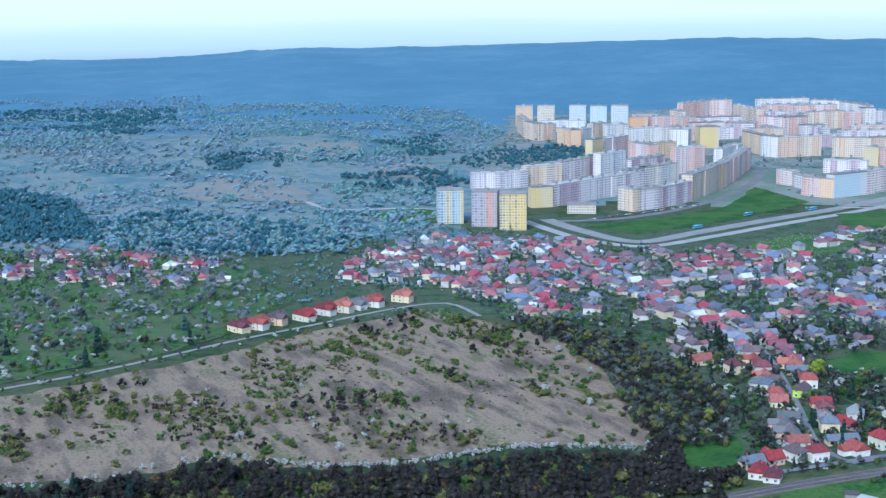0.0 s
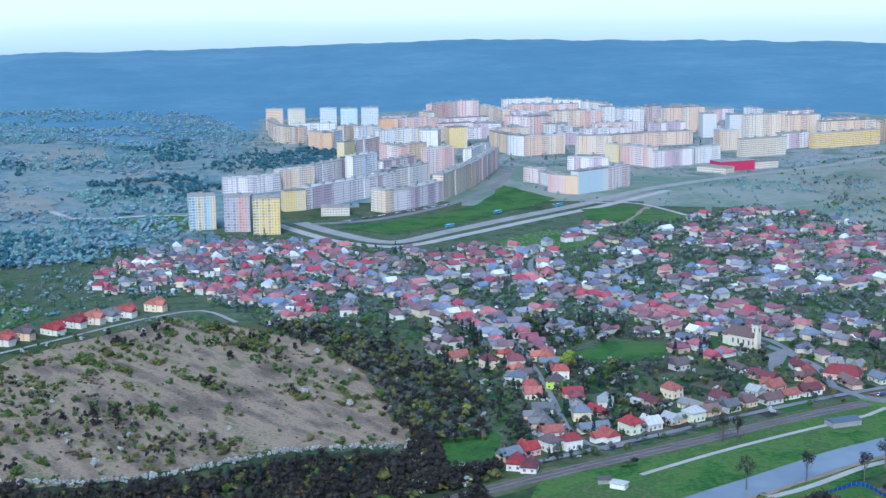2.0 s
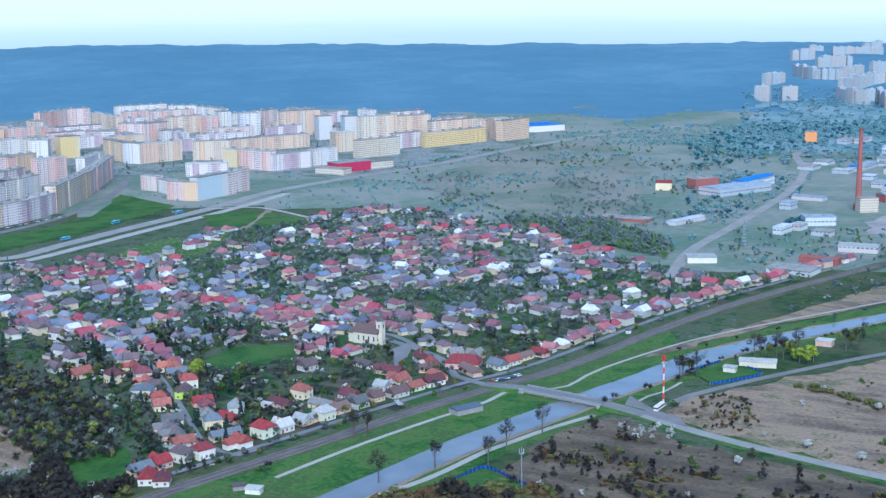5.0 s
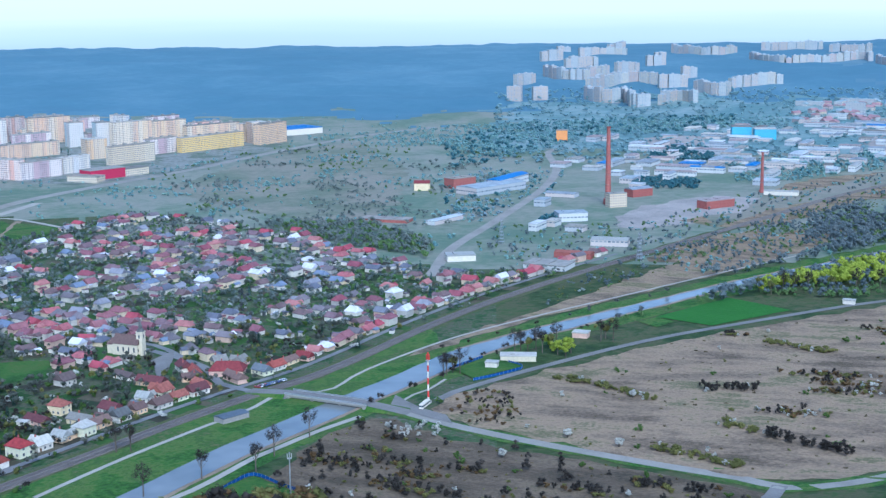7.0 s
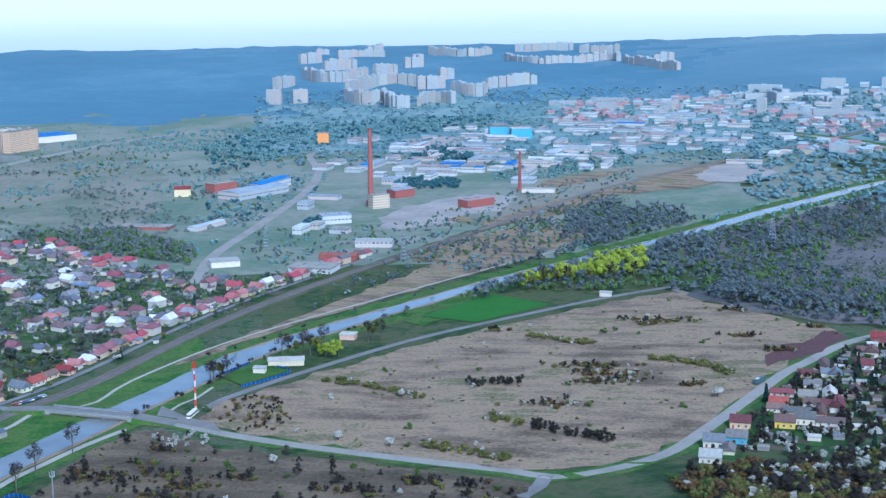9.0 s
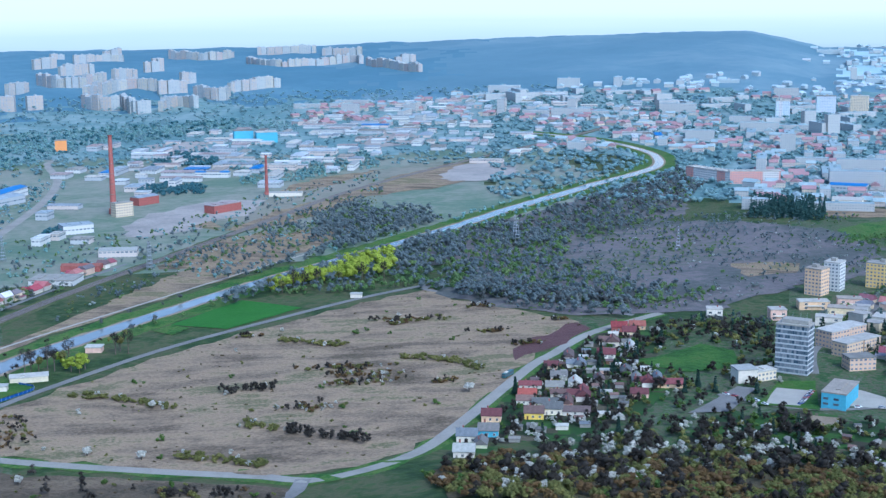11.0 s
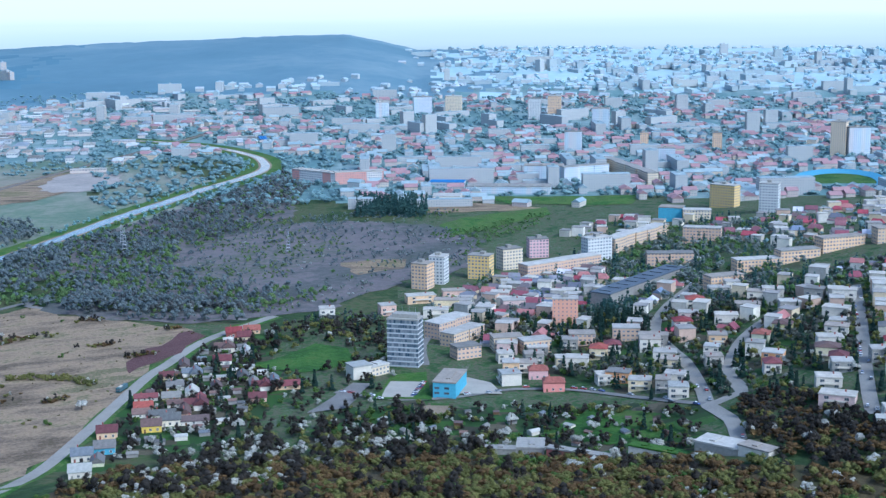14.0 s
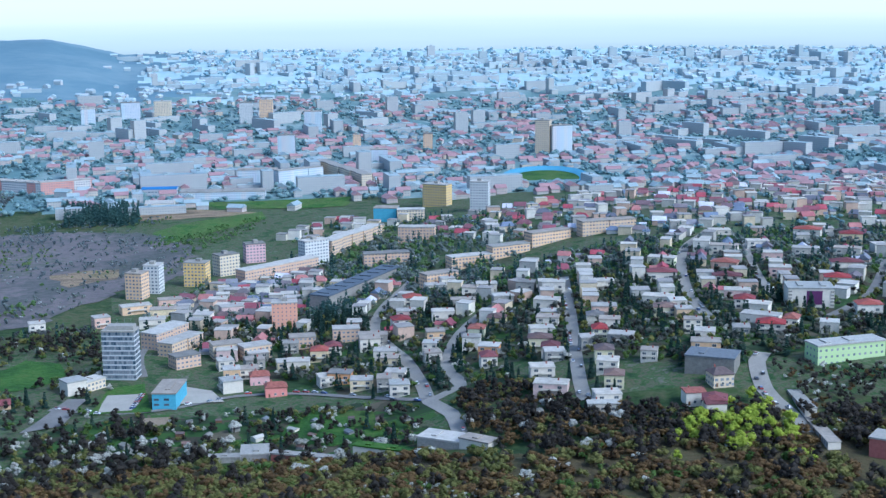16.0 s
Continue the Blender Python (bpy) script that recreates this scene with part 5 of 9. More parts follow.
patch("yard_depot", [(777, 243), (816, 253), (806, 228), (784, 216)], M_PALEROAD, 0.3, "pale yard with sheds", "yard", 1)

# ---- apartment blocks below the hill ----
def px_block(front, depth, height, wall, label, **kw):
    for p, q in zip(front, front[1:]):
        apartment_block(p, q, depth, height, wall, label, **kw)


M_SALMON = facade("salmon_block_wall", [(0.66, 0.32, 0.20)], stripe=900, wide=0.3, tall=0.35)
M_YBLOCK = facade("yellow_block_wall", [(0.703, 0.475, 0.140), (0.703, 0.546, 0.252)], stripe=900)
M_PINK = facade("pink_block_wall", [(0.66, 0.40, 0.40)], stripe=900)
M_APRICOT = facade("apricot_block_wall", [(0.671, 0.443, 0.251)], stripe=900)
M_PALEBLUE = facade("pale_blue_block_wall", [(0.576, 0.580, 0.557)], stripe=900)
M_CREAMLONG = facade("pale_long_block_wall", [(0.586, 0.413, 0.256), (0.571, 0.380, 0.245)], stripe=900, tall=0.4)
ob = apartment_block(*[(1059, 368), (1057, 354)], 14, 21, M_APRICOT, "eight-storey apricot apartment tower", steps=False)
apartment_block(*[(1081, 360), (1081, 347)], 14, 23, M_PALEBLUE, "eight-storey white-blue apartment tower", steps=False)
apartment_block(*[(1110, 335), (1109, 316)], 13, 20, M_YBLOCK, "seven-storey yellow apartment tower", steps=False)
apartment_block(*[(1151, 315), (1165, 301)], 13, 18, M_CREAM, "cream seven-storey apartment tower", steps=False)
apartment_block(*[(1212, 307), (1220, 291)], 13, 17, M_PINK, "pink six-storey apartment tower", steps=False)
apartment_block(*[(1189, 248), (1206, 230)], 12, 22, M_PALEBLUE, "tall pale blue apartment block", steps=False)
px_block([(1113, 284), (1177, 234)], 13, 12.5, M_CREAMLONG, "long four-storey pale apartment block", steps=True, heads=False)
px_block([(1232, 233), (1325, 199)], 13, 12.5, M_CREAMLONG, "long four-storey pale apartment block with a red gable", heads=False)
px_block([(1161, 191), (1172, 153)], 13, 10, M_CREAMLONG, "pale four-storey apartment block below the hill", heads=False)
px_block([(1266, 176), (1266, 142)], 13, 13, M_CREAMLONG, "pale four-storey apartment block below the hill", heads=False)
hall(*[(1017, 195), (1137, 156)], 17, 8, M_CONCRETE, M_DARKROOF, "long low hall with a dark grey roof", group="", category="building")
ob = apartment_block(*[(964, 227), (968, 209)], 12, 19, M_SALMON, "six-storey salmon apartment tower", steps=False)
px_block([(1043, 123), (1061, 100)], 12, 10, M_APRICOT, "long low tan apartment block", heads=False)
px_block([(1100, 110), (1119, 78), (1138, 48)], 12, 9, M_APRICOT, "long low tan apartment block", heads=False)
px_block([(1146, 46), (1171, 14)], 12, 10, M_APRICOT, "long low tan apartment block", heads=False)
px_block([(1165, 5), (1186, -40)], 12, 10, M_CREAMLONG, "long low pale apartment block", heads=False)
px_block([(902, 294), (937, 280)], 14, 11, M_CREAMLONG, "four-storey weathered cream apartment block", heads=False)
px_block([(884, 277), (918, 266)], 12, 9, M_CREAMLONG, "three-storey weathered cream apartment block", heads=False)
px_block([(853, 265), (865, 252)], 12, 8, M_CREAMLONG, "low cream three-storey apartment block", heads=False)
px_block([(881, 248), (891, 230)], 12, 9, M_CREAM, "cream three-storey apartment house", heads=False)
px_block([(877, 226), (889, 210)], 12, 9, M_CREAMLONG, "grey-tan three-storey apartment house", heads=False)
px_block([(904, 201), (909, 184)], 12, 8, M_CREAMLONG, "grey flat-roofed apartment house", heads=False)
px_block([(913, 173), (917, 155)], 12, 9, M_CREAMLONG, "grey-tan three-storey apartment house", heads=False)
apartment_block(*[(1503, 181), (1493, 154)], 14, 24, M_YBLOCK, "pale yellow apartment tower by the trees", steps=False)
apartment_block(*[(1431, 123), (1429, 104)], 14, 30, M_PALEBLUE, "tall white apartment tower", steps=False)
px_block([(1408, 221), (1407, 197)], 18, 14, M_SKYBLUE, "blue-fronted school building with flat roof", heads=False)
px_block([(1399, 195), (1403, 167)], 14, 11, M_CREAM, "cream flat-roofed school building", heads=False)
# the white hall with a purple front
PU = [(860, -123), (860, -151)]
ob = hall(PU[0], PU[1], 20, 12, M_WHITE, M_TILE_PALE, "white hall with a large purple panel on its front", "gymnasium", group="", category="building")
L = math.hypot(PU[1][0] - PU[0][0], PU[1][1] - PU[0][1])
part("purple_panel", Build().box(2, -10.08, 2.2, L * 0.34, 0.16, 8.6), painted("purple_cladding", [(0.10, 0.03, 0.10)], 0.5, 0.1), ob, "dark purple cladding panel")
for s in (-1, 1):
    for k in range(5):
        part("fin", Build().box(s * (L / 2 - 1.2), -10.2, 1.5 + k * 2.1, 2.2, 0.4, 0.9), M_CONCRETE, ob)
GH = [(731, -121), (747, -159)]
hall(GH[0], GH[1], 13, 8.5, facade("green_white_wall", [(0.46, 0.60, 0.28)], stripe=900, bay=3.4, floor=3.6, wide=0.4, tall=0.35), M_TILE_PALE, "white and lime-green school wing with a pale roof", "school", group="", category="school")
BK = [(722, -51), (715, -76)]
hall(BK[0], BK[1], 18, 8, M_TILE_GREY, M_TILE_GREY, "dark grey box-shaped sports hall", "hall", group="", category="building")

# ---- long low buildings in the foreground garden ----
FH = [(675, 178), (678, 164)]
hall(FH[0], FH[1], 16, 4.2, M_DOOR, M_CONCRETE, "low dark pavilion with a flat grey roof", "pavilion", group="", category="building")
FL = [(675, 162), (668, 122)]
hall(FL[0], FL[1], 5, 3, M_BRICK, M_CONCRETE, "long low garage row with flat roof", "garage_row", group="", category="garage")
FL = [(671, 194), (674, 178)]
hall(FL[0], FL[1], 6, 3, M_CONCRETE, M_CONCRETE, "low grey row of sheds", "shed_row", group="", category="shed")
FP = [(674, 119), (664, 85)]
hall(FP[0], FP[1], 7, 3.0, M_WHITE, M_LAWN, "low white building with a grassed roof", "pavilion", group="", category="building")
FP = [(668, 85), (660, 63), (652, 48)]
hall(FP[0], FP[1], 14, 5, M_CONCRETE, M_FLATROOF, "flat-roofed grey concrete workshop", "workshop", group="", category="building")
hall(FP[1], FP[2], 9, 4, M_WHITE, M_FLATROOF, "flat-roofed white workshop building", "workshop", group="", category="building")

hall((621, -127), (617, -135), 14, 9, M_BRICK, M_CONCRETE, "red brick and white garage building by the street", "garage_building", group="", category="building")
GR = [(698, -104), (666, -108), (628, -113)]


def garage_row(p0, p1):
    L = math.hypot(p1[0] - p0[0], p1[1] - p0[1])
    turn = math.atan2(p1[1] - p0[1], p1[0] - p0[0])
    ob = thing("garage_row", (p0[0] + p1[0]) / 2, (p0[1] + p1[1]) / 2, turn)
    part("wall", Build().box(0, 0, -2, L, 6, 4.6), M_WHITE, ob)
    part("roof", Build().box(0, 0, 2.6, L + 0.4, 6.6, 0.3), M_FLATROOF, ob)
    n = int(L / 3.2)
    for k in range(n):
        for s in (-1, 1):
            part("garage_door", Build().box(-L / 2 + (k + 0.5) * L / n, s * 3.03, 0.1, 2.5, 0.1, 2.1), M_DOOR, ob)
    tagged(ob, "row of white garages with a flat roof", "garage", "garage rows")


garage_row(GR[0], GR[1])
garage_row(GR[1], GR[2])

# ---- housing estate of tall blocks ----
M_T1 = facade("striped_tower_wall", [(0.66, 0.52, 0.25), (0.40, 0.50, 0.52), (0.62, 0.50, 0.28)], stripe=7.3, joint=0.2, glass=(0.16, 0.16, 0.17), wide=0.42, tall=0.42, loggias=1.0)
M_T2 = facade("red_tower_wall", [(0.58, 0.28, 0.20), (0.40, 0.34, 0.35), (0.58, 0.34, 0.27)], stripe=7.3, joint=0.2, glass=(0.16, 0.16, 0.17), wide=0.42, tall=0.42, loggias=1.0)
M_T3 = facade("yellow_tower_wall", [(0.68, 0.48, 0.13), (0.44, 0.50, 0.34), (0.68, 0.52, 0.19)], stripe=7.3, joint=0.2, glass=(0.16, 0.16, 0.17), wide=0.42, tall=0.42, loggias=1.0)
for front, hh, wall, lab in (([(-5, 1442), (22, 1444)], 35, M_T1, "cream and blue"), ([(30, 1426), (56, 1421)], 36, M_T2, "red and grey"), ([(58, 1400), (85, 1398)], 37, M_T3, "yellow and green")):
    apartment_block(front[0], front[1], 22, hh, wall, lab + " striped thirteen-storey apartment tower", steps=False, group="three apartment towers", name="apartment_tower")
FAR_TOWERS = [(131, 2466), (161, 2464), (169, 2463), (199, 2460), (225, 2457), (254, 2453), (261, 2452), (290, 2448), (298, 2456), (328, 2452)]
for k in range(5):
    apartment_block(FAR_TOWERS[2 * k], FAR_TOWERS[2 * k + 1], 24, 37, (M_APRICOT, M_CREAM, M_PALEBLUE, M_PANEL_FAR, M_PALEBLUE)[k], "pastel thirteen-storey apartment tower", steps=False, group="five apartment towers", name="apartment_tower")
M_BLOCK = {
    "LILAC": facade("lilac_white_block_wall", [(0.70, 0.60, 0.55), (0.50, 0.34, 0.35), (0.75, 0.65, 0.58)], glass=(0.20, 0.18, 0.19), stripe=9, wide=0.40, tall=0.40, loggias=1.0),
    "CREAM": facade("cream_striped_block_wall", [(0.69, 0.51, 0.32), (0.65, 0.43, 0.28), (0.69, 0.57, 0.41)], glass=(0.24, 0.20, 0.17), stripe=9, wide=0.40, tall=0.40, loggias=1.0),
    "YELLOW": facade("yellow_striped_block_wall", [(0.68, 0.49, 0.17), (0.66, 0.52, 0.27)], glass=(0.24, 0.20, 0.14), stripe=12, wide=0.36, tall=0.40),
    "WHITE": facade("white_striped_block_wall", [(0.71, 0.65, 0.57), (0.64, 0.61, 0.58), (0.73, 0.64, 0.52)], glass=(0.24, 0.24, 0.24), stripe=9, wide=0.38, tall=0.40, loggias=1.0),
    "ROSE": facade("rose_striped_block_wall", [(0.70, 0.40, 0.30), (0.70, 0.56, 0.48), (0.67, 0.46, 0.38)], glass=(0.24, 0.19, 0.18), stripe=9, wide=0.40, tall=0.40, loggias=1.0),
    "ORANGE": facade("orange_striped_block_wall", [(0.68, 0.36, 0.16), (0.66, 0.44, 0.25)], glass=(0.26, 0.18, 0.12), stripe=12, wide=0.38, tall=0.40),
    "APRICOT": facade("apricot_striped_block_wall", [(0.66, 0.44, 0.24), (0.62, 0.49, 0.34)], glass=(0.26, 0.20, 0.15), stripe=9, wide=0.38, tall=0.40, loggias=1.0),
    "PALEBLUE": facade("pale_blue_striped_block_wall", [(0.46, 0.53, 0.53), (0.58, 0.54, 0.49)], glass=(0.24, 0.26, 0.27), stripe=11, wide=0.38, tall=0.40)}
BLOCK_WORDS = {"LILAC": "white and lilac", "CREAM": "cream", "YELLOW": "yellow", "WHITE": "white", "ROSE": "rose and white", "ORANGE": "orange", "APRICOT": "apricot", "PALEBLUE": "pale blue"}
ROW_WEST = [("LILAC", [(36, 1690), (72, 1696), (106, 1719)], 20), ("CREAM", [(106, 1724), (151, 1748)], 24), ("LILAC", [(152, 1763), (202, 1821)], 24), ("WHITE", [(203, 1781), (241, 1816)], 32)]
ROW_MIDDLE = [("YELLOW", [(100, 1544), (124, 1551)], 23), ("LILAC", [(125, 1555), (184, 1610)], 24), ("LILAC", [(184, 1610), (244, 1663)], 24), ("WHITE", [(224, 1671), (261, 1718)], 24)]
ROW_STREET = [("CREAM", [(194, 1527), (208, 1509)], 25), ("LILAC", [(209, 1512), (245, 1536), (286, 1582)], 23), ("APRICOT", [(287, 1582), (350, 1702)], 30), ("ROSE", [(350, 1702), (413, 1856)], 29), ("WHITE", [(250, 1701), (299, 1746)], 24)]
ROW_BEHIND = [("YELLOW", [(220, 2028), (238, 2050)], 24), ("ROSE", [(241, 2056), (283, 2115)], 22), ("ROSE", [(260, 1948), (284, 1904)], 29), ("APRICOT", [(309, 1983), (338, 1999)], 23), ("ROSE", [(306, 1813), (347, 1833)], 35), ("WHITE", [(386, 1914), (428, 1982)], 21), ("LILAC", [(248, 1813), (301, 1865)], 20)]
ROW_TERRACE = [("APRICOT", [(129, 2387), (136, 2279), (153, 2238)], 29), ("CREAM", [(156, 2237), (185, 2259)], 27), ("ORANGE", [(180, 2176), (199, 2136), (214, 2137)], 28), ("WHITE", [(217, 2144), (233, 2169)], 28), ("WHITE", [(171, 2372), (242, 2360)], 21), ("APRICOT", [(244, 2250), (270, 2274)], 26), ("WHITE", [(267, 2240), (303, 2260)], 25), ("ORANGE", [(315, 2328), (345, 2334)], 29), ("WHITE", [(291, 2177), (353, 2202)], 25), ("ROSE", [(349, 2350), (398, 2366)], 27), ("WHITE", [(361, 2198), (386, 2223)], 24)]
ROW_CREST = [("ROSE", [(429, 2481), (485, 2531), (527, 2533)], 36), ("CREAM", [(522, 2498), (537, 2381)], 33), ("ROSE", [(404, 2271), (464, 2281)], 24), ("WHITE", [(580, 2567), (678, 2575)], 32), ("WHITE", [(682, 2583), (728, 2555), (753, 2469)], 28), ("ROSE", [(517, 2277), (551, 2243), (595, 2262)], 34), ("LILAC", [(461, 2264), (504, 2245)], 24)]
ROW_CENTRE = [("APRICOT", [(448, 2075), (460, 2006)], 30), ("WHITE", [(459, 1999), (477, 1976)], 31), ("CREAM", [(478, 1975), (544, 1993)], 30), ("APRICOT", [(556, 1980), (607, 1965)], 29), ("CREAM", [(613, 2330), (677, 2340)], 34), ("ROSE", [(669, 2306), (696, 2313)], 35), ("YELLOW", [(574, 1890), (588, 1869)], 26), ("ROSE", [(588, 1862), (615, 1809)], 27), ("CREAM", [(620, 1999), (671, 2010)], 26)]
ROW_EAST = [("WHITE", [(715, 2247), (751, 2250)], 42), ("ROSE", [(758, 2266), (795, 2288)], 43), ("CREAM", [(771, 2203), (843, 2209)], 46), ("CREAM", [(674, 2042), (765, 2054)], 23), ("LILAC", [(619, 1807), (681, 1822)], 23), ("WHITE", [(685, 1828), (729, 1844)], 23), ("CREAM", [(864, 2083), (932, 2091)], 42), ("CREAM", [(933, 2090), (997, 2100)], 39), ("ORANGE", [(916, 2098), (953, 2111)], 21), ("LILAC", [(868, 1956), (924, 1975)], 25), ("CREAM", [(983, 2068), (1085, 2080)], 30), ("CREAM", [(1065, 2031), (1086, 2040)], 31)]
ROW_GREEN = [("ROSE", [(415, 1720), (429, 1697)], 18), ("WHITE", [(429, 1691), (434, 1672)], 16), ("ROSE", [(422, 1624), (437, 1603)], 22), ("ROSE", [(497, 1619), (534, 1647)], 27), ("LILAC", [(500, 1819), (551, 1797)], 17)]
ESTATE_TOWERS = [("WHITE", [(342, 2089), (368, 2078)], 32), ("YELLOW", [(390, 2100), (419, 2104)], 34), ("WHITE", [(702, 2329), (725, 2329)], 39), ("PALEBLUE", [(809, 2127), (832, 2126)], 42), ("PALEBLUE", [(844, 2101), (868, 2100)], 42), ("APRICOT", [(774, 1965), (805, 1967)], 31), ("CREAM", [(1066, 2002), (1092, 2000)], 35)]
for row in (ROW_WEST, ROW_MIDDLE, ROW_STREET, ROW_BEHIND, ROW_TERRACE, ROW_CREST, ROW_CENTRE, ROW_EAST, ROW_GREEN):
    for tint, front, height in row:
        px_block(front, 13, height, M_BLOCK[tint], "long " + BLOCK_WORDS[tint] + " panel block with striped loggias", group="estate blocks")
for tint, front, height in ESTATE_TOWERS:
    apartment_block(front[0], front[1], 22, height, M_BLOCK[tint], BLOCK_WORDS[tint] + " apartment tower standing in the estate", steps=False, name="apartment_tower", group="estate towers")
apartment_block(*[(437, 1603), (451, 1593)], 14, 22, M_BLOCK["ORANGE"], "orange end of a panel block by the green", steps=False)
px_block([(451, 1593), (497, 1619)], 13, 27, M_BLOCK["PALEBLUE"], "pale blue eight-storey panel block")
hall(*[(136, 1503), (167, 1500)], 22, 9, M_CREAM, M_FLATROOF, "low cream school with a flat roof", "school", group="", category="school")
hall(*[(661, 1756), (687, 1719)], 20, 8, M_CREAM, M_FLATROOF, "low white flat-roofed shop hall", "shop", group="", category="shop")
hall(*[(689, 1744), (742, 1755)], 26, 13, M_CRIMSON, M_FLATROOF, "crimson shopping hall with a flat roof", "shop", group="", category="shop")
hall(*[(742, 1755), (780, 1765)], 22, 10, M_CREAM, M_FLATROOF, "grey-white flat-roofed shop hall", "shop", group="", category="shop")
px_block([(774, 1877), (850, 1898)], 13, 27, M_CREAM, "long cream striped panel block")
px_block([(919, 1951), (970, 1963), (1041, 1985)], 13, 24, M_YBLOCK, "long yellow eight-storey panel block")
px_block([(1065, 1974), (1129, 2002)], 14, 34, M_APRICOT, "tall tan panel block at the estate's end")
hall(*[(1170, 2079), (1246, 2082)], 60, 10, M_WHITE, M_BLUE, "large white and blue market hall", "market_hall", group="", category="warehouse")

ESTATE = [(130, 2511), (51, 1837), (155, 1778), (215, 1625), (391, 1814), (463, 1888), (532, 1872), (617, 1850), (718, 1893), (1089, 2020), (1191, 2147), (1103, 2324), (939, 2476), (748, 2585), (466, 2658)]


def fill_estate(poly, axis, gap, step, heights, mats, seed, label, group, lens=(30, 42, 63), depth=13):
    rng = random.Random(seed)
    ux, uy = math.cos(axis), math.sin(axis)
    xs, ys = [p[0] for p in poly], [p[1] for p in poly]
    cx, cy = sum(xs) / len(xs), sum(ys) / len(ys)
    made = 0
    for i in range(-30, 31):
        j = -1500.0
        while j < 1500:
            L = rng.choice(lens)
            cross = rng.random() < 0.22
            px, py = cx + ux * j - uy * i * gap, cy + uy * j + ux * i * gap
            j += L + rng.uniform(6, step)
            if not inside(poly, px, py) or not is_free(px, py, 10) or rng.random() < 0.1:
                continue
            dx, dy = (ux, uy) if not cross else (-uy, ux)
            half = L / 2 if not cross else 20
            apartment_block((px - dx * half, py - dy * half), (px + dx * half, py + dy * half), depth, rng.choice(heights), rng.choice(mats), label, group=group, seed=made)
            made += 1
    return made


INNER = [(300, 2290), (330, 2390), (460, 2560), (700, 2600), (930, 2480), (1090, 2300), (1150, 2130), (1000, 2110), (860, 2110), (700, 2060), (560, 2010), (430, 2120)]
fill_estate(INNER, radians(12), 74, 26, (22, 24, 26, 30), (M_BLOCK["ROSE"], M_BLOCK["CREAM"], M_BLOCK["WHITE"], M_BLOCK["APRICOT"], M_BLOCK["LILAC"]), 5, "pastel panel block inside a dense estate", "estate blocks", lens=(42, 63, 84))
# blocks on the far hillside, in long rows
M_HILLROOF = painted("hill_estate_roof", [(0.36, 0.40, 0.42), (0.42, 0.43, 0.43)], 0.9, 0.2)


def hill_rows(lines, height, depth=12):
    rg = random.Random(8)
    for line in lines:
        h = height + rg.uniform(-3, 3)
        ox, oy = line[0]
        ob = thing("apartment_block", ox, oy)
        oz = land(ox, oy)
        walls, heads = Build(), Build()
        for (xa, ya), (xb, yb) in zip(dense(line, 17), dense(line, 17)[1:]):
            z, turn = land(xa, ya) - oz, math.atan2(yb - ya, xb - xa)
            hh = h + rg.choice((-3, 0, 0, 0, 3))
            cx, cy = (xa + xb) / 2 - ox, (ya + yb) / 2 - oy
            walls.box(cx + rg.uniform(-2, 2), cy + rg.uniform(-2, 2), z - 4, math.hypot(xb - xa, yb - ya) * 0.98, depth, hh + 4, turn, 0, 1)
            heads.box(cx, cy, z + hh, 4, 5, 2.4, turn)
            claim(xa, ya, 10)
        part("wall", walls, [M_ESTATE_FAR, M_HILLROOF], ob)
        part("stairhead", heads, M_HILLROOF, ob)
        tagged(ob, "pale pastel panel block on a far hillside", "apartment block", "hillside blocks")


hill_rows([[(1960, 2198), (1947, 2135), (1969, 2102)], [(2004, 2135), (1939, 2030), (1967, 2021)], [(1986, 2009), (2053, 2028), (2045, 1970)], [(2189, 2111), (2186, 2043), (2230, 2051)], [(2302, 2113), (2374, 2106), (2436, 2084)], [(1986, 2466), (2051, 2479)], [(1820, 2288), (1838, 2262)], [(1869, 2263), (1900, 2251)]], 27)
hill_rows([[(2166, 2577), (2142, 2463), (2273, 2478)], [(2316, 2682), (2413, 2669)], [(2047, 2294), (2191, 2344), (2231, 2271)], [(2204, 2235), (2263, 2207)], [(2310, 2489), (2385, 2492)], [(2481, 2561), (2530, 2543)], [(2388, 2859), (2454, 2850)], [(2362, 2321), (2399, 2311)]], 28)
hill_rows([[(2582, 3020), (2619, 3006)], [(2570, 2917), (2642, 2887), (2680, 2840)], [(2665, 2718), (2695, 2707)], [(2825, 2814), (2834, 2674), (2931, 2676)], [(2819, 2517), (2774, 2362), (2952, 2278), (2923, 2219)], [(2892, 2177), (2859, 2100), (2803, 1948)], [(3037, 2679), (3138, 2544)], [(3059, 2460), (3107, 2358)], [(2934, 2118), (2981, 2089)], [(2759, 3002), (2821, 3000)]], 20)

# ---- works, halls and yards ----
hall(*[(992, 1307), (1079, 1321)], 34, 9, M_HALLWALL, M_HALLROOF, "grey works hall with a ridged roof", rise=2.0)
hall(*[(1049, 1334), (1121, 1367)], 20, 11, M_HALLWALL, M_BLUE, "works hall with a bright blue roof", rise=2.0)
hall(*[(1008, 1375), (1044, 1377)], 18, 12, M_BRICK, M_FLATROOF, "red-brown brick works building", "factory")
hall(*[(962, 1394), (977, 1382)], 14, 9, M_WALL, M_TILE_RED, "lone pale house on the grassland", "house", rise=3, group="", category="house")
hall(*[(787, 1241), (817, 1198)], 18, 3, M_BRICK, M_YARD, "low ruined brick foundation", "ruin", group="", category="ruin")
hall(*[(831, 1167), (880, 1183)], 12, 4.5, M_HALLWALL, M_HALLROOF, "long dark works shed", "shed_row", rise=1.0)
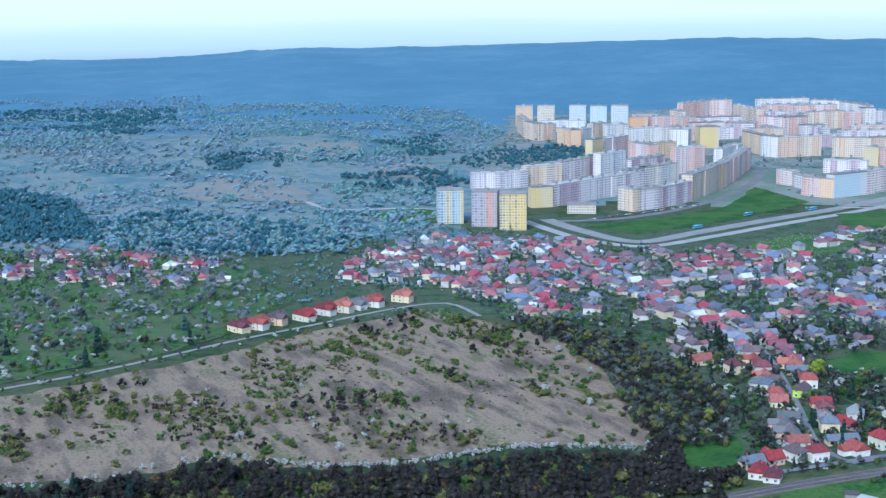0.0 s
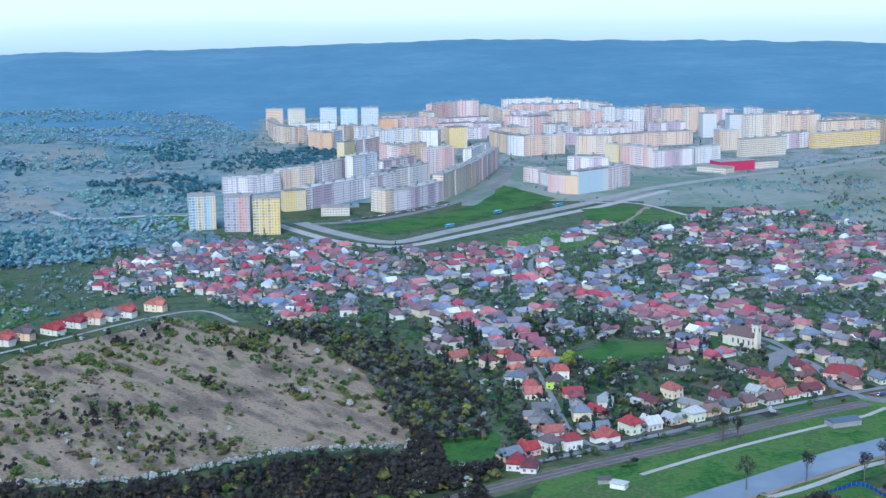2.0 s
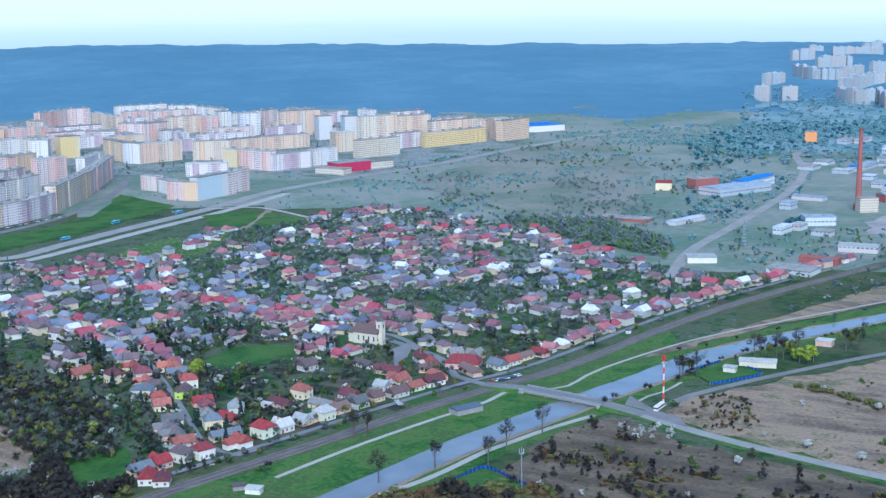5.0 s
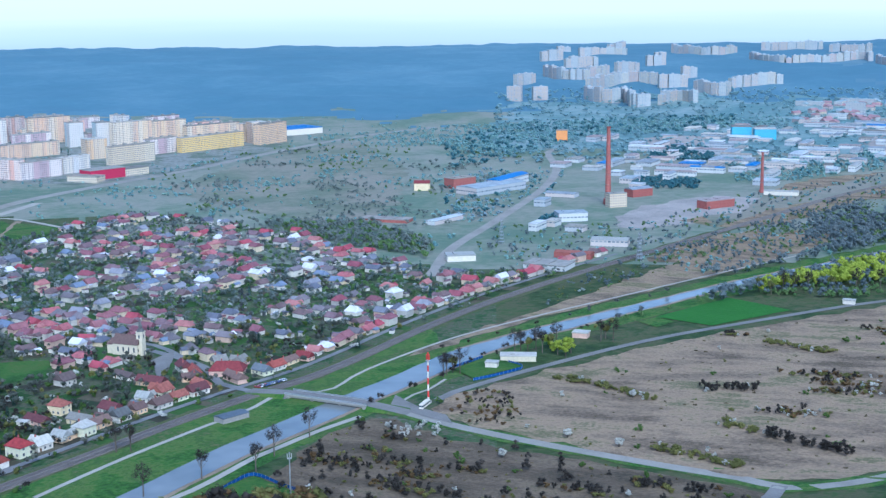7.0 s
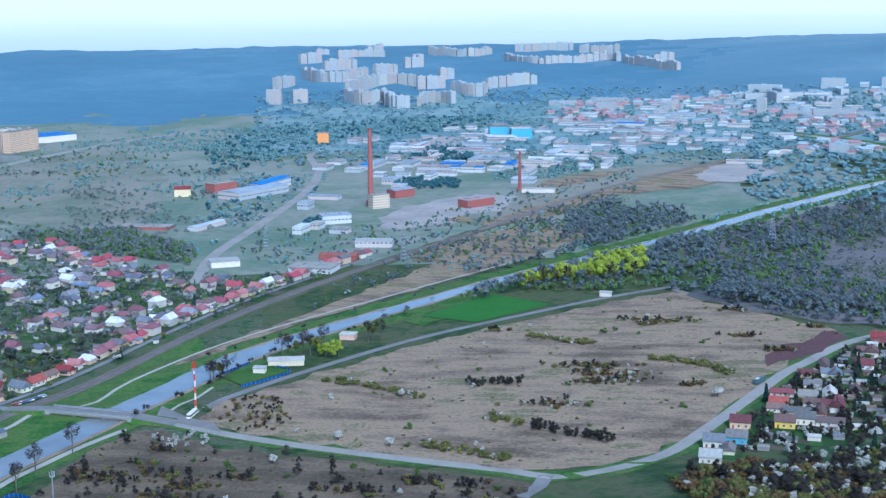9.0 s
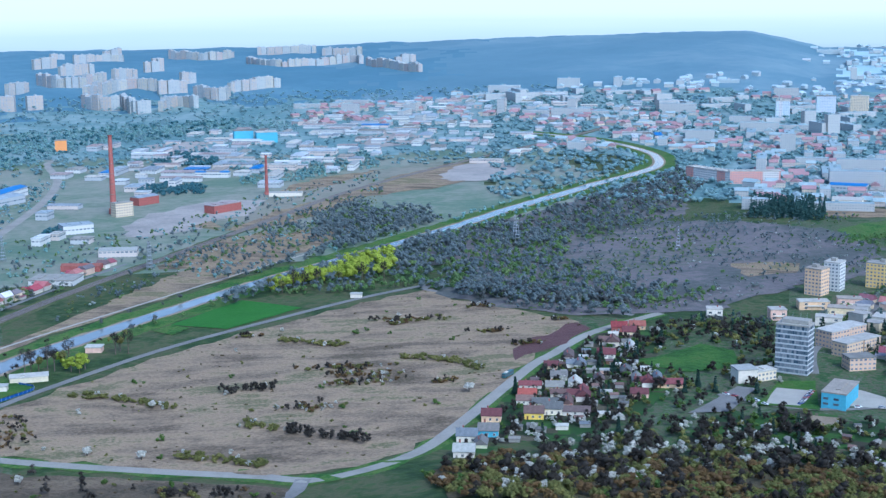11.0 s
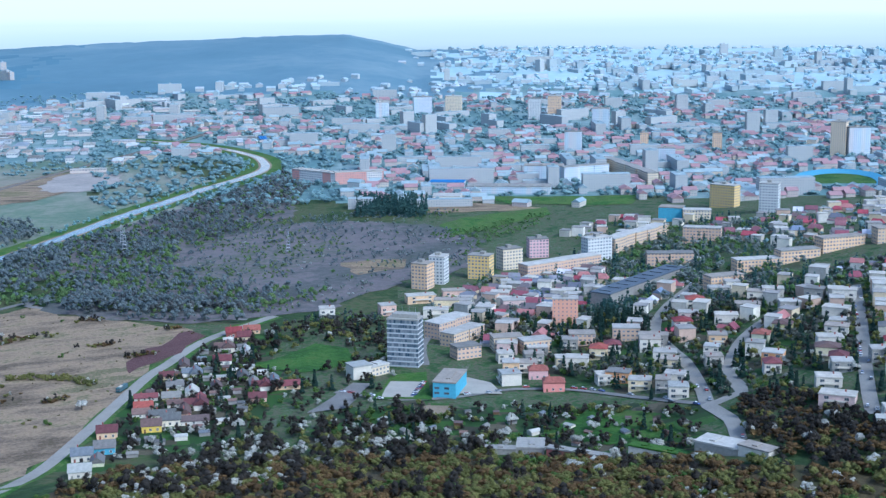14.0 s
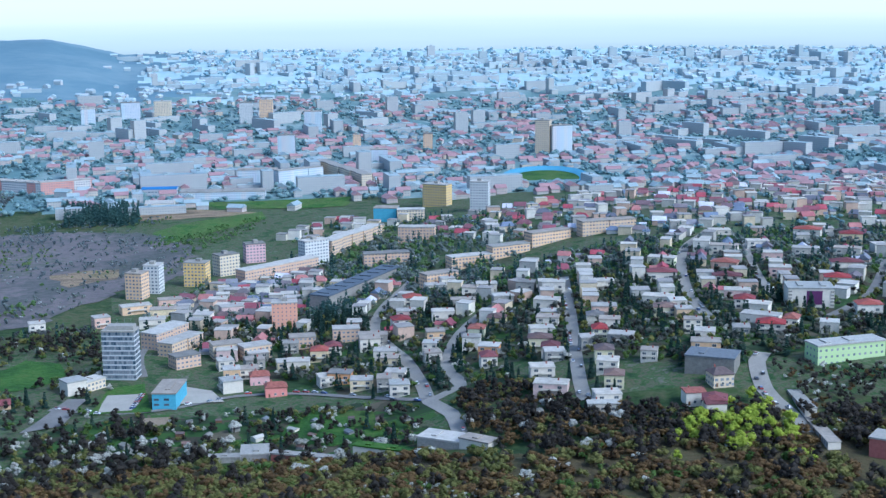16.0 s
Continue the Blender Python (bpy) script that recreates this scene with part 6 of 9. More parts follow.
hall(*[(725, 999), (748, 987)], 18, 5, M_WHITE, M_TILE_PALE, "white flat-roofed shop hall", "shop")
hall(*[(758, 932), (777, 898)], 26, 4.5, M_HALLWALL, M_FLATROOF, "large flat grey storage hall")
hall(*[(813, 955), (832, 926)], 12, 5, M_BRICK, M_TILE_RED, "brick store with a red roof", rise=1.5)
hall(*[(877, 977), (900, 950)], 20, 6, M_HALLWALL, M_TILE_PALE, "pale store hall with sheet roof", rise=1.6)
hall(*[(944, 1101), (972, 1087)], 20, 9, M_HALLWALL, M_HALLROOF, "grey flat-roofed factory hall", "factory")
hall(*[(1053, 1141), (1073, 1135)], 12, 15, M_CREAM, M_FLATROOF, "tan brick factory block", "factory")
hall(*[(1126, 1181), (1156, 1179)], 16, 9, M_BRICK, M_HALLROOF, "dark brick factory hall", "factory", rise=2)
hall(*[(1123, 1061), (1164, 1058)], 16, 9, M_BRICK, M_HALLROOF, "derelict dark brick works", "factory")
hall(*[(1255, 1096), (1278, 1064)], 12, 5, M_WHITE, M_TILE_PALE, "long white store with low roof", rise=1)
hall(*[(1464, 1715), (1477, 1703)], 14, 17, M_ORANGE, M_FLATROOF, "bright orange box-shaped store", "store")
hall(*[(1697, 1552), (1720, 1531)], 26, 19, M_SKYBLUE, M_FLATROOF, "teal-blue box-shaped factory block", "factory")
hall(*[(1711, 1516), (1736, 1493)], 26, 17, M_SKYBLUE, M_FLATROOF, "teal-blue box-shaped factory block", "factory")
hall(*[(550, 700), (568, 685)], 9, 3.4, M_CREAMWALL, M_FLATROOF, "flat clubhouse beside the river", "clubhouse", group="", category="clubhouse")
hall(*[(532, 693), (537, 687)], 6, 3.5, M_WHITE, M_TILE_PALE, "small white hut on the lawn", "hut", group="", category="hut")
hall(*[(629, 719), (635, 710)], 8, 3.5, M_WALL, M_TILE_PALE, "pale hut by the sports ground", "hut", group="", category="hut")
hall(*[(861, 670), (865, 662)], 5, 3, M_WHITE, M_TILE_PALE, "white cabin at the sports ground", "hut", group="", category="hut")
hall(*[(1662, 740), (1632, 667)], 16, 14, facade("red_white_slab_wall", [(0.62, 0.26, 0.20), (0.66, 0.62, 0.58)], stripe=14), M_FLATROOF, "long red and white slab building", "slab_building", group="", category="building")
hall(*[(1632, 667), (1663, 613)], 16, 15, facade("brick_white_slab_wall", [(0.62, 0.28, 0.22), (0.60, 0.56, 0.52)], stripe=20), M_FLATROOF, "long red and white slab building", "slab_building", group="", category="building")
hall(*[(1625, 539), (1632, 497)], 24, 8, M_HALLWALL, M_BLUE, "hall with a blue and white roof", rise=1.5)
hall(*[(1518, 500), (1524, 468)], 20, 7, M_WHITE, M_TILE_PALE, "white store with rounded roof", rise=2.5)
hall(*[(1591, 481), (1609, 382)], 26, 9, M_PANEL_FAR, M_FLATROOF, "long white and blue hall", "long_hall")
hall(*[(1716, 442), (1724, 393)], 20, 20, M_PANEL_FAR, M_FLATROOF, "white eight-storey slab building", "slab_building", group="", category="building")
apartment_block(*[(1709, 388), (1755, 340)], 14, 20, M_PANEL_FAR, "pale six-storey apartment slab", heads=False)
apartment_block(*[(1857, 368), (1706, 281)], 14, 16, M_CREAM, "long cream four-storey apartment slab", heads=False)
for p, q, hh in (([(2073, 80), (2070, 59)], None, 50), ([(2070, 54), (2083, 25)], None, 42)):
    apartment_block(p[0], p[1], 20, hh, M_CREAM if hh > 45 else M_PANEL_FAR, "tall paired apartment towers in the town", steps=False, name="apartment_tower")
for p, hh, wall in (([(2094, 358), (2096, 346)], 26, M_APRICOT), ([(2112, 252), (2114, 238)], 26, M_APRICOT), ([(2032, 461), (2036, 436)], 32, M_PANEL_FAR), ([(1932, 306), (1936, 282)], 22, M_PANEL_FAR), ([(2517, 603), (2521, 579)], 45, M_APRICOT),
                    ([(2511, 639), (2515, 616)], 40, M_PALEBLUE), ([(2368, 489), (2372, 460)], 38, M_PANEL_FAR), ([(2552, 876), (2567, 844)], 34, M_PANEL_FAR), ([(2458, 920), (2467, 896)], 30, M_PANEL_FAR), ([(2565, 817), (2571, 786)], 36, M_CREAM)):
    apartment_block(p[0], p[1], 16, hh, wall, "apartment tower standing in the town", steps=False, name="apartment_tower", group="town towers")


def stadium(x, y):
    ob = thing("stadium", x, y)
    pts = [(95 * math.cos(2 * math.pi * k / 40), 55 * math.sin(2 * math.pi * k / 40)) for k in range(40)]
    st, seat = Build(), Build()
    for (xa, ya), (xb, yb) in zip(pts, pts[1:] + pts[:1]):
        seat.face([(xa * 0.84, ya * 0.8, 1), (xb * 0.84, yb * 0.8, 1), (xb, yb, 5), (xa, ya, 5)])
        st.face([(xa, ya, 5), (xb, yb, 5), (xb * 1.02, yb * 1.02, 0), (xa * 1.02, ya * 1.02, 0)])
    part("stand", seat, painted("blue_seats", [(0.10, 0.28, 0.40)], 0.6, 0.2), ob)
    part("outer_wall", st, M_CONCRETE, ob)
    pf = Build()
    pf.face([(px * 0.84, py * 0.8, 0.6) for px, py in pts])
    part("turf", pf, M_LAWN, ob)
    tagged(ob, "oval stadium with blue stands and green turf", "stadium")
    claim(x, y, 90)


SD = [(1779, 56)][0]
stadium(SD[0], SD[1])

# ---- single houses that stand out ----
def landmark(p, turn, label, roof, wall, **kw):
    ob = gable_house(label, roof, wall=wall, group="", **kw)
    ob.matrix_basis = spot(p[0], p[1], turn)
    claim(p[0], p[1], 8)
    return ob


landmark([(190, 810)][0], -0.5, "large white modern house with a grey roof", M_TILE_GREY, M_WHITE, w=12, d=10, h=7, rise=1.8)
landmark([(213, 802)][0], -0.5, "bright lime-green gabled house", M_TILE_BROWN, M_LIME, w=8.5, d=10, h=5.2, rise=3)
landmark([(232, 758)][0], -0.3, "white house with a pale roof", M_TILE_PALE, M_WHITE, w=9, d=10, h=4, rise=3)
landmark([(156, 664)][0], -0.4, "white house with a bright red roof", M_TILE_RED, M_WHITE, w=8, d=11, h=4, rise=3)
landmark([(162, 658)][0], -0.4, "white house with a maroon roof", M_TILE_MAROON, M_WHITE, w=8, d=10, h=3.5, rise=3)
landmark([(394, 784)][0], 0.9, "village inn with a large bright red roof", M_TILE_RED, M_WALL, w=14, d=22, h=4, rise=4.5, hip=4)
landmark([(802, 188)][0], 0.3, "pink house with a red roof", M_TILE_RED, painted("pink_render", [(0.66, 0.26, 0.22)], 0.8, 0.15), w=10, d=13, h=6, rise=2.2, hip=3)
landmark([(827, 204)][0], 0.3, "pink house with a red roof", M_TILE_RED, painted("rose_render", [(0.66, 0.40, 0.38)], 0.8, 0.15), w=10, d=12, h=6, rise=2.2, hip=3)
landmark([(669, -62)][0], 0.2, "white house with a maroon roof above dark shrubs", M_TILE_MAROON, M_WHITE, w=9, d=10, h=7, rise=2)
landmark([(685, -53)][0], 0.2, "white house with a red-edged flat roof", M_TILE_RED, M_WHITE, w=10, d=10, h=6.5, rise=0.8)
landmark([(707, -68)][0], 0.3, "yellow house with a brown hipped roof", M_TILE_BROWN, M_CREAM, w=11, d=11, h=6.5, rise=2.5, hip=4)
landmark([(687, -8)][0], 0.1, "white house with a pale flat roof at the street's end", M_TILE_PALE, M_WHITE, w=9, d=16, h=4.5, rise=0.7)
for (px, py), w_, r_ in (([(609, 396)][0], M_WHITE, M_TILE_GREY), ([(623, 391)][0], M_SKYBLUE, M_TILE_GREY), ([(647, 404)][0], M_WALL, M_TILE_MAROON), ([(664, 386)][0], M_YELLOW, M_TILE_BROWN), ([(677, 381)][0], M_WALL, M_TILE_GREY), ([(583, 381)][0], M_WHITE, M_TILE_PALE), ([(874, 438)][0], M_BRICK, M_TILE_RED)):
    landmark((px, py), 0.5, "family house on the bend of the road", r_, w_, w=9, d=11, h=4, rise=3)
FRONT_HOUSES = [(-148, 984), (-136, 992), (-124, 1005), (-104, 1017), (-90, 1035), (-78, 1044), (-67, 1053), (-55, 1062), (-33, 1077)]
for k, p in enumerate(FRONT_HOUSES):
    landmark(p, -0.75 + 0.1 * (k % 3), "family house beside the field lane", (M_TILE_MAROON, M_TILE_RED, M_TILE_BROWN, M_TILE_RED, M_TILE_RED, M_TILE_ORANGE, M_TILE_GREY, M_TILE_RED, M_TILE_ORANGE)[k], (M_WALL, M_WHITE, M_WALL, M_WALL, M_WHITE, M_CREAMWALL, M_WALL, M_WHITE, M_WALL)[k], w=11 + k % 2, d=14, h=4.8 + (k % 3) * 0.6, rise=3.4, wing=5.0)

# ---- village: houses along the streets, then rows among the gardens ----
VILLAGE = [(7, 1079), (31, 1267), (96, 1344), (212, 1267), (270, 1291), (317, 1257), (393, 1363), (504, 1397), (619, 1450), (655, 1377), (696, 1216)] + [(690, 1135), (690, 965), (725, 940), (796, 911), (749, 885), (602, 835), (484, 783), (413, 750), (376, 742)] + [(385, 736), (300, 701), (225, 680), (191, 671), (180, 697), (179, 800), (166, 874), (98, 988)]


def pick(stock, rng, x, y, turn):
    k = rng.choice((0, 0, 0, 1, 1, 2, 2, 3, 4, 5)) if stock is hill else rng.randrange(len(stock.protos))
    return stock.put(k, spot(x, y, turn, rng.uniform(0.82, 1.15)))


crowd = Crowd()


def village_house(rng, x, y, turn):
    if math.hypot(x, y) < 905:
        village.put(rng.randrange(4) * 6 + rng.choice(ROOF_ODDS), spot(x, y, turn, rng.uniform(0.85, 1.12)))
    else:
        crowd.add(rng, x, y, turn)
    claim(x, y, 6.5)


def hill_house(rng, x, y, turn):
    r = math.hypot(x, y)
    if r < 900:
        if rng.random() < 0.75 or x > 845 and y < -60:
            return
        pick(hill, rng, x, y, turn)
    else:
        crowd.add(rng, x, y, turn, rng.random() < 0.7)
    claim(x, y, 9)


rng = random.Random(11)
for line, both in ((RED_STREET, True), (CHURCH_STREET, True), (BRIDGE_STREET, True), (RAIL_STREET, False)):
    pts = dense(line, 12)
    for i in range(1, len(pts) - 1):
        a = math.atan2(pts[i + 1][1] - pts[i - 1][1], pts[i + 1][0] - pts[i - 1][0])
        for s in ((-1, 1) if both else (1,)):
            d = 10.5 + rng.uniform(-1.0, 3)
            x, y = pts[i][0] - s * math.sin(a) * d, pts[i][1] + s * math.cos(a) * d
            if is_free(x, y, 5) and rng.random() < 0.95:
                village_house(rng, x, y, a + rng.choice((0, math.pi / 2, math.pi / 2)) + rng.uniform(-0.08, 0.08))
ROW_A = radians(23)
for i in range(-38, 39):
    j = -640.0
    while j < 640:
        x = 430 + math.cos(ROW_A) * j - math.sin(ROW_A) * i * 25 + rng.uniform(-3, 3)
        y = 1020 + math.sin(ROW_A) * j + math.cos(ROW_A) * i * 25 + rng.uniform(-5, 5)
        j += rng.uniform(10, 17)
        if inside(VILLAGE, x, y) and is_free(x, y, 6) and rng.random() < 0.66 - 2.2 * max(0, noise.noise(Vector((x * 0.013, y * 0.013, 4.0)))):
            if rng.random() < 0.3 and math.hypot(x, y) < 960:
                sheds.put(rng.randrange(3), spot(x, y, ROW_A + rng.uniform(-0.3, 0.3)))
                claim(x, y, 3)
            else:
                village_house(rng, x, y, ROW_A + rng.choice((0, math.pi / 2)) + rng.uniform(-0.15, 0.15))
# houses on the far side of the field and below the towers
for poly, n, huts in (([(-88, 1150), (-85, 1251), (-13, 1365), (118, 1325), (158, 1210), (112, 1016), (28, 1058), (-12, 1146)], 90, False), ([(-378, 1166), (-419, 1299), (-311, 1292), (-185, 1230), (-174, 1155), (-251, 1136)], 44, False), ([(-297, 904), (-371, 1143), (-190, 1133), (-165, 976), (-228, 931)], 34, True)):
    xs, ys = [p[0] for p in poly], [p[1] for p in poly]
    for _ in range(n * 8):
        x, y = rng.uniform(min(xs), max(xs)), rng.uniform(min(ys), max(ys))
        if n > 0 and inside(poly, x, y) and is_free(x, y, 5):
            if huts:
                sheds.put(rng.choice((0, 1, 1)), spot(x, y, rng.uniform(0, 3), rng.uniform(0.7, 1.0)))
            else:
                crowd.add(rng, x, y, rng.uniform(-0.4, 0.4))
            claim(x, y, 5)
            n -= 1
# the settlement along the bus road
ROADSIDE = [(588, 390), (659, 406), (752, 430), (842, 441), (897, 434), (815, 390), (765, 347), (689, 346), (618, 366)]
for _ in range(420):
    xs, ys = [p[0] for p in ROADSIDE], [p[1] for p in ROADSIDE]
    x, y = rng.uniform(min(xs), max(xs)), rng.uniform(min(ys), max(ys))
    if inside(ROADSIDE, x, y) and is_free(x, y, 6):
        if rng.random() < 0.4:
            sheds.put(rng.randrange(3), spot(x, y, 0.5))
            claim(x, y, 3)
        else:
            village.put(rng.choice((0, 0, 1, 3)) * 6 + rng.choice((0, 1, 1, 2, 2, 2, 3, 3, 3, 5)), spot(x, y, 0.5 + rng.choice((0, 1.57)), rng.uniform(0.75, 1.0)))
            claim(x, y, 6)

# sheds in the gardens at the foot of the hill
SHED_GARDEN = [(731, 248), (756, 208), (748, 110), (709, 86), (701, 132), (689, 196), (693, 249)]
for _ in range(260):
    x, y = rng.uniform(min(p[0] for p in SHED_GARDEN), max(p[0] for p in SHED_GARDEN)), rng.uniform(min(p[1] for p in SHED_GARDEN), max(p[1] for p in SHED_GARDEN))
    if inside(SHED_GARDEN, x, y) and is_free(x, y, 9):
        sheds.put(rng.randrange(3), spot(x, y, rng.uniform(0, 3.1), rng.uniform(0.6, 0.95)))
        claim(x, y, 8)
# ---- hillside suburb ----
# houses of the hillside by colour: x, y, width
HILL_HOUSES = {}
HILL_HOUSES["white"] = [(873.5, -44.3, 25.6), (1112.5, -103.5, 22.9), (1039.5, -100.5, 27.9), (809.5, -100.7, 30.3), (1031.4, -189.0, 26.4), (827.5, -13.1, 16.8), (740.5, -11.1, 15.6), (694.5, -10.1, 18.3), (910.5, 27.2, 22.1), (865.5, 25.2, 19.2), (836.5, 28.2, 20.3), (751.5, 25.2, 18.2), (1029.5, 115.6, 20.9), (1042.5, 107.6, 15.2), (998.5, 84.5, 20.2), (1002.5, 74.4, 20.3), (934.5, 99.6, 20.8), (890.4, 143.9, 18.2), (856.4, 128.8, 19.5), (805.4, 114.8, 16.4), (851.4, 184.2, 19.4), (840.3, 214.4, 16.9), (859.3, 234.4, 13.8), (969.2, 317.7, 25.2), (776.5, -65.5, 15.9), (838.5, -101.7, 20.9)]
HILL_HOUSES["pale"] = [(1007.5, -53.3, 26.7), (866.5, -10.1, 21.1), (1063.5, -127.7, 22.1), (1030.4, -158.8, 26.0), (837.4, 122.8, 15.3), (800.4, 134.9, 18.0), (816.4, 160.1, 12.1), (948.1, 397.1, 15.5), (967.2, 355.9, 16.2), (1013.2, 344.8, 30.9), (1033.2, 323.6, 24.4), (996.2, 317.7, 25.8), (948.5, -9.1, 23.1), (963.5, 24.1, 21.4), (1089.4, 200.0, 17.9), (856.4, 194.2, 14.2)]
HILL_HOUSES["grey"] = [(788.5, -19.1, 19.2), (778.5, 19.1, 15.7), (966.5, 88.5, 23.5), (952.5, 59.3, 19.2), (791.4, 119.8, 11.6), (901.4, 200.2, 15.0), (860.3, 215.3, 16.6), (1076.3, 281.4, 26.3), (903.4, 143.9, 26.5), (791.5, 0.0, 12.8), (784.5, -86.6, 13.0), (881.3, 218.3, 18.4), (979.5, 44.2, 17.8)]
HILL_HOUSES["red"] = [(975.5, -95.5, 24.2), (860.5, -96.6, 17.1), (796.5, -104.7, 21.6), (1114.4, -172.8, 28.2), (926.4, -164.0, 22.8), (1090.4, -202.0, 23.3), (842.4, -168.1, 20.2), (1003.5, 129.7, 18.3), (939.4, 129.8, 17.2), (875.4, 175.1, 15.2), (806.4, -117.8, 11.5), (812.5, -7.0, 11.8)]
HILL_HOUSES["maroon"] = [(947.5, -50.3, 27.1), (931.5, -92.5, 25.4), (979.4, -179.0, 29.2), (797.5, 58.4, 12.9), (672.5, -62.5, 16.0), (886.4, 168.0, 13.8)]
HILL_HOUSES["rose"] = [(884.5, -94.6, 22.0), (957.4, -130.7, 20.0), (1007.5, -131.7, 19.3), (961.5, 128.7, 18.8), (1036.3, 286.5, 19.7), (1008.3, 268.4, 23.4), (722.5, 19.1, 24.5), (880.3, 238.4, 18.6)]
HILL_HOUSES["orange"] = [(822.5, 59.4, 16.6), (753.5, -64.5, 21.7), (884.5, 99.6, 16.1), (818.4, 151.0, 19.5), (833.3, 223.4, 14.0)]
HILL_HOUSES["yellow"] = [(845.5, -47.3, 19.0), (810.5, 28.2, 19.0), (893.5, 59.4, 16.2), (715.5, -14.1, 13.9), (759.5, -9.1, 14.1)]
M_ROSEWALL = painted("rose_house_render", [(0.58, 0.40, 0.35), (0.60, 0.45, 0.40)], 0.85, 0.2)
M_TANWALL = painted("orange_house_render", [(0.62, 0.32, 0.14), (0.62, 0.42, 0.24)], 0.85, 0.2)
M_LEMONWALL = painted("yellow_house_render", [(0.60, 0.54, 0.26), (0.62, 0.56, 0.36)], 0.85, 0.2)
M_PALEFLAT = painted("pale_flat_roof", [(0.447, 0.415, 0.354), (0.378, 0.357, 0.316), (0.499, 0.457, 0.385), (0.344, 0.299, 0.246)], 0.85, 0.35, scale=0.2)
HILL_LOOKS = {"white": (M_WHITE, M_PALEFLAT, 0.0, "white terraced house with a pale flat roof"), "pale": (M_WALL, M_PALEFLAT, 0.0, "pale plastered house with a flat roof"), "grey": (M_CONCRETE, M_FLATROOF, 0.0, "grey rendered house with a flat roof"),
              "red": (M_WALL, M_TILE_RED, 2.0, "plastered house with a low red roof"), "maroon": (M_WHITE, M_TILE_MAROON, 2.0, "white house with a low maroon roof"), "rose": (M_ROSEWALL, M_PALEFLAT, 0.0, "rose-coloured house with a flat roof"),
              "orange": (M_TANWALL, M_FLATROOF, 0.0, "orange house with a flat roof"), "yellow": (M_LEMONWALL, M_TILE_BROWN, 1.8, "yellow house with a low brown roof")}
house_rng = random.Random(61)
for look_of, spots in HILL_HOUSES.items():
    wall, roof, pitch, words = HILL_LOOKS[look_of]
    for x, y, w in spots:
        ob = cube_house(words, wall, roof, w=w * 0.74, d=11.0, h=house_rng.choice((6.2, 7.0, 7.8)), pitch=pitch)
        ob.matrix_basis = spot(x, y, -math.atan2(x, y) + house_rng.uniform(-0.25, 0.25))
        claim(x, y, 8)
        claim(x - y / 110, y + x / 110, 7)


for line, gap in ((STREET_C, 12.5), (STREET_E, 12.5), (STREET_F, 13), (STREET_B, 13), (STREET_G, 13), (STREET_A, 15), (STREET_I, 15)):
    pts = dense(line, gap)
    for i in range(1, len(pts) - 1):
        a = math.atan2(pts[i + 1][1] - pts[i - 1][1], pts[i + 1][0] - pts[i - 1][0])
        for s in (-1, 1):
            x, y = pts[i][0] - s * math.sin(a) * 14, pts[i][1] + s * math.cos(a) * 14
            if is_free(x, y, 6) and rng.random() < 0.93 and not (line is STREET_I and s < 0):
                hill_house(rng, x, y, a + math.pi / 2 * rng.choice((1, 1, 3)) + rng.uniform(-0.04, 0.04))
SUBURB = [(933, 323), (1007, 264), (966, 195), (961, 161), (1010, 143), (1073, 125), (1074, 45), (1103, -8), (1119, -72), (1173, -305), (786, -208), (736, -90), (731, -48), (797, 46), (741, 43), (808, 164), (877, 246), (935, 295)]
for i in range(-30, 31):
    j = -420.0
    while j < 520:
        x = 880 + j + rng.uniform(-2, 2)
        y = 20 + i * 26 + rng.uniform(-3, 3)
        j += rng.uniform(13, 18)
        if inside(SUBURB, x, y) and is_free(x, y, 8) and rng.random() < 0.5:
            hill_house(rng, x, y, rng.choice((-1.57, 0, -1.57)) + rng.uniform(-0.2, 0.2))
UPTOWN = [(1015, 313), (1101, 320), (1157, 229), (1027, 199), (992, 235)] + [(947, 275), (978, 302)]
TOWNEDGE = [(1357, 316), (1442, 255), (1371, 158), (1493, -70), (1887, -441), (1185, -281), (1131, -55), (1182, 18), (1189, 88), (1366, 185), (1264, 256)]
for poly, n in ((UPTOWN, 80), (TOWNEDGE, 330)):
    xs, ys = [p[0] for p in poly], [p[1] for p in poly]
    for _ in range(n * 8):
        x, y = rng.uniform(min(xs), max(xs)), rng.uniform(min(ys), max(ys))
        if n > 0 and inside(poly, x, y) and is_free(x, y, 5):
            crowd.add(rng, x, y, rng.uniform(-0.3, 0.3), rng.random() < 0.5)
            claim(x, y, 5)
            n -= 1
crowd.done("far_houses", "crowded small houses under red, maroon and grey roofs")
for stock in (village, hill, sheds):
    stock.clear()

# ---- the works area: scattered halls ----
WORKS = [(872, 1133), (1060, 1267), (1475, 1706), (1632, 1742), (2088, 1547), (1425, 1052), (1287, 1170), (1142, 1198), (974, 1072), (891, 1030)]
WORKS_B = [(1205, 1381), (1787, 1627), (2255, 1495), (1831, 1182), (1492, 1215), (1305, 1311)] + [(1159, 1260), (1186, 1309)]
WORKS_C = [(2028, 1648), (2467, 1693), (2661, 1206), (2231, 968), (1858, 968), (1583, 1050), (1862, 1301), (1742, 1348)]
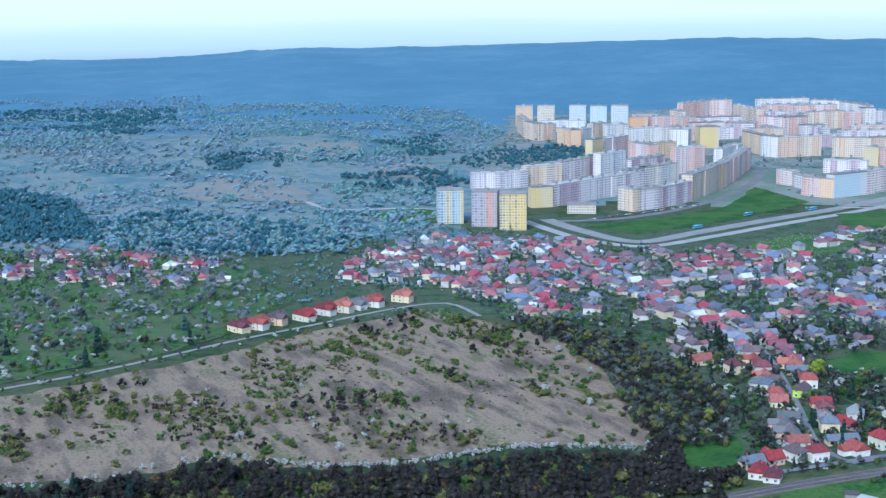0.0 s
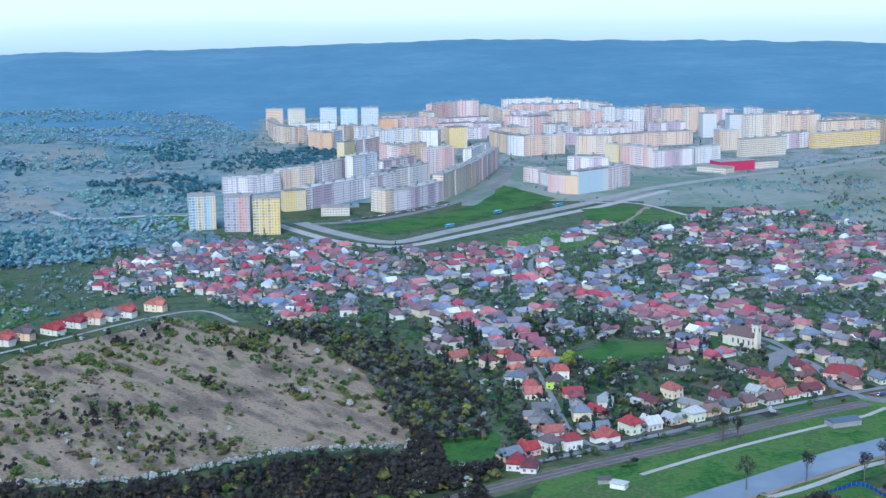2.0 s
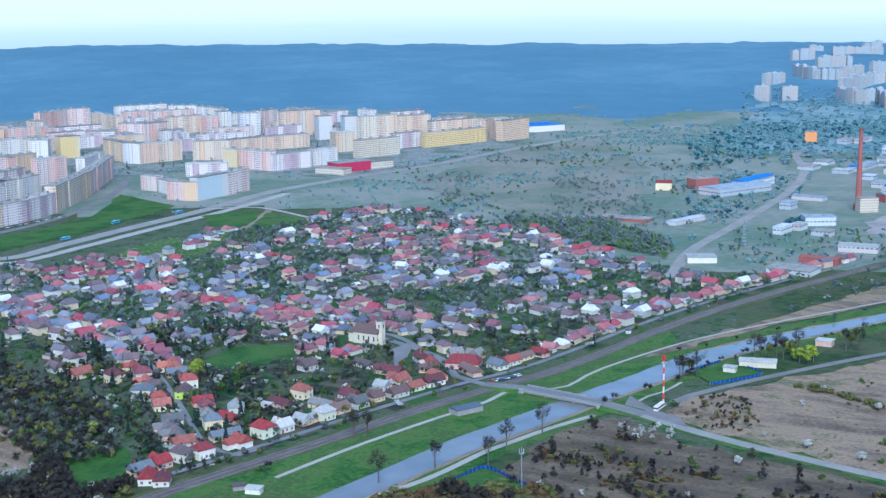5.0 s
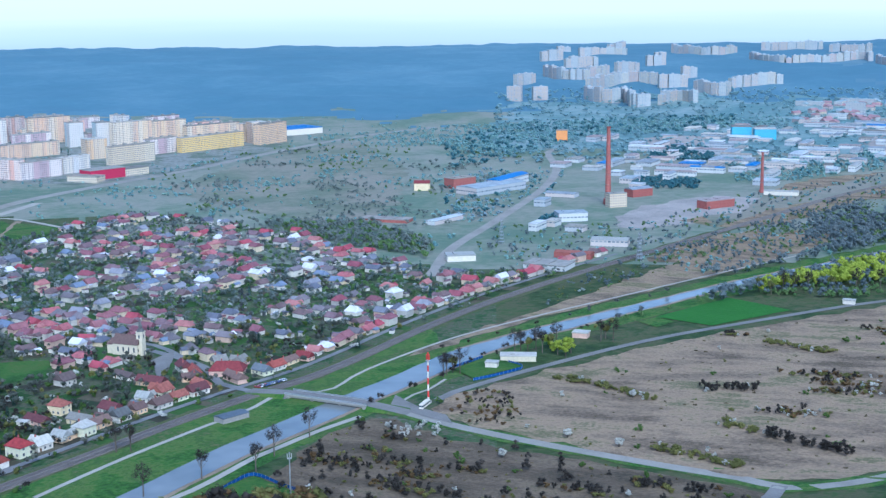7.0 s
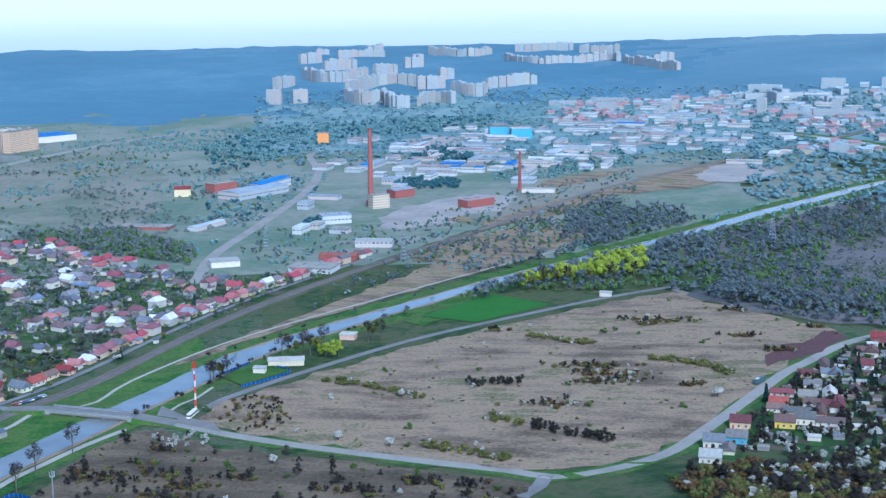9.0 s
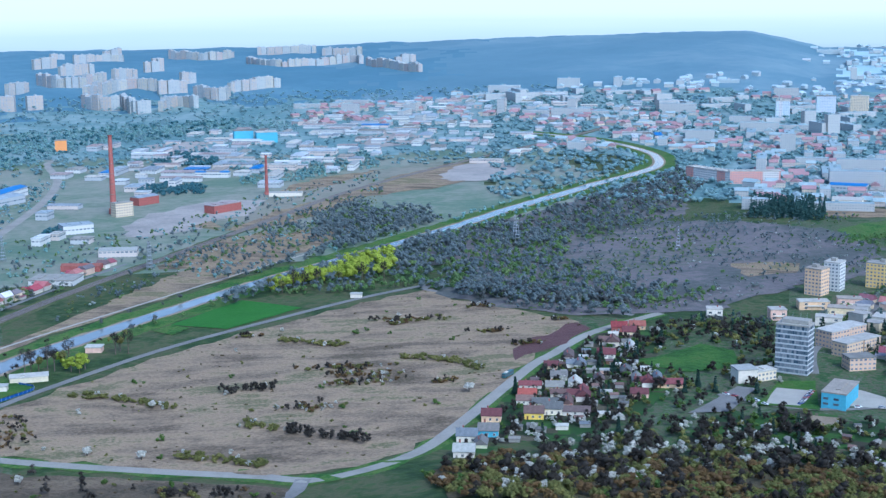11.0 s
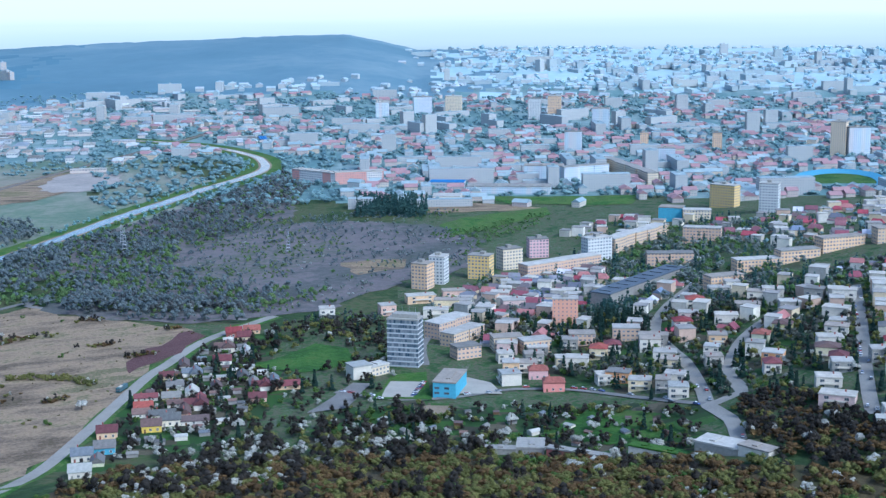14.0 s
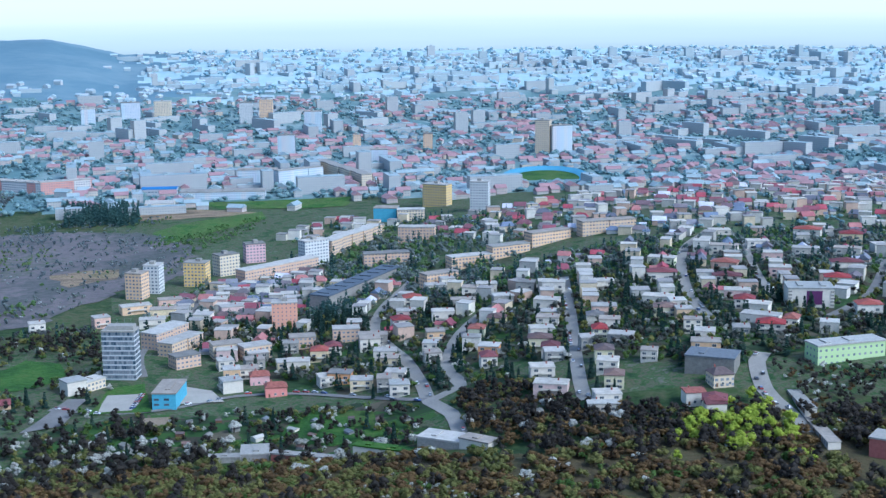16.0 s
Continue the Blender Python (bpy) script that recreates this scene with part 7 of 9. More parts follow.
for poly, n in ((WORKS, 62), (WORKS_B, 55), (WORKS_C, 90)):
    xs, ys = [p[0] for p in poly], [p[1] for p in poly]
    for _ in range(n * 9):
        x, y = rng.uniform(min(xs), max(xs)), rng.uniform(min(ys), max(ys))
        if n > 0 and inside(poly, x, y) and is_free(x, y, 11):
            a = radians(28) + rng.choice((0, math.pi / 2))
            L, dp = rng.uniform(12, 55), rng.uniform(9, 22)
            hall((x - math.cos(a) * L / 2, y - math.sin(a) * L / 2), (x + math.cos(a) * L / 2, y + math.sin(a) * L / 2), dp, rng.uniform(4, 8), M_HALLWALL, rng.choice((M_HALLROOF, M_HALLROOF, M_HALLROOF, M_HALLROOF, M_TILE_PALE, M_BLUE if rng.random() < 0.2 else M_FLATROOF)), "works hall with a sheet roof in the industrial area", rise=rng.choice((0, 0, 1.5)))
            n -= 1


# ---- the town beyond: too many houses to count ----
def town(name, count, seed, label, low, near, far, mats, tall=0.0):
    rng = random.Random(seed)
    b = Build()
    made = 0
    while made < count:
        a, t = radians(rng.uniform(50, 106)), rng.random()
        r = near + (far - near) * t
        deg = math.degrees(a)
        if deg < 68 and r < 2100 or deg < 60 and r < 2500 or deg + 4.5 * rng.random() < 75 and r > 2950 + 25 * (deg - 56) or not low and r > 4100:
            continue
        x, y = r * math.sin(a), r * math.cos(a)
        if not is_free(x, y, 6 if r < 2600 else 0):
            continue
        w = noise.noise(Vector((x * 0.0022, y * 0.0022, 7.0)))
        z = land(x, y) - 1
        turn = 0.35 + 0.5 * round(2 * w) + rng.choice((0, 1.57))
        if low:
            if w > 0.32:
                continue
            wd, dp, hh = rng.uniform(9, 15), rng.uniform(10, 22), rng.uniform(4, 8)
            b.box(x, y, z, wd, dp, hh + 1, turn, 0, 2)
            b.gable(x, y, z + hh + 1, wd, dp, 3.2, turn, mat=1 if rng.random() < 0.55 else 2)
            if r < 2600:
                claim(x, y, 6)
        else:
            if w < -0.22 or rng.random() < 0.3:
                continue
            wd, dp, hh = rng.uniform(24, 75), rng.uniform(12, 17), rng.choice((9, 10, 11, 13, 13, 16, 22)) + tall
            if rng.random() < 0.06:
                wd, hh = 22, rng.choice((28, 32, 36))
            if r < 3000:
                ob = thing("town_block", x, y, turn)
                part("wall", Build().box(0, 0, -1, wd, dp, hh, 0, 0, 1), [mats[0], mats[2]], ob)
                part("stairhead", Build().box(2, 0, hh - 1, 4, 4, 2.2), mats[2], ob)
                tagged(ob, "plastered town block with a flat roof", "apartment block", "town blocks")
            else:
                b.box(x, y, z, wd, dp, hh, turn, 0, 2)
                b.box(x + 2, y, z + hh, 4, 4, 2.2, turn, 0, 2)
            if r < 2600:
                claim(x, y, 12)
        made += 1
    if b.f:
        tagged(part(name, b, mats), label, "town", kind="stuff")


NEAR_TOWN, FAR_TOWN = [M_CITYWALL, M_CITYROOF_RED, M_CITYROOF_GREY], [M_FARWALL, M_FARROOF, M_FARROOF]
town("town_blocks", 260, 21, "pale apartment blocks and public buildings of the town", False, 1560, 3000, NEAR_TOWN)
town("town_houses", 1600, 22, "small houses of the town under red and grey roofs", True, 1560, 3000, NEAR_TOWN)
town("far_town_blocks", 240, 23, "distant town blocks in haze-paled blue-grey colours", False, 3000, 4300, FAR_TOWN)
town("far_town_houses", 1100, 24, "distant town roofs in haze-paled colours", True, 3000, 4600, FAR_TOWN)


# ---- garden plots ----
def plots(name, polys, count, seed, label, size=(8, 22)):
    """Beds and small lawns between the houses, more than one could count."""
    rg = random.Random(seed)
    b = Build()
    for poly in polys:
        xs, ys = [p[0] for p in poly], [p[1] for p in poly]
        for k in range(count):
            x, y = rg.uniform(min(xs), max(xs)), rg.uniform(min(ys), max(ys))
            if not inside(poly, x, y):
                continue
            w, d_, a = rg.uniform(*size) / 2, rg.uniform(*size) / 2, radians(23) + rg.uniform(-0.2, 0.2)
            c, s = math.cos(a), math.sin(a)
            up = 0.05 + 0.04 * rg.random()
            ring = [(x + c * px - s * py, y + s * px + c * py) for px, py in ((-w, -d_), (w, -d_ * rg.uniform(0.8, 1.2)), (w, d_), (-w, d_ * rg.uniform(0.8, 1.2)))]
            b.face([(px, py, land(px, py) + up) for px, py in ring])
    tagged(part(name, b, M_PLOTS), label, "garden", kind="stuff")


plots("garden_plots", [VILLAGE, SUBURB, ROADSIDE, [(667, 293), (720, 291), (750, 260), (745, 231), (756, 180), (763, 135), (745, 90), (681, 88), (685, 151), (669, 208)]], 1100, 31, "garden beds and small lawns between the houses")
plots("garden_plots", [[(-297, 837), (-457, 1315), (-314, 1307), (-187, 1243), (-119, 1086), (-155, 967), (-197, 914)]], 420, 32, "allotment beds and lawns", (8, 26))


# ---- fences ----
def board_fence(pts, height, mat, label):
    ob = thing("fence", pts[0][0], pts[0][1], 0, z=0)
    ox, oy = pts[0]
    line = dense(pts, 3.0)
    for (xa, ya), (xb, yb) in zip(line, line[1:]):
        L = math.hypot(xb - xa, yb - ya)
        z = land(xa, ya)
        part("fence_panel", Build().box((xa + xb) / 2 - ox, (ya + yb) / 2 - oy, z + 0.1, L * 0.97, 0.06, height, math.atan2(yb - ya, xb - xa)), mat, ob)
        part("post", Build().box(xa - ox, ya - oy, z - 0.2, 0.14, 0.14, height + 0.45), M_STEEL, ob)
    tagged(ob, label, "fence", "fences")


board_fence([(514, 705), (546, 714)], 1.8, M_FENCE, "blue sheet fence round the club lawn")
board_fence([(508, 674), (529, 674), (551, 678), (552, 694)], 1.8, M_FENCE, "blue sheet fence round the club lawn")
board_fence([(283, 588), (300, 598), (315, 603), (319, 580), (324, 556)], 1.8, M_FENCE, "blue sheet fence by the river")
patch("lawn_club", [(514, 702), (553, 707), (553, 680), (510, 676)], M_LAWN, 0.3, "green lawn of the club", "lawn", 0.5)
patch("lawn_river", [(271, 589), (299, 597), (314, 601), (318, 578), (321, 551)], M_LAWN, 0.3, "green lawn by the river", "lawn", 0.5)


# ---- vehicles ----
def car_proto():
    ob = new("car")
    body = Build()
    prof = [(-2.1, 0.35), (2.1, 0.35), (2.15, 0.75), (1.2, 0.92), (-1.9, 0.95), (-2.15, 0.8)]
    n = len(prof)
    body.v = [(x, -0.85, z) for x, z in prof] + [(x, 0.85, z) for x, z in prof]
    for i in range(n):
        j = (i + 1) % n
        body.f.append((i, j, n + j, n + i))
    body.f += [tuple(range(n))[::-1], tuple(range(n, 2 * n))]
    body.m = [0] * len(body.f)
    body.uv = [(-9.0, -9.0)] * sum(len(f) for f in body.f)
    part("body", body, M_CAR, ob)
    cab = Build()
    lo, hi = [(-1.75, -0.8), (0.95, -0.8), (0.95, 0.8), (-1.75, 0.8)], [(-1.3, -0.62), (0.35, -0.62), (0.35, 0.62), (-1.3, 0.62)]
    cab.solid([(0, 1, 5, 4), (1, 2, 6, 5), (2, 3, 7, 6), (3, 0, 4, 7), (4, 5, 6, 7)], [(*p, 0.93) for p in lo] + [(*p, 1.45) for p in hi], [0] * 4 + [1], [[(-9.0, -9.0)] * 4] * 5)
    part("cabin", cab, [M_GLASS, M_CAR], ob)
    for x in (-1.3, 1.3):
        for y in (-0.8, 0.8):
            w = Build()
            ring = [(x + 0.32 * math.cos(k * math.pi / 4), 0.32 + 0.32 * math.sin(k * math.pi / 4)) for k in range(8)]
            w.v = [(px, y - 0.1, pz) for px, pz in ring] + [(px, y + 0.1, pz) for px, pz in ring]
            w.f = [(k, (k + 1) % 8, 8 + (k + 1) % 8, 8 + k) for k in range(8)] + [tuple(range(8))[::-1], tuple(range(8, 16))]
            w.m = [0] * 10
            w.uv = [(-9.0, -9.0)] * 48
            part("wheel", w, M_TYRE, ob)
    return tagged(ob, "small parked passenger car with dark windows", "car", "parked cars")


cars = Stock([car_proto()])
rng = random.Random(77)
P_ = [(767, 266), (794, 269)]
for k in range(9):
    t = k / 8
    cars.put(0, spot(P_[0][0] + (P_[1][0] - P_[0][0]) * t, P_[0][1] + (P_[1][1] - P_[0][1]) * t, -0.4, z=0.5 + land(*P_[0])))
for line, n in ((STREET_C, 16), (STREET_E, 9), (STREET_I, 16), (STREET_A, 8), (STREET_F, 6), (STREET_D, 8)):
    pts = dense(line, 6)
    for k in sorted(rng.sample(range(1, len(pts) - 1), min(n, len(pts) - 2))):
        a = math.atan2(pts[k + 1][1] - pts[k - 1][1], pts[k + 1][0] - pts[k - 1][0])
        o = 2.0 if rng.random() < 0.7 else -2.0
        x, y = pts[k][0] - math.sin(a) * o, pts[k][1] + math.cos(a) * o
        cars.put(0, spot(x, y, a, z=land(x, y) + 0.48))
for k in range(12):
    p = (393 + k * 1.91, 743 + k * 0.36)
    cars.put(0, spot(p[0], p[1], 1.9, z=0.45))


def bus(x, y, turn, mat, label):
    ob = thing("bus", x, y, turn, z=land(x, y) + 0.45)
    part("body", Build().box(0, 0, 0.4, 12, 2.5, 2.7), mat, ob)
    part("window_band", Build().box(0, 0, 1.5, 12.04, 2.54, 1.0), M_GLASS, ob)
    part("roof_unit", Build().box(-2, 0, 3.1, 3, 1.6, 0.3), M_WHITE, ob)
    for px in (-3.6, 3.8):
        for py in (-1.1, 1.1):
            part("wheel", Build().box(px, py, 0, 0.95, 0.3, 0.95), M_TYRE, ob)
    tagged(ob, label, "bus", "buses")


bus(*[(451, 646)][0], 0.6, M_WHITE, "white and blue city bus at its turning place")
bus(*[(729, 443)][0], math.atan2(BUS_ROAD[-3][1] - BUS_ROAD[-5][1], BUS_ROAD[-3][0] - BUS_ROAD[-5][0]), painted("teal_bus_paint", [(0.03, 0.09, 0.10)], 0.4, 0.1), "dark teal city bus on the road")

hall(*[(194, 625), (200, 620)], 5, 2.6, M_WALL, M_TILE_PALE, "small white hut on the river bank", "hut", group="", category="hut")
hall(*[(190, 631), (196, 630)], 4, 2.4, M_CONCRETE, M_TILE_BROWN, "small brown hut on the river bank", "hut", group="", category="hut")
hall(*[(342, 689), (360, 692)], 9, 3.2, M_DOOR, M_DARKROOF, "dark low shed beside the river path", "shed", rise=0.9, group="", category="shed")


# ---- cemetery by the main road ----
def graves(poly, count, seed):
    rg = random.Random(seed)
    b = Build()
    xs, ys = [p[0] for p in poly], [p[1] for p in poly]
    for _ in range(count * 3):
        x, y = rg.uniform(min(xs), max(xs)), rg.uniform(min(ys), max(ys))
        if inside(poly, x, y):
            b.box(x, y, 0, 1.0, 2.0, 0.35, 0.7)
            b.box(x + 0.6, y + 0.7, 0, 0.9, 0.25, 1.1, 0.7)
    tagged(part("gravestones", b, M_CONCRETE), "rows of grey gravestones on grass", "graves", kind="stuff")


CEMETERY = [(273, 1242), (296, 1313), (353, 1358), (375, 1329), (422, 1390), (423, 1354), (350, 1241), (302, 1222)]
patch("cemetery_lawn", CEMETERY, M_GRASS, 0.12, "green cemetery ground with graves", "cemetery", 2, True)
graves(CEMETERY, 420, 12)
for k in range(26):
    p = [(143, 1436)][0]
    cars.put(0, spot(p[0] + 14 + k * 5.2 - (k % 2), p[1] + 22 + k * 3.6, 0.6 + (k % 3) * 1.57, z=0.5))
for p, a in (([(259, 1398)][0], 0.6), ([(327, 1475)][0], 0.65), ([(405, 1508)][0], 0.7)):
    bus(p[0], p[1], a, M_SKYBLUE, "pale blue city bus on the main road")


# ---- trees and shrubs ----
OCTA = np.array([(1, 0, 0), (0, 1, 0), (-1, 0, 0), (0, -1, 0), (0, 0, 1), (0, 0, -1)], dtype=float)
OCTA_T = np.array([(0, 1, 4), (1, 2, 4), (2, 3, 4), (3, 0, 4), (1, 0, 5), (2, 1, 5), (3, 2, 5), (0, 3, 5)])


def crown_mesh(seed, n, rad, height, base, size, slim=1.0, lobes=5, core=0.42):
    """An uneven crown: a few ragged inner clumps and many leaf or twig tufts round them."""
    rg = np.random.RandomState(seed)
    c0 = rg.normal(0, 1, (lobes, 3))
    c0 = c0 / np.linalg.norm(c0, axis=1)[:, None] * rg.uniform(0.3, 0.62, (lobes, 1))
    dims = np.array([rad, rad, height / 2])
    V, T, k0 = [], [], 0
    for i in range(lobes):
        v = (OCTA * rg.uniform(0.6, 1.3, (6, 1)) + rg.normal(0, 0.14, (6, 3))) * core + c0[i]
        V.append(v * dims + np.array([0, 0, base + height / 2]))
        T.append(OCTA_T + k0)
        k0 += 6
    k = rg.randint(0, lobes, n)
    d = rg.normal(0, 1, (n, 3))
    d = d / np.linalg.norm(d, axis=1)[:, None] * rg.uniform(0.75, 1.25, (n, 1)) * core * 0.95
    c = (c0[k] + d) * dims + np.array([0, 0, base + height / 2])
    face = d / np.linalg.norm(d, axis=1)[:, None] + np.array([0, 0, 0.7]) + rg.normal(0, 0.3, (n, 3))
    a = np.cross(face, rg.normal(0, 1, (n, 3)))
    a /= np.linalg.norm(a, axis=1)[:, None]
    q = np.cross(face, a)
    q /= np.linalg.norm(q, axis=1)[:, None]
    s = rg.uniform(0.6, 1.4, (n, 1)) * size
    V.append(np.stack([c - a * s * 0.6 - q * s * 0.5 * slim, c + a * s * 0.7, c - a * s * 0.4 + q * s * 0.6 * slim], 1).reshape(-1, 3))
    T.append(np.arange(n * 3).reshape(-1, 3) + k0)
    return np.concatenate(V), np.concatenate(T)


def fir_mesh(seed, n, rad, height):
    rg = np.random.RandomState(seed)
    t = rg.uniform(0, 1, n) ** 1.4
    ang = rg.uniform(0, 2 * np.pi, n)
    z = height * (0.08 + 0.92 * t)
    r = rad * (1 - t) * rg.uniform(0.55, 1.05, n) + 0.05
    out = np.stack([np.cos(ang), np.sin(ang), np.zeros(n)], 1)
    side = np.stack([-np.sin(ang), np.cos(ang), np.zeros(n)], 1)
    c = out * (r * 0.35)[:, None] + np.stack([np.zeros(n), np.zeros(n), z + 0.3], 1)
    w = (0.28 * rad + 0.25 * (1 - t) * rad)[:, None]
    tip = out * r[:, None] + np.stack([np.zeros(n), np.zeros(n), z - 0.5], 1)
    v = np.stack([c + side * w, c - side * w, tip + rg.normal(0, 0.12, (n, 3))], 1).reshape(-1, 3)
    return v, np.arange(n * 3).reshape(-1, 3)


def trunk_mesh(seed, height, r0, limbs=4, spread=2.0):
    """A tapered trunk with limbs that reach up into the crown."""
    rg = np.random.RandomState(seed)
    vs, fs = [], []

    def tube(p, q, ra, rb, n=5):
        k = len(vs)
        for c, r in ((p, ra), (q, rb)):
            for i in range(n):
                an = 2 * math.pi * i / n
                vs.append((c[0] + r * math.cos(an), c[1] + r * math.sin(an), c[2]))
        for i in range(n):
            j = (i + 1) % n
            fs.append((k + i, k + j, k + n + j))
            fs.append((k + i, k + n + j, k + n + i))
    tube((0, 0, -0.3), (0, 0, height * 0.5), r0, r0 * 0.65)
    tube((0, 0, height * 0.5), (rg.uniform(-0.4, 0.4), rg.uniform(-0.4, 0.4), height), r0 * 0.65, r0 * 0.15)
    for i in range(limbs):
        an = 2 * math.pi * i / limbs + rg.uniform(-0.4, 0.4)
        z = height * rg.uniform(0.3, 0.6)
        tube((0, 0, z), (spread * math.cos(an), spread * math.sin(an), z + height * rg.uniform(0.25, 0.45)), r0 * 0.4, r0 * 0.1, 4)
    return np.array(vs), np.array(fs)


def bulk_mesh(name, mat, parts):
    """One mesh out of many copies: parts are (vertices, triangles, places as x, y, z, turn, size)."""
    V, T, n = [], [], 0
    for v, t, places in parts:
        if not len(places):
            continue
        P = np.array(places)
        c, s = np.cos(P[:, 3]), np.sin(P[:, 3])
        x = (v[None, :, 0] * c[:, None] - v[None, :, 1] * s[:, None]) * P[:, 4:5] + P[:, 0:1]
        y = (v[None, :, 0] * s[:, None] + v[None, :, 1] * c[:, None]) * P[:, 4:5] + P[:, 1:2]
        z = v[None, :, 2] * P[:, 4:5] + P[:, 2:3]
        V.append(np.stack([x, y, z], -1).reshape(-1, 3))
        T.append((t[None] + (np.arange(len(P)) * len(v))[:, None, None] + n).reshape(-1, 3))
        n += len(P) * len(v)
    V, T = np.concatenate(V), np.concatenate(T)
    me = bpy.data.meshes.new(name)
    me.vertices.add(len(V))
    me.vertices.foreach_set("co", V.astype(np.float32).ravel())
    me.loops.add(T.size)
    me.loops.foreach_set("vertex_index", T.astype(np.int32).ravel())
    me.polygons.add(len(T))
    me.polygons.foreach_set("loop_start", np.arange(0, T.size, 3, dtype=np.int32))
    me.update(calc_edges=True)
    me.materials.append(mat)
    return me


def scatter(poly, count, seed, size=(0.7, 1.3), clear=0, gap=0.0, clump=None):
    """Places inside a polygon; clump = (scale, threshold) gathers them in thickets."""
    rg = random.Random(seed)
    xs, ys = [p[0] for p in poly], [p[1] for p in poly]
    out, tries = [], 0
    while len(out) < count and tries < count * 14:
        tries += 1
        x, y = rg.uniform(min(xs), max(xs)), rg.uniform(min(ys), max(ys))
        if not inside(poly, x, y) or not is_free(x, y, clear):
            continue
        if clump and noise.noise(Vector((x * clump[0], y * clump[0], seed * 1.7))) < clump[1]:
            continue
        out.append((x, y, land(x, y), rg.uniform(0, 6.28), rg.uniform(*size)))
    return out


def along(pts, step, seed, width=4.0, size=(0.7, 1.3), skip=0.1):
    rg = random.Random(seed)
    out = []
    for x, y in dense(pts, step):
        if rg.random() > skip:
            x, y = x + rg.uniform(-width, width), y + rg.uniform(-width, width)
            out.append((x, y, land(x, y), rg.uniform(0, 6.28), rg.uniform(*size)))
    return out


KIND = {
    "bare": (L_BARE, [crown_mesh(k, 46, 3.5, 6.8, 1.0, 1.1, 0.34, 2, 0.36) for k in (1, 2, 3)]),
    "mid": (L_MID, [crown_mesh(k, 30, 3.7, 6.2, 0.6, 1.4, 0.4, 2, 0.40) for k in (81, 82, 83)]),
    "olive": (L_OLIVE, [crown_mesh(k, 32, 3.4, 6.0, 0.7, 1.2, 0.6, 2, 0.40) for k in (4, 5, 6)]),
    "green": (L_GREEN, [crown_mesh(k, 46, 3.1, 5.2, 0.3, 1.0, 0.7, 3, 0.40) for k in (7, 8, 9)]),
    "lime": (L_LIME, [crown_mesh(k, 170, 4.4, 7.6, 1.6, 0.85, 0.8, 6, 0.38) for k in (10, 11)]),
    "white": (L_WHITE, [crown_mesh(k, 60, 2.9, 4.4, 0.5, 0.75, 0.7, 4, 0.34) for k in (12, 13, 14)]),
    "rust": (L_RUST, [crown_mesh(k, 50, 3.2, 5.0, 0.2, 1.0, 0.6, 3, 0.38) for k in (15, 16)]),
    "fir": (L_FIR, [fir_mesh(k, 58, 3.0, 9.5) for k in (17, 18)]),
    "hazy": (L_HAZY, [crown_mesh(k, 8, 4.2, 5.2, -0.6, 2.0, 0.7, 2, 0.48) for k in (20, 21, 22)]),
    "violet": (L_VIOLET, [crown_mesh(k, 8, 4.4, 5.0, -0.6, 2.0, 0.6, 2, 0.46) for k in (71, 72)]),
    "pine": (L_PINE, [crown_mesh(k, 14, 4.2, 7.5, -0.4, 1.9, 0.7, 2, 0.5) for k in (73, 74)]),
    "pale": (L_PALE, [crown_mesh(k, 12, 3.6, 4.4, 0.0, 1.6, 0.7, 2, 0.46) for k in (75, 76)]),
    "far": (L_FARTREES, [crown_mesh(33, 3, 5.0, 6.0, 0.0, 3.0, 0.9, 2, 0.7)]),
    "town": (L_TOWN, [crown_mesh(k, 6, 5.6, 6.6, -0.6, 2.6, 0.7, 2, 0.55) for k in (25, 26)]),
    "low": (L_OLIVE, [crown_mesh(k, 34, 1.8, 2.0, 0.0, 0.75, 0.6, 2) for k in (27, 28)]),
    "lowgreen": (L_GREEN, [crown_mesh(k, 30, 1.7, 2.0, 0.0, 0.75, 0.7, 2) for k in (29, 30)]),
    "lowbrown": (L_BRUSH, [crown_mesh(k, 14, 2.3, 1.2, -0.1, 0.95, 0.5, 2) for k in (31, 32)]),
    "grey": (L_GREYWOOD, [crown_mesh(k, 34, 3.8, 6.6, 0.4, 1.2, 0.5, 2, 0.42) for k in (61, 62)]),
    "near_bare": (L_BARE, [crown_mesh(k, 112, 3.8, 6.8, 0.2, 0.80, 0.34, 5, 0.34) for k in (41, 42, 43)]),
    "near_olive": (L_OLIVE, [crown_mesh(k, 108, 3.7, 5.2, -0.2, 0.72, 0.5, 6, 0.32) for k in (44, 45, 46)]),
    "near_rust": (L_RUST, [crown_mesh(k, 108, 3.7, 4.8, -0.3, 0.72, 0.45, 6, 0.32) for k in (47, 48)]),
    "near_green": (L_GREEN, [crown_mesh(k, 120, 3.3, 4.8, -0.2, 0.70, 0.6, 5, 0.33) for k in (49, 50)]),
    "near_white": (L_WHITE, [crown_mesh(k, 150, 3.1, 4.6, 0.1, 0.52, 0.7, 9, 0.24) for k in (56, 57)]),
}
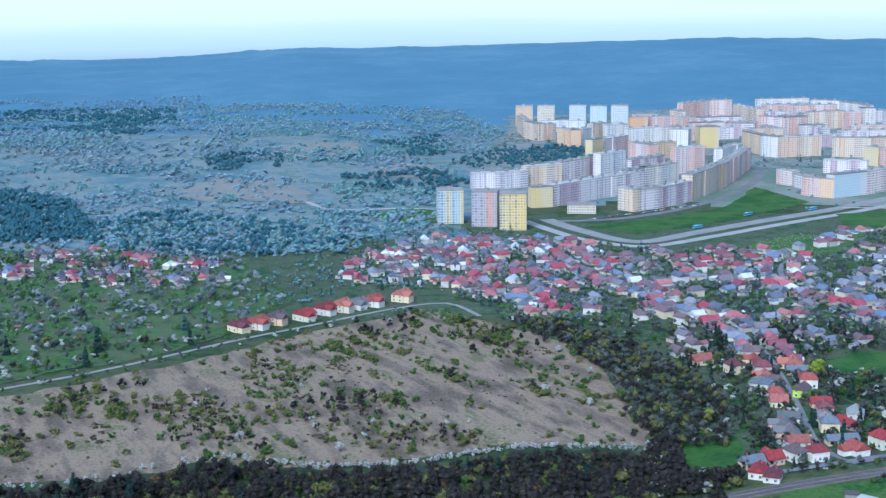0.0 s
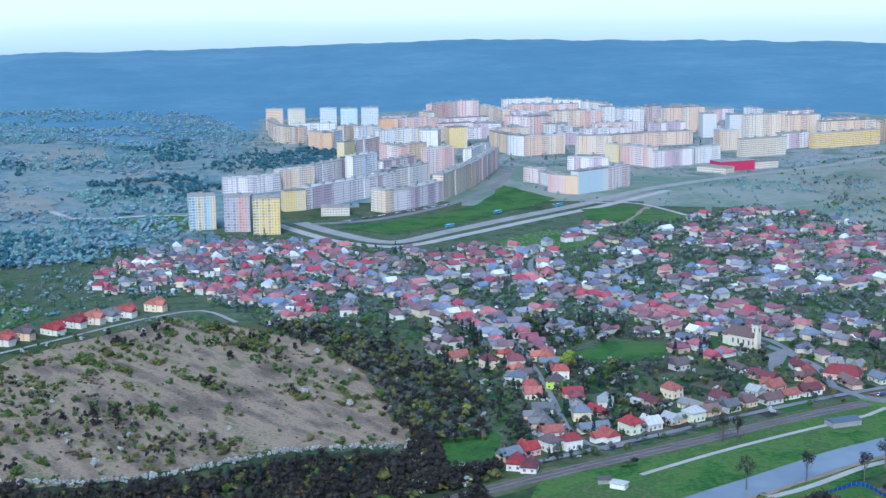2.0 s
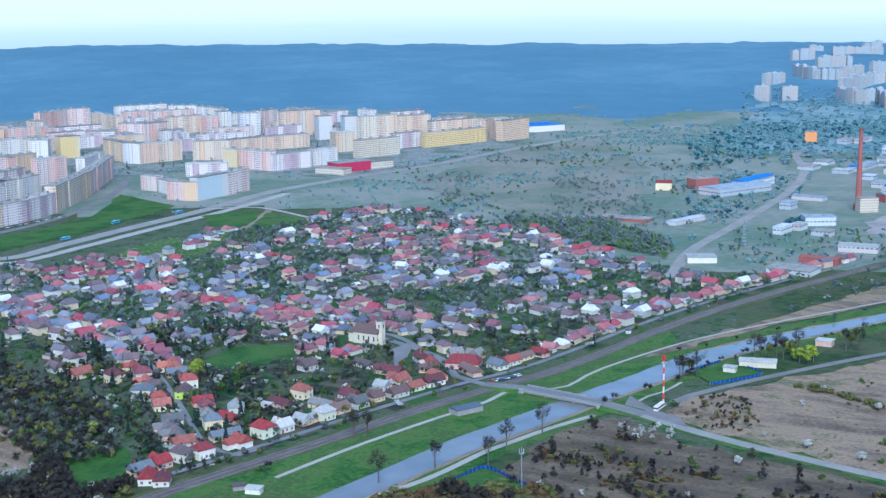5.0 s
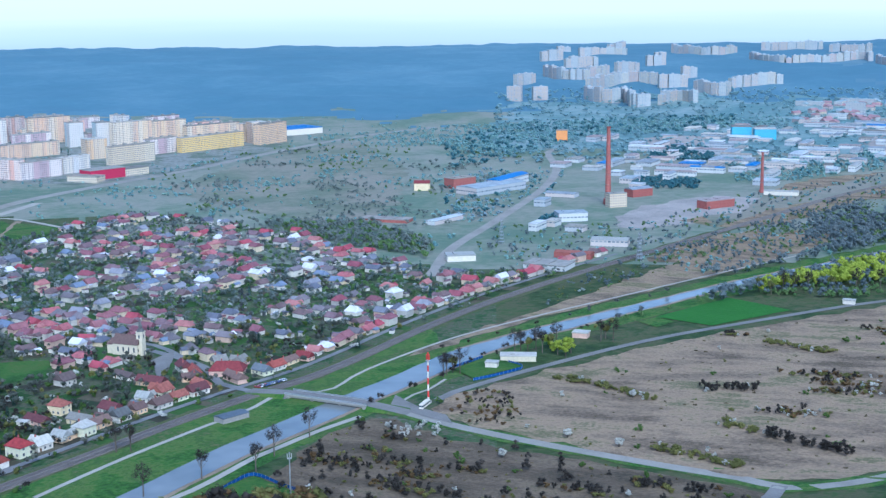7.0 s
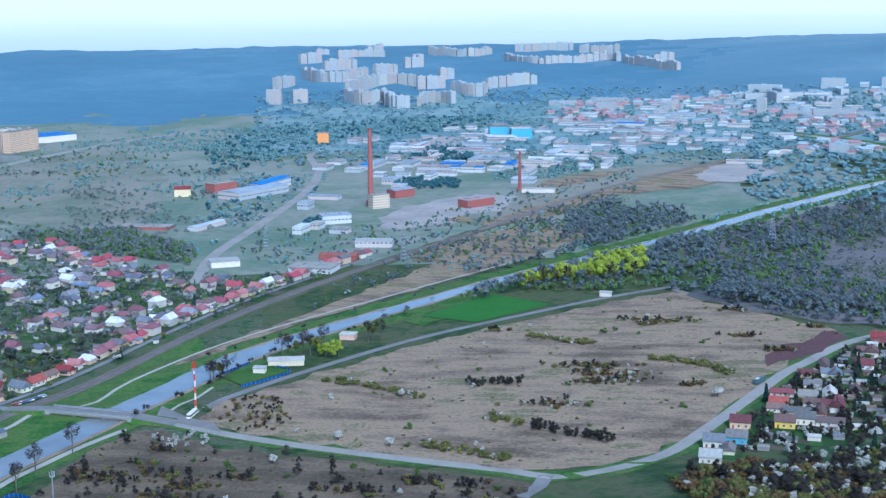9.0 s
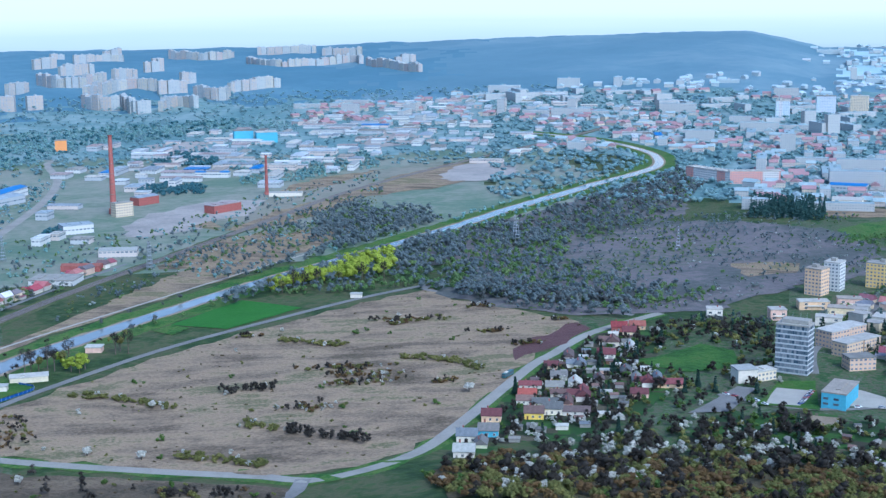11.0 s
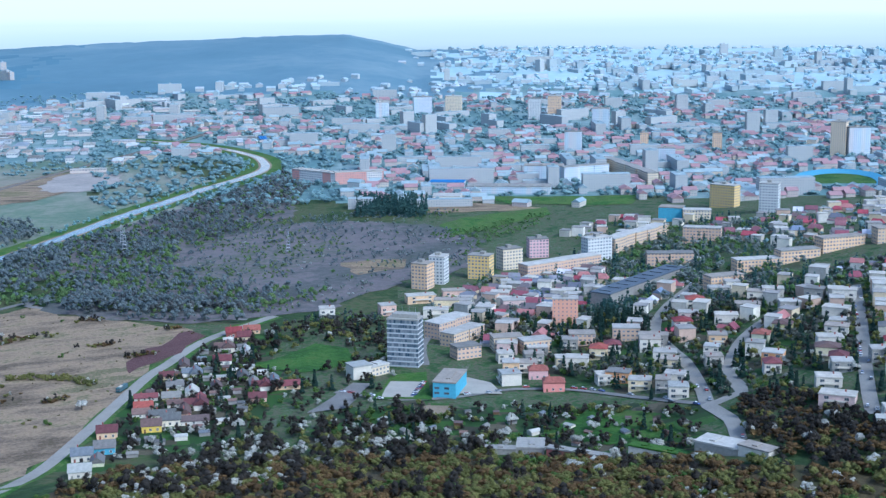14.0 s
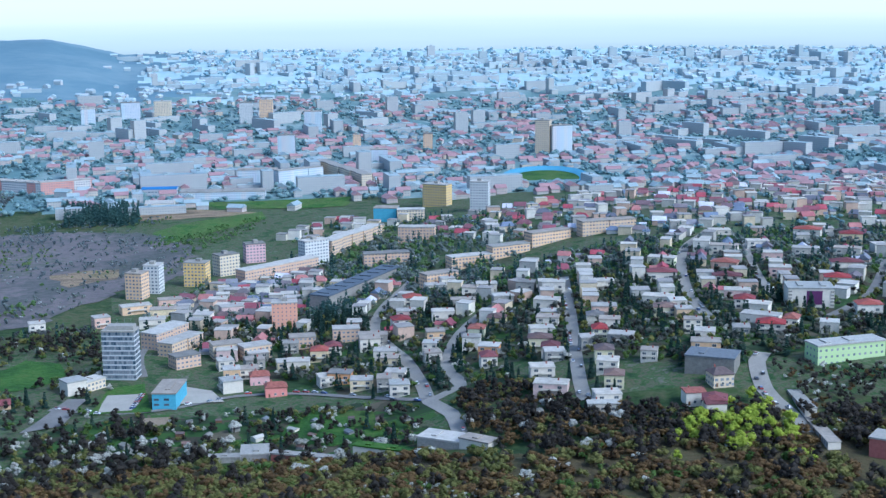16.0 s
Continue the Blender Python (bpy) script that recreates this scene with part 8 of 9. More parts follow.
VALLEY_HAZED = {"bare": (V_BARE, [crown_mesh(k, 24, 3.6, 6.4, 0.6, 1.4, 0.4, 2, 0.40) for k in (101, 102)]),
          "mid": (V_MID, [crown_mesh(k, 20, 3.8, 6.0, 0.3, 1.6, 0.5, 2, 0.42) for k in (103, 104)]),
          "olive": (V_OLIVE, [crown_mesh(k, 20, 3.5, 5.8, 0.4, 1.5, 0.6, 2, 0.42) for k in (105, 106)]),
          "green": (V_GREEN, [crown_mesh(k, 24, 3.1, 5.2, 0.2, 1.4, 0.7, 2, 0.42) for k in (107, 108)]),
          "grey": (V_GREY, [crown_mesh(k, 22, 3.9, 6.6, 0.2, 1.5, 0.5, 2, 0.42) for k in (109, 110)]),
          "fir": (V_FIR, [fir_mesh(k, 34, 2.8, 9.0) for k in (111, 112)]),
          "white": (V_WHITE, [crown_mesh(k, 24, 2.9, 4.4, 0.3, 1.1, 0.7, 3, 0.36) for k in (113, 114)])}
KIND.update({"valley_" + k: v for k, v in VALLEY_HAZED.items()})
WOODS = {k: [] for k in KIND}


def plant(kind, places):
    """Trees past a kilometre come from a coarser stock with haze in its colours."""
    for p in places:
        WOODS["valley_" + kind if kind in VALLEY_HAZED and math.hypot(p[0], p[1]) > 1000 else kind].append(p)


def mixed(poly, total, seed, shares, size=(0.7, 1.3), clear=0, clump=None):
    for i, (kind, share) in enumerate(shares.items()):
        plant(kind, scatter(poly, int(total * share), seed + i, size, clear, clump=clump))


# the dark wood at the foot of the camera's hill, and its blossoming edge
EDGE = [(-241, 652), (-220, 657), (-176, 668), (-143, 690), (-115, 701), (-78, 687), (-55, 683), (-17, 688), (34, 709), (79, 710), (108, 704), (120, 690)]
WOOD_EDGE = [(-236, 638), (-215, 641), (-171, 650), (-139, 670), (-112, 679), (-76, 667), (-53, 663), (-17, 669), (33, 688), (76, 689), (105, 682), (114, 670)]
WOOD_W = WOOD_EDGE + [(126, 644), (131, 600), (-23, 585), (-220, 591)]
mixed(WOOD_W, 1250, 40, {"near_bare": 0.62, "near_olive": 0.20, "near_rust": 0.07, "near_green": 0.10, "fir": 0.01}, (1.0, 1.8))
plant("near_white", along(EDGE[4:], 1.6, 45, 2.4, (0.5, 0.95), 0.08))
plant("near_white", along(EDGE[:5], 3.4, 49, 3.0, (0.5, 0.95), 0.3))
plant("near_white", along([(109, 713), (115, 677), (115, 652)], 6, 46, 4, (0.7, 1.1)))
mixed([(203, 580), (238, 584), (280, 573), (321, 549), (315, 528), (256, 546), (202, 562)], 110, 47, {"near_rust": 0.6, "near_olive": 0.3, "near_bare": 0.1}, (1.9, 2.8))
mixed([(111, 727), (123, 713), (120, 664), (146, 659), (138, 635), (98, 636)], 170, 43, {"near_bare": 0.7, "near_olive": 0.2, "near_white": 0.1}, (0.9, 1.6))
mixed([(154, 807), (174, 761), (178, 710), (167, 675), (142, 668), (161, 702), (159, 751)], 90, 44, {"bare": 0.5, "green": 0.2, "mid": 0.3}, (0.5, 0.9))
# shrubs in the western field
mixed(FIELD_W, 160, 48, {"lowbrown": 0.6, "low": 0.4}, (0.4, 0.8))
mixed(FIELD_E, 120, 58, {"lowbrown": 0.8, "low": 0.2}, (0.35, 1.0), 0, (0.018, 0.08))
mixed(FIELD_W, 160, 59, {"lowbrown": 0.6, "low": 0.4}, (0.5, 1.0), 0, (0.018, 0.08))
mixed(FIELD_S, 120, 62, {"lowbrown": 0.85, "low": 0.15}, (0.25, 0.6), 1)
mixed(FIELD_W, 150, 50, {"near_green": 0.4, "near_olive": 0.45, "lowgreen": 0.12, "near_white": 0.03}, (0.7, 1.3))
mixed(FIELD_W, 260, 52, {"near_green": 0.4, "near_olive": 0.4, "near_bare": 0.2}, (0.6, 1.3), 0, (0.012, 0.22))
mixed([(-135, 883), (-100, 895), (-51, 827), (-9, 768), (22, 735), (-26, 690), (-57, 719), (-87, 770), (-123, 818)], 330, 55, {"olive": 0.4, "bare": 0.25, "green": 0.3, "white": 0.05}, (0.5, 0.95))
mixed([(-180, 796), (-131, 806), (-110, 750), (-111, 711), (-149, 722)], 120, 60, {"olive": 0.4, "bare": 0.45, "white": 0.05, "green": 0.1}, (0.5, 1.0))
mixed([(-91, 973), (-27, 1004), (5, 891), (39, 823), (25, 812), (-24, 878)], 60, 64, {"green": 0.7, "olive": 0.3}, (0.5, 0.9))
mixed([(-20, 1041), (15, 1020), (65, 888), (94, 821), (72, 810), (42, 889), (-2, 968)], 110, 68, {"green": 0.6, "olive": 0.4}, (0.5, 0.95))
mixed([(36, 1019), (88, 981), (131, 915), (167, 806), (151, 711), (123, 703), (104, 763), (104, 846), (77, 948)], 1150, 72, {"bare": 0.40, "mid": 0.28, "olive": 0.18, "green": 0.10, "white": 0.04}, (0.7, 1.4), 1)
mixed([(125, 872), (170, 806), (161, 702), (135, 660), (215, 649), (327, 1005), (216, 1010)], 520, 76, {"bare": 0.4, "mid": 0.2, "green": 0.2, "white": 0.1, "fir": 0.1}, (0.6, 1.2), 1)
# shrubs in the eastern field and beside the river
mixed(FIELD_E, 110, 80, {"lowbrown": 0.5, "low": 0.25, "near_green": 0.2, "near_white": 0.05}, (0.5, 1.2), 2)
for k, line in enumerate(([(554, 643), (562, 611), (565, 576)], [(725, 623), (735, 581)], [(732, 526), (742, 492), (733, 469)], [(506, 508), (513, 482), (517, 461)], [(564, 520), (567, 498)], [(607, 569), (635, 551)], [(567, 489), (577, 441)])):
    plant(("near_olive", "near_olive", "near_olive", "near_olive", "near_olive", "near_bare", "near_bare")[k], along(line, 1.1, 90 + k, 4.5, (0.55, 1.05)))
    plant("near_white", along(line, 9, 190 + k, 5, (0.5, 1.0), 0.4))
mixed(FIELD_S, 240, 100, {"lowbrown": 0.4, "near_bare": 0.25, "low": 0.22, "near_green": 0.1, "near_white": 0.03}, (0.5, 1.1), 2)
plant("near_white", scatter([(412, 631), (426, 640), (440, 615), (426, 595), (406, 610)], 26, 106, (0.6, 1.0)))
mixed([(444, 626), (494, 660), (505, 635), (478, 586), (452, 593)], 70, 107, {"rust": 0.4, "bare": 0.4, "olive": 0.2}, (0.5, 0.9), 2)
# scrub by the rails
RAILSCRUB = [(673, 804), (749, 865), (835, 889), (1095, 994), (1385, 1022), (1200, 883), (1008, 893), (804, 835)]
mixed(RAILSCRUB, 420, 110, {"grey": 0.4, "olive": 0.3, "low": 0.2, "white": 0.1}, (0.5, 1.05), 2, (0.02, -0.1))
# open land between village and works
OPEN = [(649, 1648), (823, 1792), (1171, 1978), (1348, 1938), (1407, 1767), (1357, 1596), (1130, 1373), (863, 1140), (735, 1041), (735, 1158), (707, 1293), (657, 1436)]
mixed(OPEN, 1100, 120, {"hazy": 0.4, "mid": 0.45, "olive": 0.15}, (0.6, 1.3), 1, (0.008, 0.16))
mixed([(680, 1292), (782, 1231), (769, 1089), (719, 1018), (701, 1125), (682, 1223)], 420, 126, {"mid": 0.6, "olive": 0.25, "green": 0.15}, (1.0, 1.7), 1)
mixed([(785, 1037), (881, 1125), (935, 1081), (993, 1032), (1216, 1105), (1512, 1117), (1385, 1022), (1068, 970), (835, 889), (764, 883), (758, 952)], 420, 128, {"grey": 0.4, "hazy": 0.3, "olive": 0.3}, (0.5, 1.05), 2)
mixed([(1165, 2042), (1440, 2036), (1679, 1942), (2192, 1625), (2088, 1547), (1632, 1742), (1380, 1733), (1213, 1806)], 900, 132, {"hazy": 1.0}, (0.7, 1.3), 1)


def clumps(poly, count, each, seed, turn, shares, size):
    """Thickets stretched along one direction, strewn over a field."""
    rg = random.Random(seed)
    kinds = [k for k, n in shares.items() for _ in range(n)]
    for x, y, _, _, s in scatter(poly, count, seed, (0.5, 1.5), 2):
        for _ in range(int(each * s)):
            u, v = rg.gauss(0, 9 * s), rg.gauss(0, 2.6 * s)
            px, py = x + u * math.cos(turn) - v * math.sin(turn), y + u * math.sin(turn) + v * math.cos(turn)
            if inside(poly, px, py) and is_free(px, py, 1):
                plant(rg.choice(kinds), [(px, py, land(px, py), rg.uniform(0, 6.28), rg.uniform(*size))])


clumps(FIELD_E, 12, 34, 401, radians(-48), {"near_bare": 2, "near_rust": 2, "near_olive": 3, "near_white": 1}, (0.45, 0.9))
clumps(FIELD_W, 18, 22, 403, radians(-66), {"near_bare": 1, "near_green": 3, "near_olive": 3}, (0.6, 1.2))
clumps(FIELD_W, 14, 18, 404, radians(-60), {"lowbrown": 1}, (0.7, 1.3))
clumps(FIELD_S, 20, 22, 405, radians(-60), {"near_bare": 4, "near_rust": 3, "near_olive": 2}, (0.4, 0.9))
mixed(ESTATE, 800, 407, {"mid": 0.5, "hazy": 0.4, "fir": 0.1}, (0.6, 1.2), 1)
# hedges along the lane by the field
for kind, step, seed in (("mid", 9, 411), ("green", 16, 412), ("white", 18, 413)):
    plant(kind, along(offset(dense(FIELD_ROAD[:7], 20), 12), step, seed, 5, (0.5, 1.1), 0.3))
    plant(kind, along(offset(dense(FIELD_ROAD[:7], 20), -9), step * 1.6, seed + 10, 3, (0.4, 0.8), 0.4))
# village gardens
mixed(VILLAGE, 5600, 140, {"mid": 0.48, "bare": 0.12, "olive": 0.15, "green": 0.16, "white": 0.07, "fir": 0.02}, (0.5, 1.25), 0)
mixed([(-173, 1030), (-144, 1227), (-99, 1308), (-2, 1431), (121, 1356), (158, 1210), (110, 963), (49, 1019), (-12, 1123)], 800, 146, {"mid": 0.5, "hazy": 0.2, "green": 0.1, "white": 0.12, "fir": 0.08}, (0.5, 1.05), 1)
ALLOT = [(-297, 837), (-457, 1315), (-314, 1307), (-187, 1243), (-119, 1086), (-155, 967), (-197, 914)]
mixed(ALLOT, 900, 152, {"mid": 0.34, "bare": 0.06, "green": 0.22, "white": 0.22, "fir": 0.04, "olive": 0.12}, (0.5, 1.9), 0)
patch("allotment_meadow", ALLOT, earth("allotment_ground", [(0.030, 0.062, 0.016), (0.058, 0.120, 0.026), (0.098, 0.092, 0.056), (0.068, 0.138, 0.030), (0.042, 0.076, 0.024)], 0.03, 0.25, sharp=True), 0.05, "green allotment gardens with huts", "garden", 4)
# the hills on the left
LEFT = [(-473, 1330), (-263, 1319), (-97, 1279), (4, 1448), (-2, 1667), (55, 2006), (114, 2384), (-24, 2823), (-569, 2927), (-932, 2673)]
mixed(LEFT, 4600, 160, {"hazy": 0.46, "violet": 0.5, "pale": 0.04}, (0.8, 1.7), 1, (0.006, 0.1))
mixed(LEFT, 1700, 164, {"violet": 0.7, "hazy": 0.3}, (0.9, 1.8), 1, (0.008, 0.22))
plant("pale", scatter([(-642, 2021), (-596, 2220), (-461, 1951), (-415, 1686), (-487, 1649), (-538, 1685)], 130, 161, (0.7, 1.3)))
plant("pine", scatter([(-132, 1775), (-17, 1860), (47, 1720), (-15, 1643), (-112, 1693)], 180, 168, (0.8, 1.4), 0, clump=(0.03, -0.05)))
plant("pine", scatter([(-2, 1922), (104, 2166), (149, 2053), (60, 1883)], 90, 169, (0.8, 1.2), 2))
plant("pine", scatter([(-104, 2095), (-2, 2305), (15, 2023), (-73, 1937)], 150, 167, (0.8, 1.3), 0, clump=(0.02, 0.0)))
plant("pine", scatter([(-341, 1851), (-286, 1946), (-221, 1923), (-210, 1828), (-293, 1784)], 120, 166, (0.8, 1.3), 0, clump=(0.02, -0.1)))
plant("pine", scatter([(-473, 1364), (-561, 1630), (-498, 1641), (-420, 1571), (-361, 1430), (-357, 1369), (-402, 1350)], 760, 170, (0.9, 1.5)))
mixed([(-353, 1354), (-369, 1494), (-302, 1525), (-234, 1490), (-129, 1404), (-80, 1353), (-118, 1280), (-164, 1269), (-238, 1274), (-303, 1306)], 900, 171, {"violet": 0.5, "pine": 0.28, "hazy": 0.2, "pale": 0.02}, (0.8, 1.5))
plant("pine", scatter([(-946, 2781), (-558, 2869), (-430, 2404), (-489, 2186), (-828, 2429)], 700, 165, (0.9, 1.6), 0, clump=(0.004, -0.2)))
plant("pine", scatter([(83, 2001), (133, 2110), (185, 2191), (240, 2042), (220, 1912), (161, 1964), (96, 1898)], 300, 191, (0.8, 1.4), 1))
# trees on the river bank
plant("bare", along(offset(dense(RIVER[5:11], 20), 18), 9, 172, 3, (0.7, 1.3), 0.25))
plant("bare", along(offset(dense(RIVER[7:12], 20), -16), 12, 173, 3, (0.6, 1.2), 0.3))
plant("olive", along(offset(dense(RIVER[9:17], 20), 22), 9, 174, 5, (0.8, 1.4), 0.3))
plant("hazy", along(offset(dense(RIVER[14:20], 20), 20), 7, 175, 7, (0.9, 1.5), 0.2))
plant("hazy", along(offset(dense(RIVER[15:22], 20), -22), 8, 176, 7, (0.8, 1.4), 0.3))
plant("grey", along(offset(dense(RIVER[11:15], 20), 30), 5, 177, 9, (1.4, 2.2), 0.1))
plant("grey", along(offset(dense(RIVER[12:15], 20), -26), 8, 178, 6, (1.2, 1.9), 0.2))
plant("grey", along([(922, 635), (914, 581), (909, 531), (907, 486), (910, 445)], 5, 179, 5, (1.2, 1.9), 0.15))
# woods by the river and the dry ground beyond the field
WOOD_E = [(833, 728), (871, 749), (1042, 763), (1098, 756), (1186, 767), (1237, 750), (1195, 653), (1066, 588), (1031, 504), (1030, 419), (933, 456), (927, 511), (922, 559), (924, 648), (874, 680)]
mixed(WOOD_E, 1350, 180, {"grey": 0.46, "olive": 0.34, "green": 0.20}, (0.8, 1.5), 1)
mixed([(1063, 879), (1218, 961), (1262, 884), (1215, 789), (1080, 699), (963, 664), (989, 718), (1007, 795)], 240, 187, {"grey": 0.8, "olive": 0.2}, (1.1, 1.9), 1)
plant("lime", scatter([(873, 769), (963, 787), (1019, 746), (958, 696), (886, 725), (841, 735)], 90, 184, (1.1, 1.7), 1))
plant("lime", [(150, 760, 0.0, 0.5, 0.75)])
plant("lime", scatter([(595, 711), (623, 720), (604, 686), (584, 683)], 4, 185, (0.8, 1.1)))
WOOD_F = [(940, 614), (1073, 687), (1138, 704), (1326, 657), (1400, 572), (1464, 450), (1366, 457), (1312, 380), (1170, 350), (1077, 381), (985, 405), (916, 458), (890, 536)]
mixed(WOOD_F, 1900, 190, {"grey": 0.34, "olive": 0.34, "mid": 0.20, "white": 0.06, "green": 0.06}, (0.35, 0.9), 1, (0.01, -0.1))
mixed([(1168, 752), (1435, 754), (1555, 755), (1730, 782), (1595, 683), (1394, 629), (1195, 622), (1081, 668)], 900, 196, {"grey": 0.5, "bare": 0.2, "olive": 0.2, "green": 0.1}, (0.8, 1.5), 1)
plant("fir", scatter([(1392, 550), (1408, 471), (1517, 505), (1502, 585)], 260, 197, (1.2, 1.6)))
mixed([(1301, 435), (1377, 399), (1482, 351), (1426, 338), (1284, 360), (1248, 384)], 200, 198, {"green": 0.8, "olive": 0.2}, (0.5, 0.9), 1)
mixed([(867, 925), (1053, 964), (1212, 988), (1224, 887), (1181, 812), (1054, 771), (985, 805), (856, 798)], 420, 199, {"grey": 0.5, "olive": 0.3, "hazy": 0.2}, (0.6, 1.2), 2)
mixed([(1065, 877), (1225, 966), (1230, 876), (1201, 777), (1093, 765), (1041, 795)], 300, 203, {"grey": 0.8, "olive": 0.2}, (0.9, 1.5), 2)
# the row of tall leafless trees between the dry field and the brush
mixed([(949, 620), (901, 589), (922, 507), (943, 466), (966, 467), (960, 567)], 230, 270, {"grey": 0.35, "bare": 0.5, "olive": 0.15}, (1.1, 1.6), 1)
# foot of the hill on the right: thickets, blossom, fresh green
THICKET = [(541, 379), (592, 361), (615, 311), (641, 260), (657, 204), (668, 147), (658, 88), (644, 46), (627, 19), (645, -36), (654, -174), (572, -155), (502, 336)]
mixed(THICKET, 1700, 210, {"near_rust": 0.40, "near_olive": 0.42, "near_bare": 0.10, "near_green": 0.06, "near_white": 0.02}, (0.9, 1.8), 2)
patch("thicket_floor", THICKET, earth("thicket_ground", [(0.05, 0.04, 0.02), (0.075, 0.06, 0.028), (0.05, 0.06, 0.02)], 0.05, 0.4), 0.1, "brown and olive floor under the thickets", "ground", 5)
mixed([(544, 355), (639, 344), (685, 297), (733, 248), (698, 205), (663, 180), (606, 263), (515, 306)], 240, 216, {"near_white": 0.30, "near_bare": 0.42, "near_olive": 0.28}, (1.1, 1.9), 1)
mixed([(667, 293), (718, 297), (755, 262), (750, 233), (767, 182), (763, 135), (745, 90), (681, 88), (685, 151), (669, 208)], 400, 220, {"near_bare": 0.42, "near_white": 0.16, "near_green": 0.2, "fir": 0.03, "near_olive": 0.19}, (0.6, 1.2), 1)
mixed([(738, 74), (757, 58), (742, 30), (702, 8), (678, -37), (677, -167), (630, -157), (626, 6), (656, 44), (699, 64)], 620, 226, {"near_bare": 0.5, "near_rust": 0.35, "near_olive": 0.15}, (0.9, 1.4), 1)
plant("near_white", scatter([(588, 121), (603, 87), (591, 47), (564, 47), (557, 105)], 60, 231, (0.7, 1.1)))
plant("lime", scatter([(634, -40), (666, -58), (689, -82), (659, -103), (634, -97), (624, -68), (615, -41)], 60, 232, (0.7, 1.15), 1))
plant("lime", scatter([(618, -87), (628, -106), (606, -104), (603, -88)], 8, 233, (0.5, 0.7)))
mixed([(736, -93), (732, -119), (719, -191), (634, -171), (634, -120), (679, -109)], 330, 234, {"bare": 0.7, "rust": 0.2, "white": 0.1}, (0.6, 1.0), 1)
mixed([(881, 419), (954, 411), (949, 350), (843, 311), (865, 348), (887, 391)], 190, 238, {"bare": 0.65, "olive": 0.3, "fir": 0.05}, (0.7, 1.15), 1)
plant("fir", scatter([(958, 208), (1018, 197), (1009, 166), (957, 161), (940, 186)], 60, 242, (0.9, 1.4), 1))
mixed(SUBURB, 4100, 244, {"fir": 0.16, "mid": 0.26, "bare": 0.16, "olive": 0.18, "green": 0.16, "white": 0.06}, (0.6, 1.3), 0)
mixed([(1098, 284), (1313, 251), (1388, 154), (1338, 62), (1114, 50), (1000, 116), (1063, 202)], 700, 263, {"mid": 0.42, "olive": 0.25, "fir": 0.13, "green": 0.15, "white": 0.05}, (0.8, 1.6), 1)
mixed(ROADSIDE, 260, 250, {"near_bare": 0.55, "fir": 0.06, "near_green": 0.2, "near_white": 0.19}, (0.6, 1.1), 0)
mixed(TOWNEDGE, 700, 254, {"fir": 0.3, "town": 0.5, "olive": 0.2}, (0.6, 1.1), 1)
mixed([(973, 327), (1101, 320), (1156, 224), (1256, 154), (1037, 127), (911, 138), (993, 218), (917, 258)], 520, 258, {"fir": 0.14, "mid": 0.51, "olive": 0.2, "green": 0.15}, (0.8, 1.5), 1)
mixed([(736, 426), (880, 427), (964, 369), (819, 291), (744, 286), (667, 293), (628, 334)], 300, 262, {"near_bare": 0.45, "near_green": 0.2, "near_white": 0.14, "fir": 0.03, "near_olive": 0.18}, (0.7, 1.4), 1)
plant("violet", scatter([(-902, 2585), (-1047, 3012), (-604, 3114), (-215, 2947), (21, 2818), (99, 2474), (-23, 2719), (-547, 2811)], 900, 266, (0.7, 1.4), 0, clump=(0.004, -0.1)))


def town_trees(count, seed, kind, a0, a1, r0, r1, power=1.0, size=(0.7, 1.3)):
    rg = random.Random(seed)
    out = []
    for _ in range(count):
        a, r = radians(rg.uniform(a0, a1)), r0 + (r1 - r0) * rg.random() ** power
        x, y = r * math.sin(a), r * math.cos(a)
        if is_free(x, y, 1):
            out.append((x, y, land(x, y) + (0.0 if r < 2600 else 2.0), rg.uniform(0, 6.28), rg.uniform(*size)))
    plant(kind, out)


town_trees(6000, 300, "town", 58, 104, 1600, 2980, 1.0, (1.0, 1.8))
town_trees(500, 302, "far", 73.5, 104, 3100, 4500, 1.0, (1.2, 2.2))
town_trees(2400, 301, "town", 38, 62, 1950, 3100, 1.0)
town_trees(700, 303, "hazy", 4, 34, 1550, 2650, 1.0, (0.6, 1.0))
plant("pine", scatter([(1393, 1433), (1502, 1528), (1569, 1510), (1548, 1447), (1453, 1362), (1407, 1385)], 170, 306, (0.8, 1.3)))
plant("pine", scatter([(1191, 1252), (1241, 1292), (1295, 1275), (1285, 1226), (1239, 1185), (1192, 1211)], 130, 307, (0.7, 1.2)))
plant("pine", scatter([(923, 1114), (976, 1143), (940, 1094), (912, 1090)], 26, 308, (0.7, 1.2)))
mixed([(1324, 1840), (1562, 1962), (1786, 1906), (1970, 1797), (1837, 1674), (1602, 1709), (1384, 1654), (1195, 1552), (1122, 1533)], 900, 309, {"hazy": 0.7, "pine": 0.3}, (0.8, 1.4), 1)
mixed([(1450, 1330), (1734, 1282), (1560, 1152), (1379, 1160), (1317, 1198)], 420, 311, {"hazy": 0.9, "pine": 0.1}, (0.7, 1.2), 1)
mixed([(1011, 1406), (1157, 1502), (1166, 1416), (1238, 1432), (1123, 1310), (936, 1176), (854, 1148), (884, 1220)], 300, 313, {"hazy": 0.5, "violet": 0.4, "pine": 0.1}, (0.6, 1.2), 1)

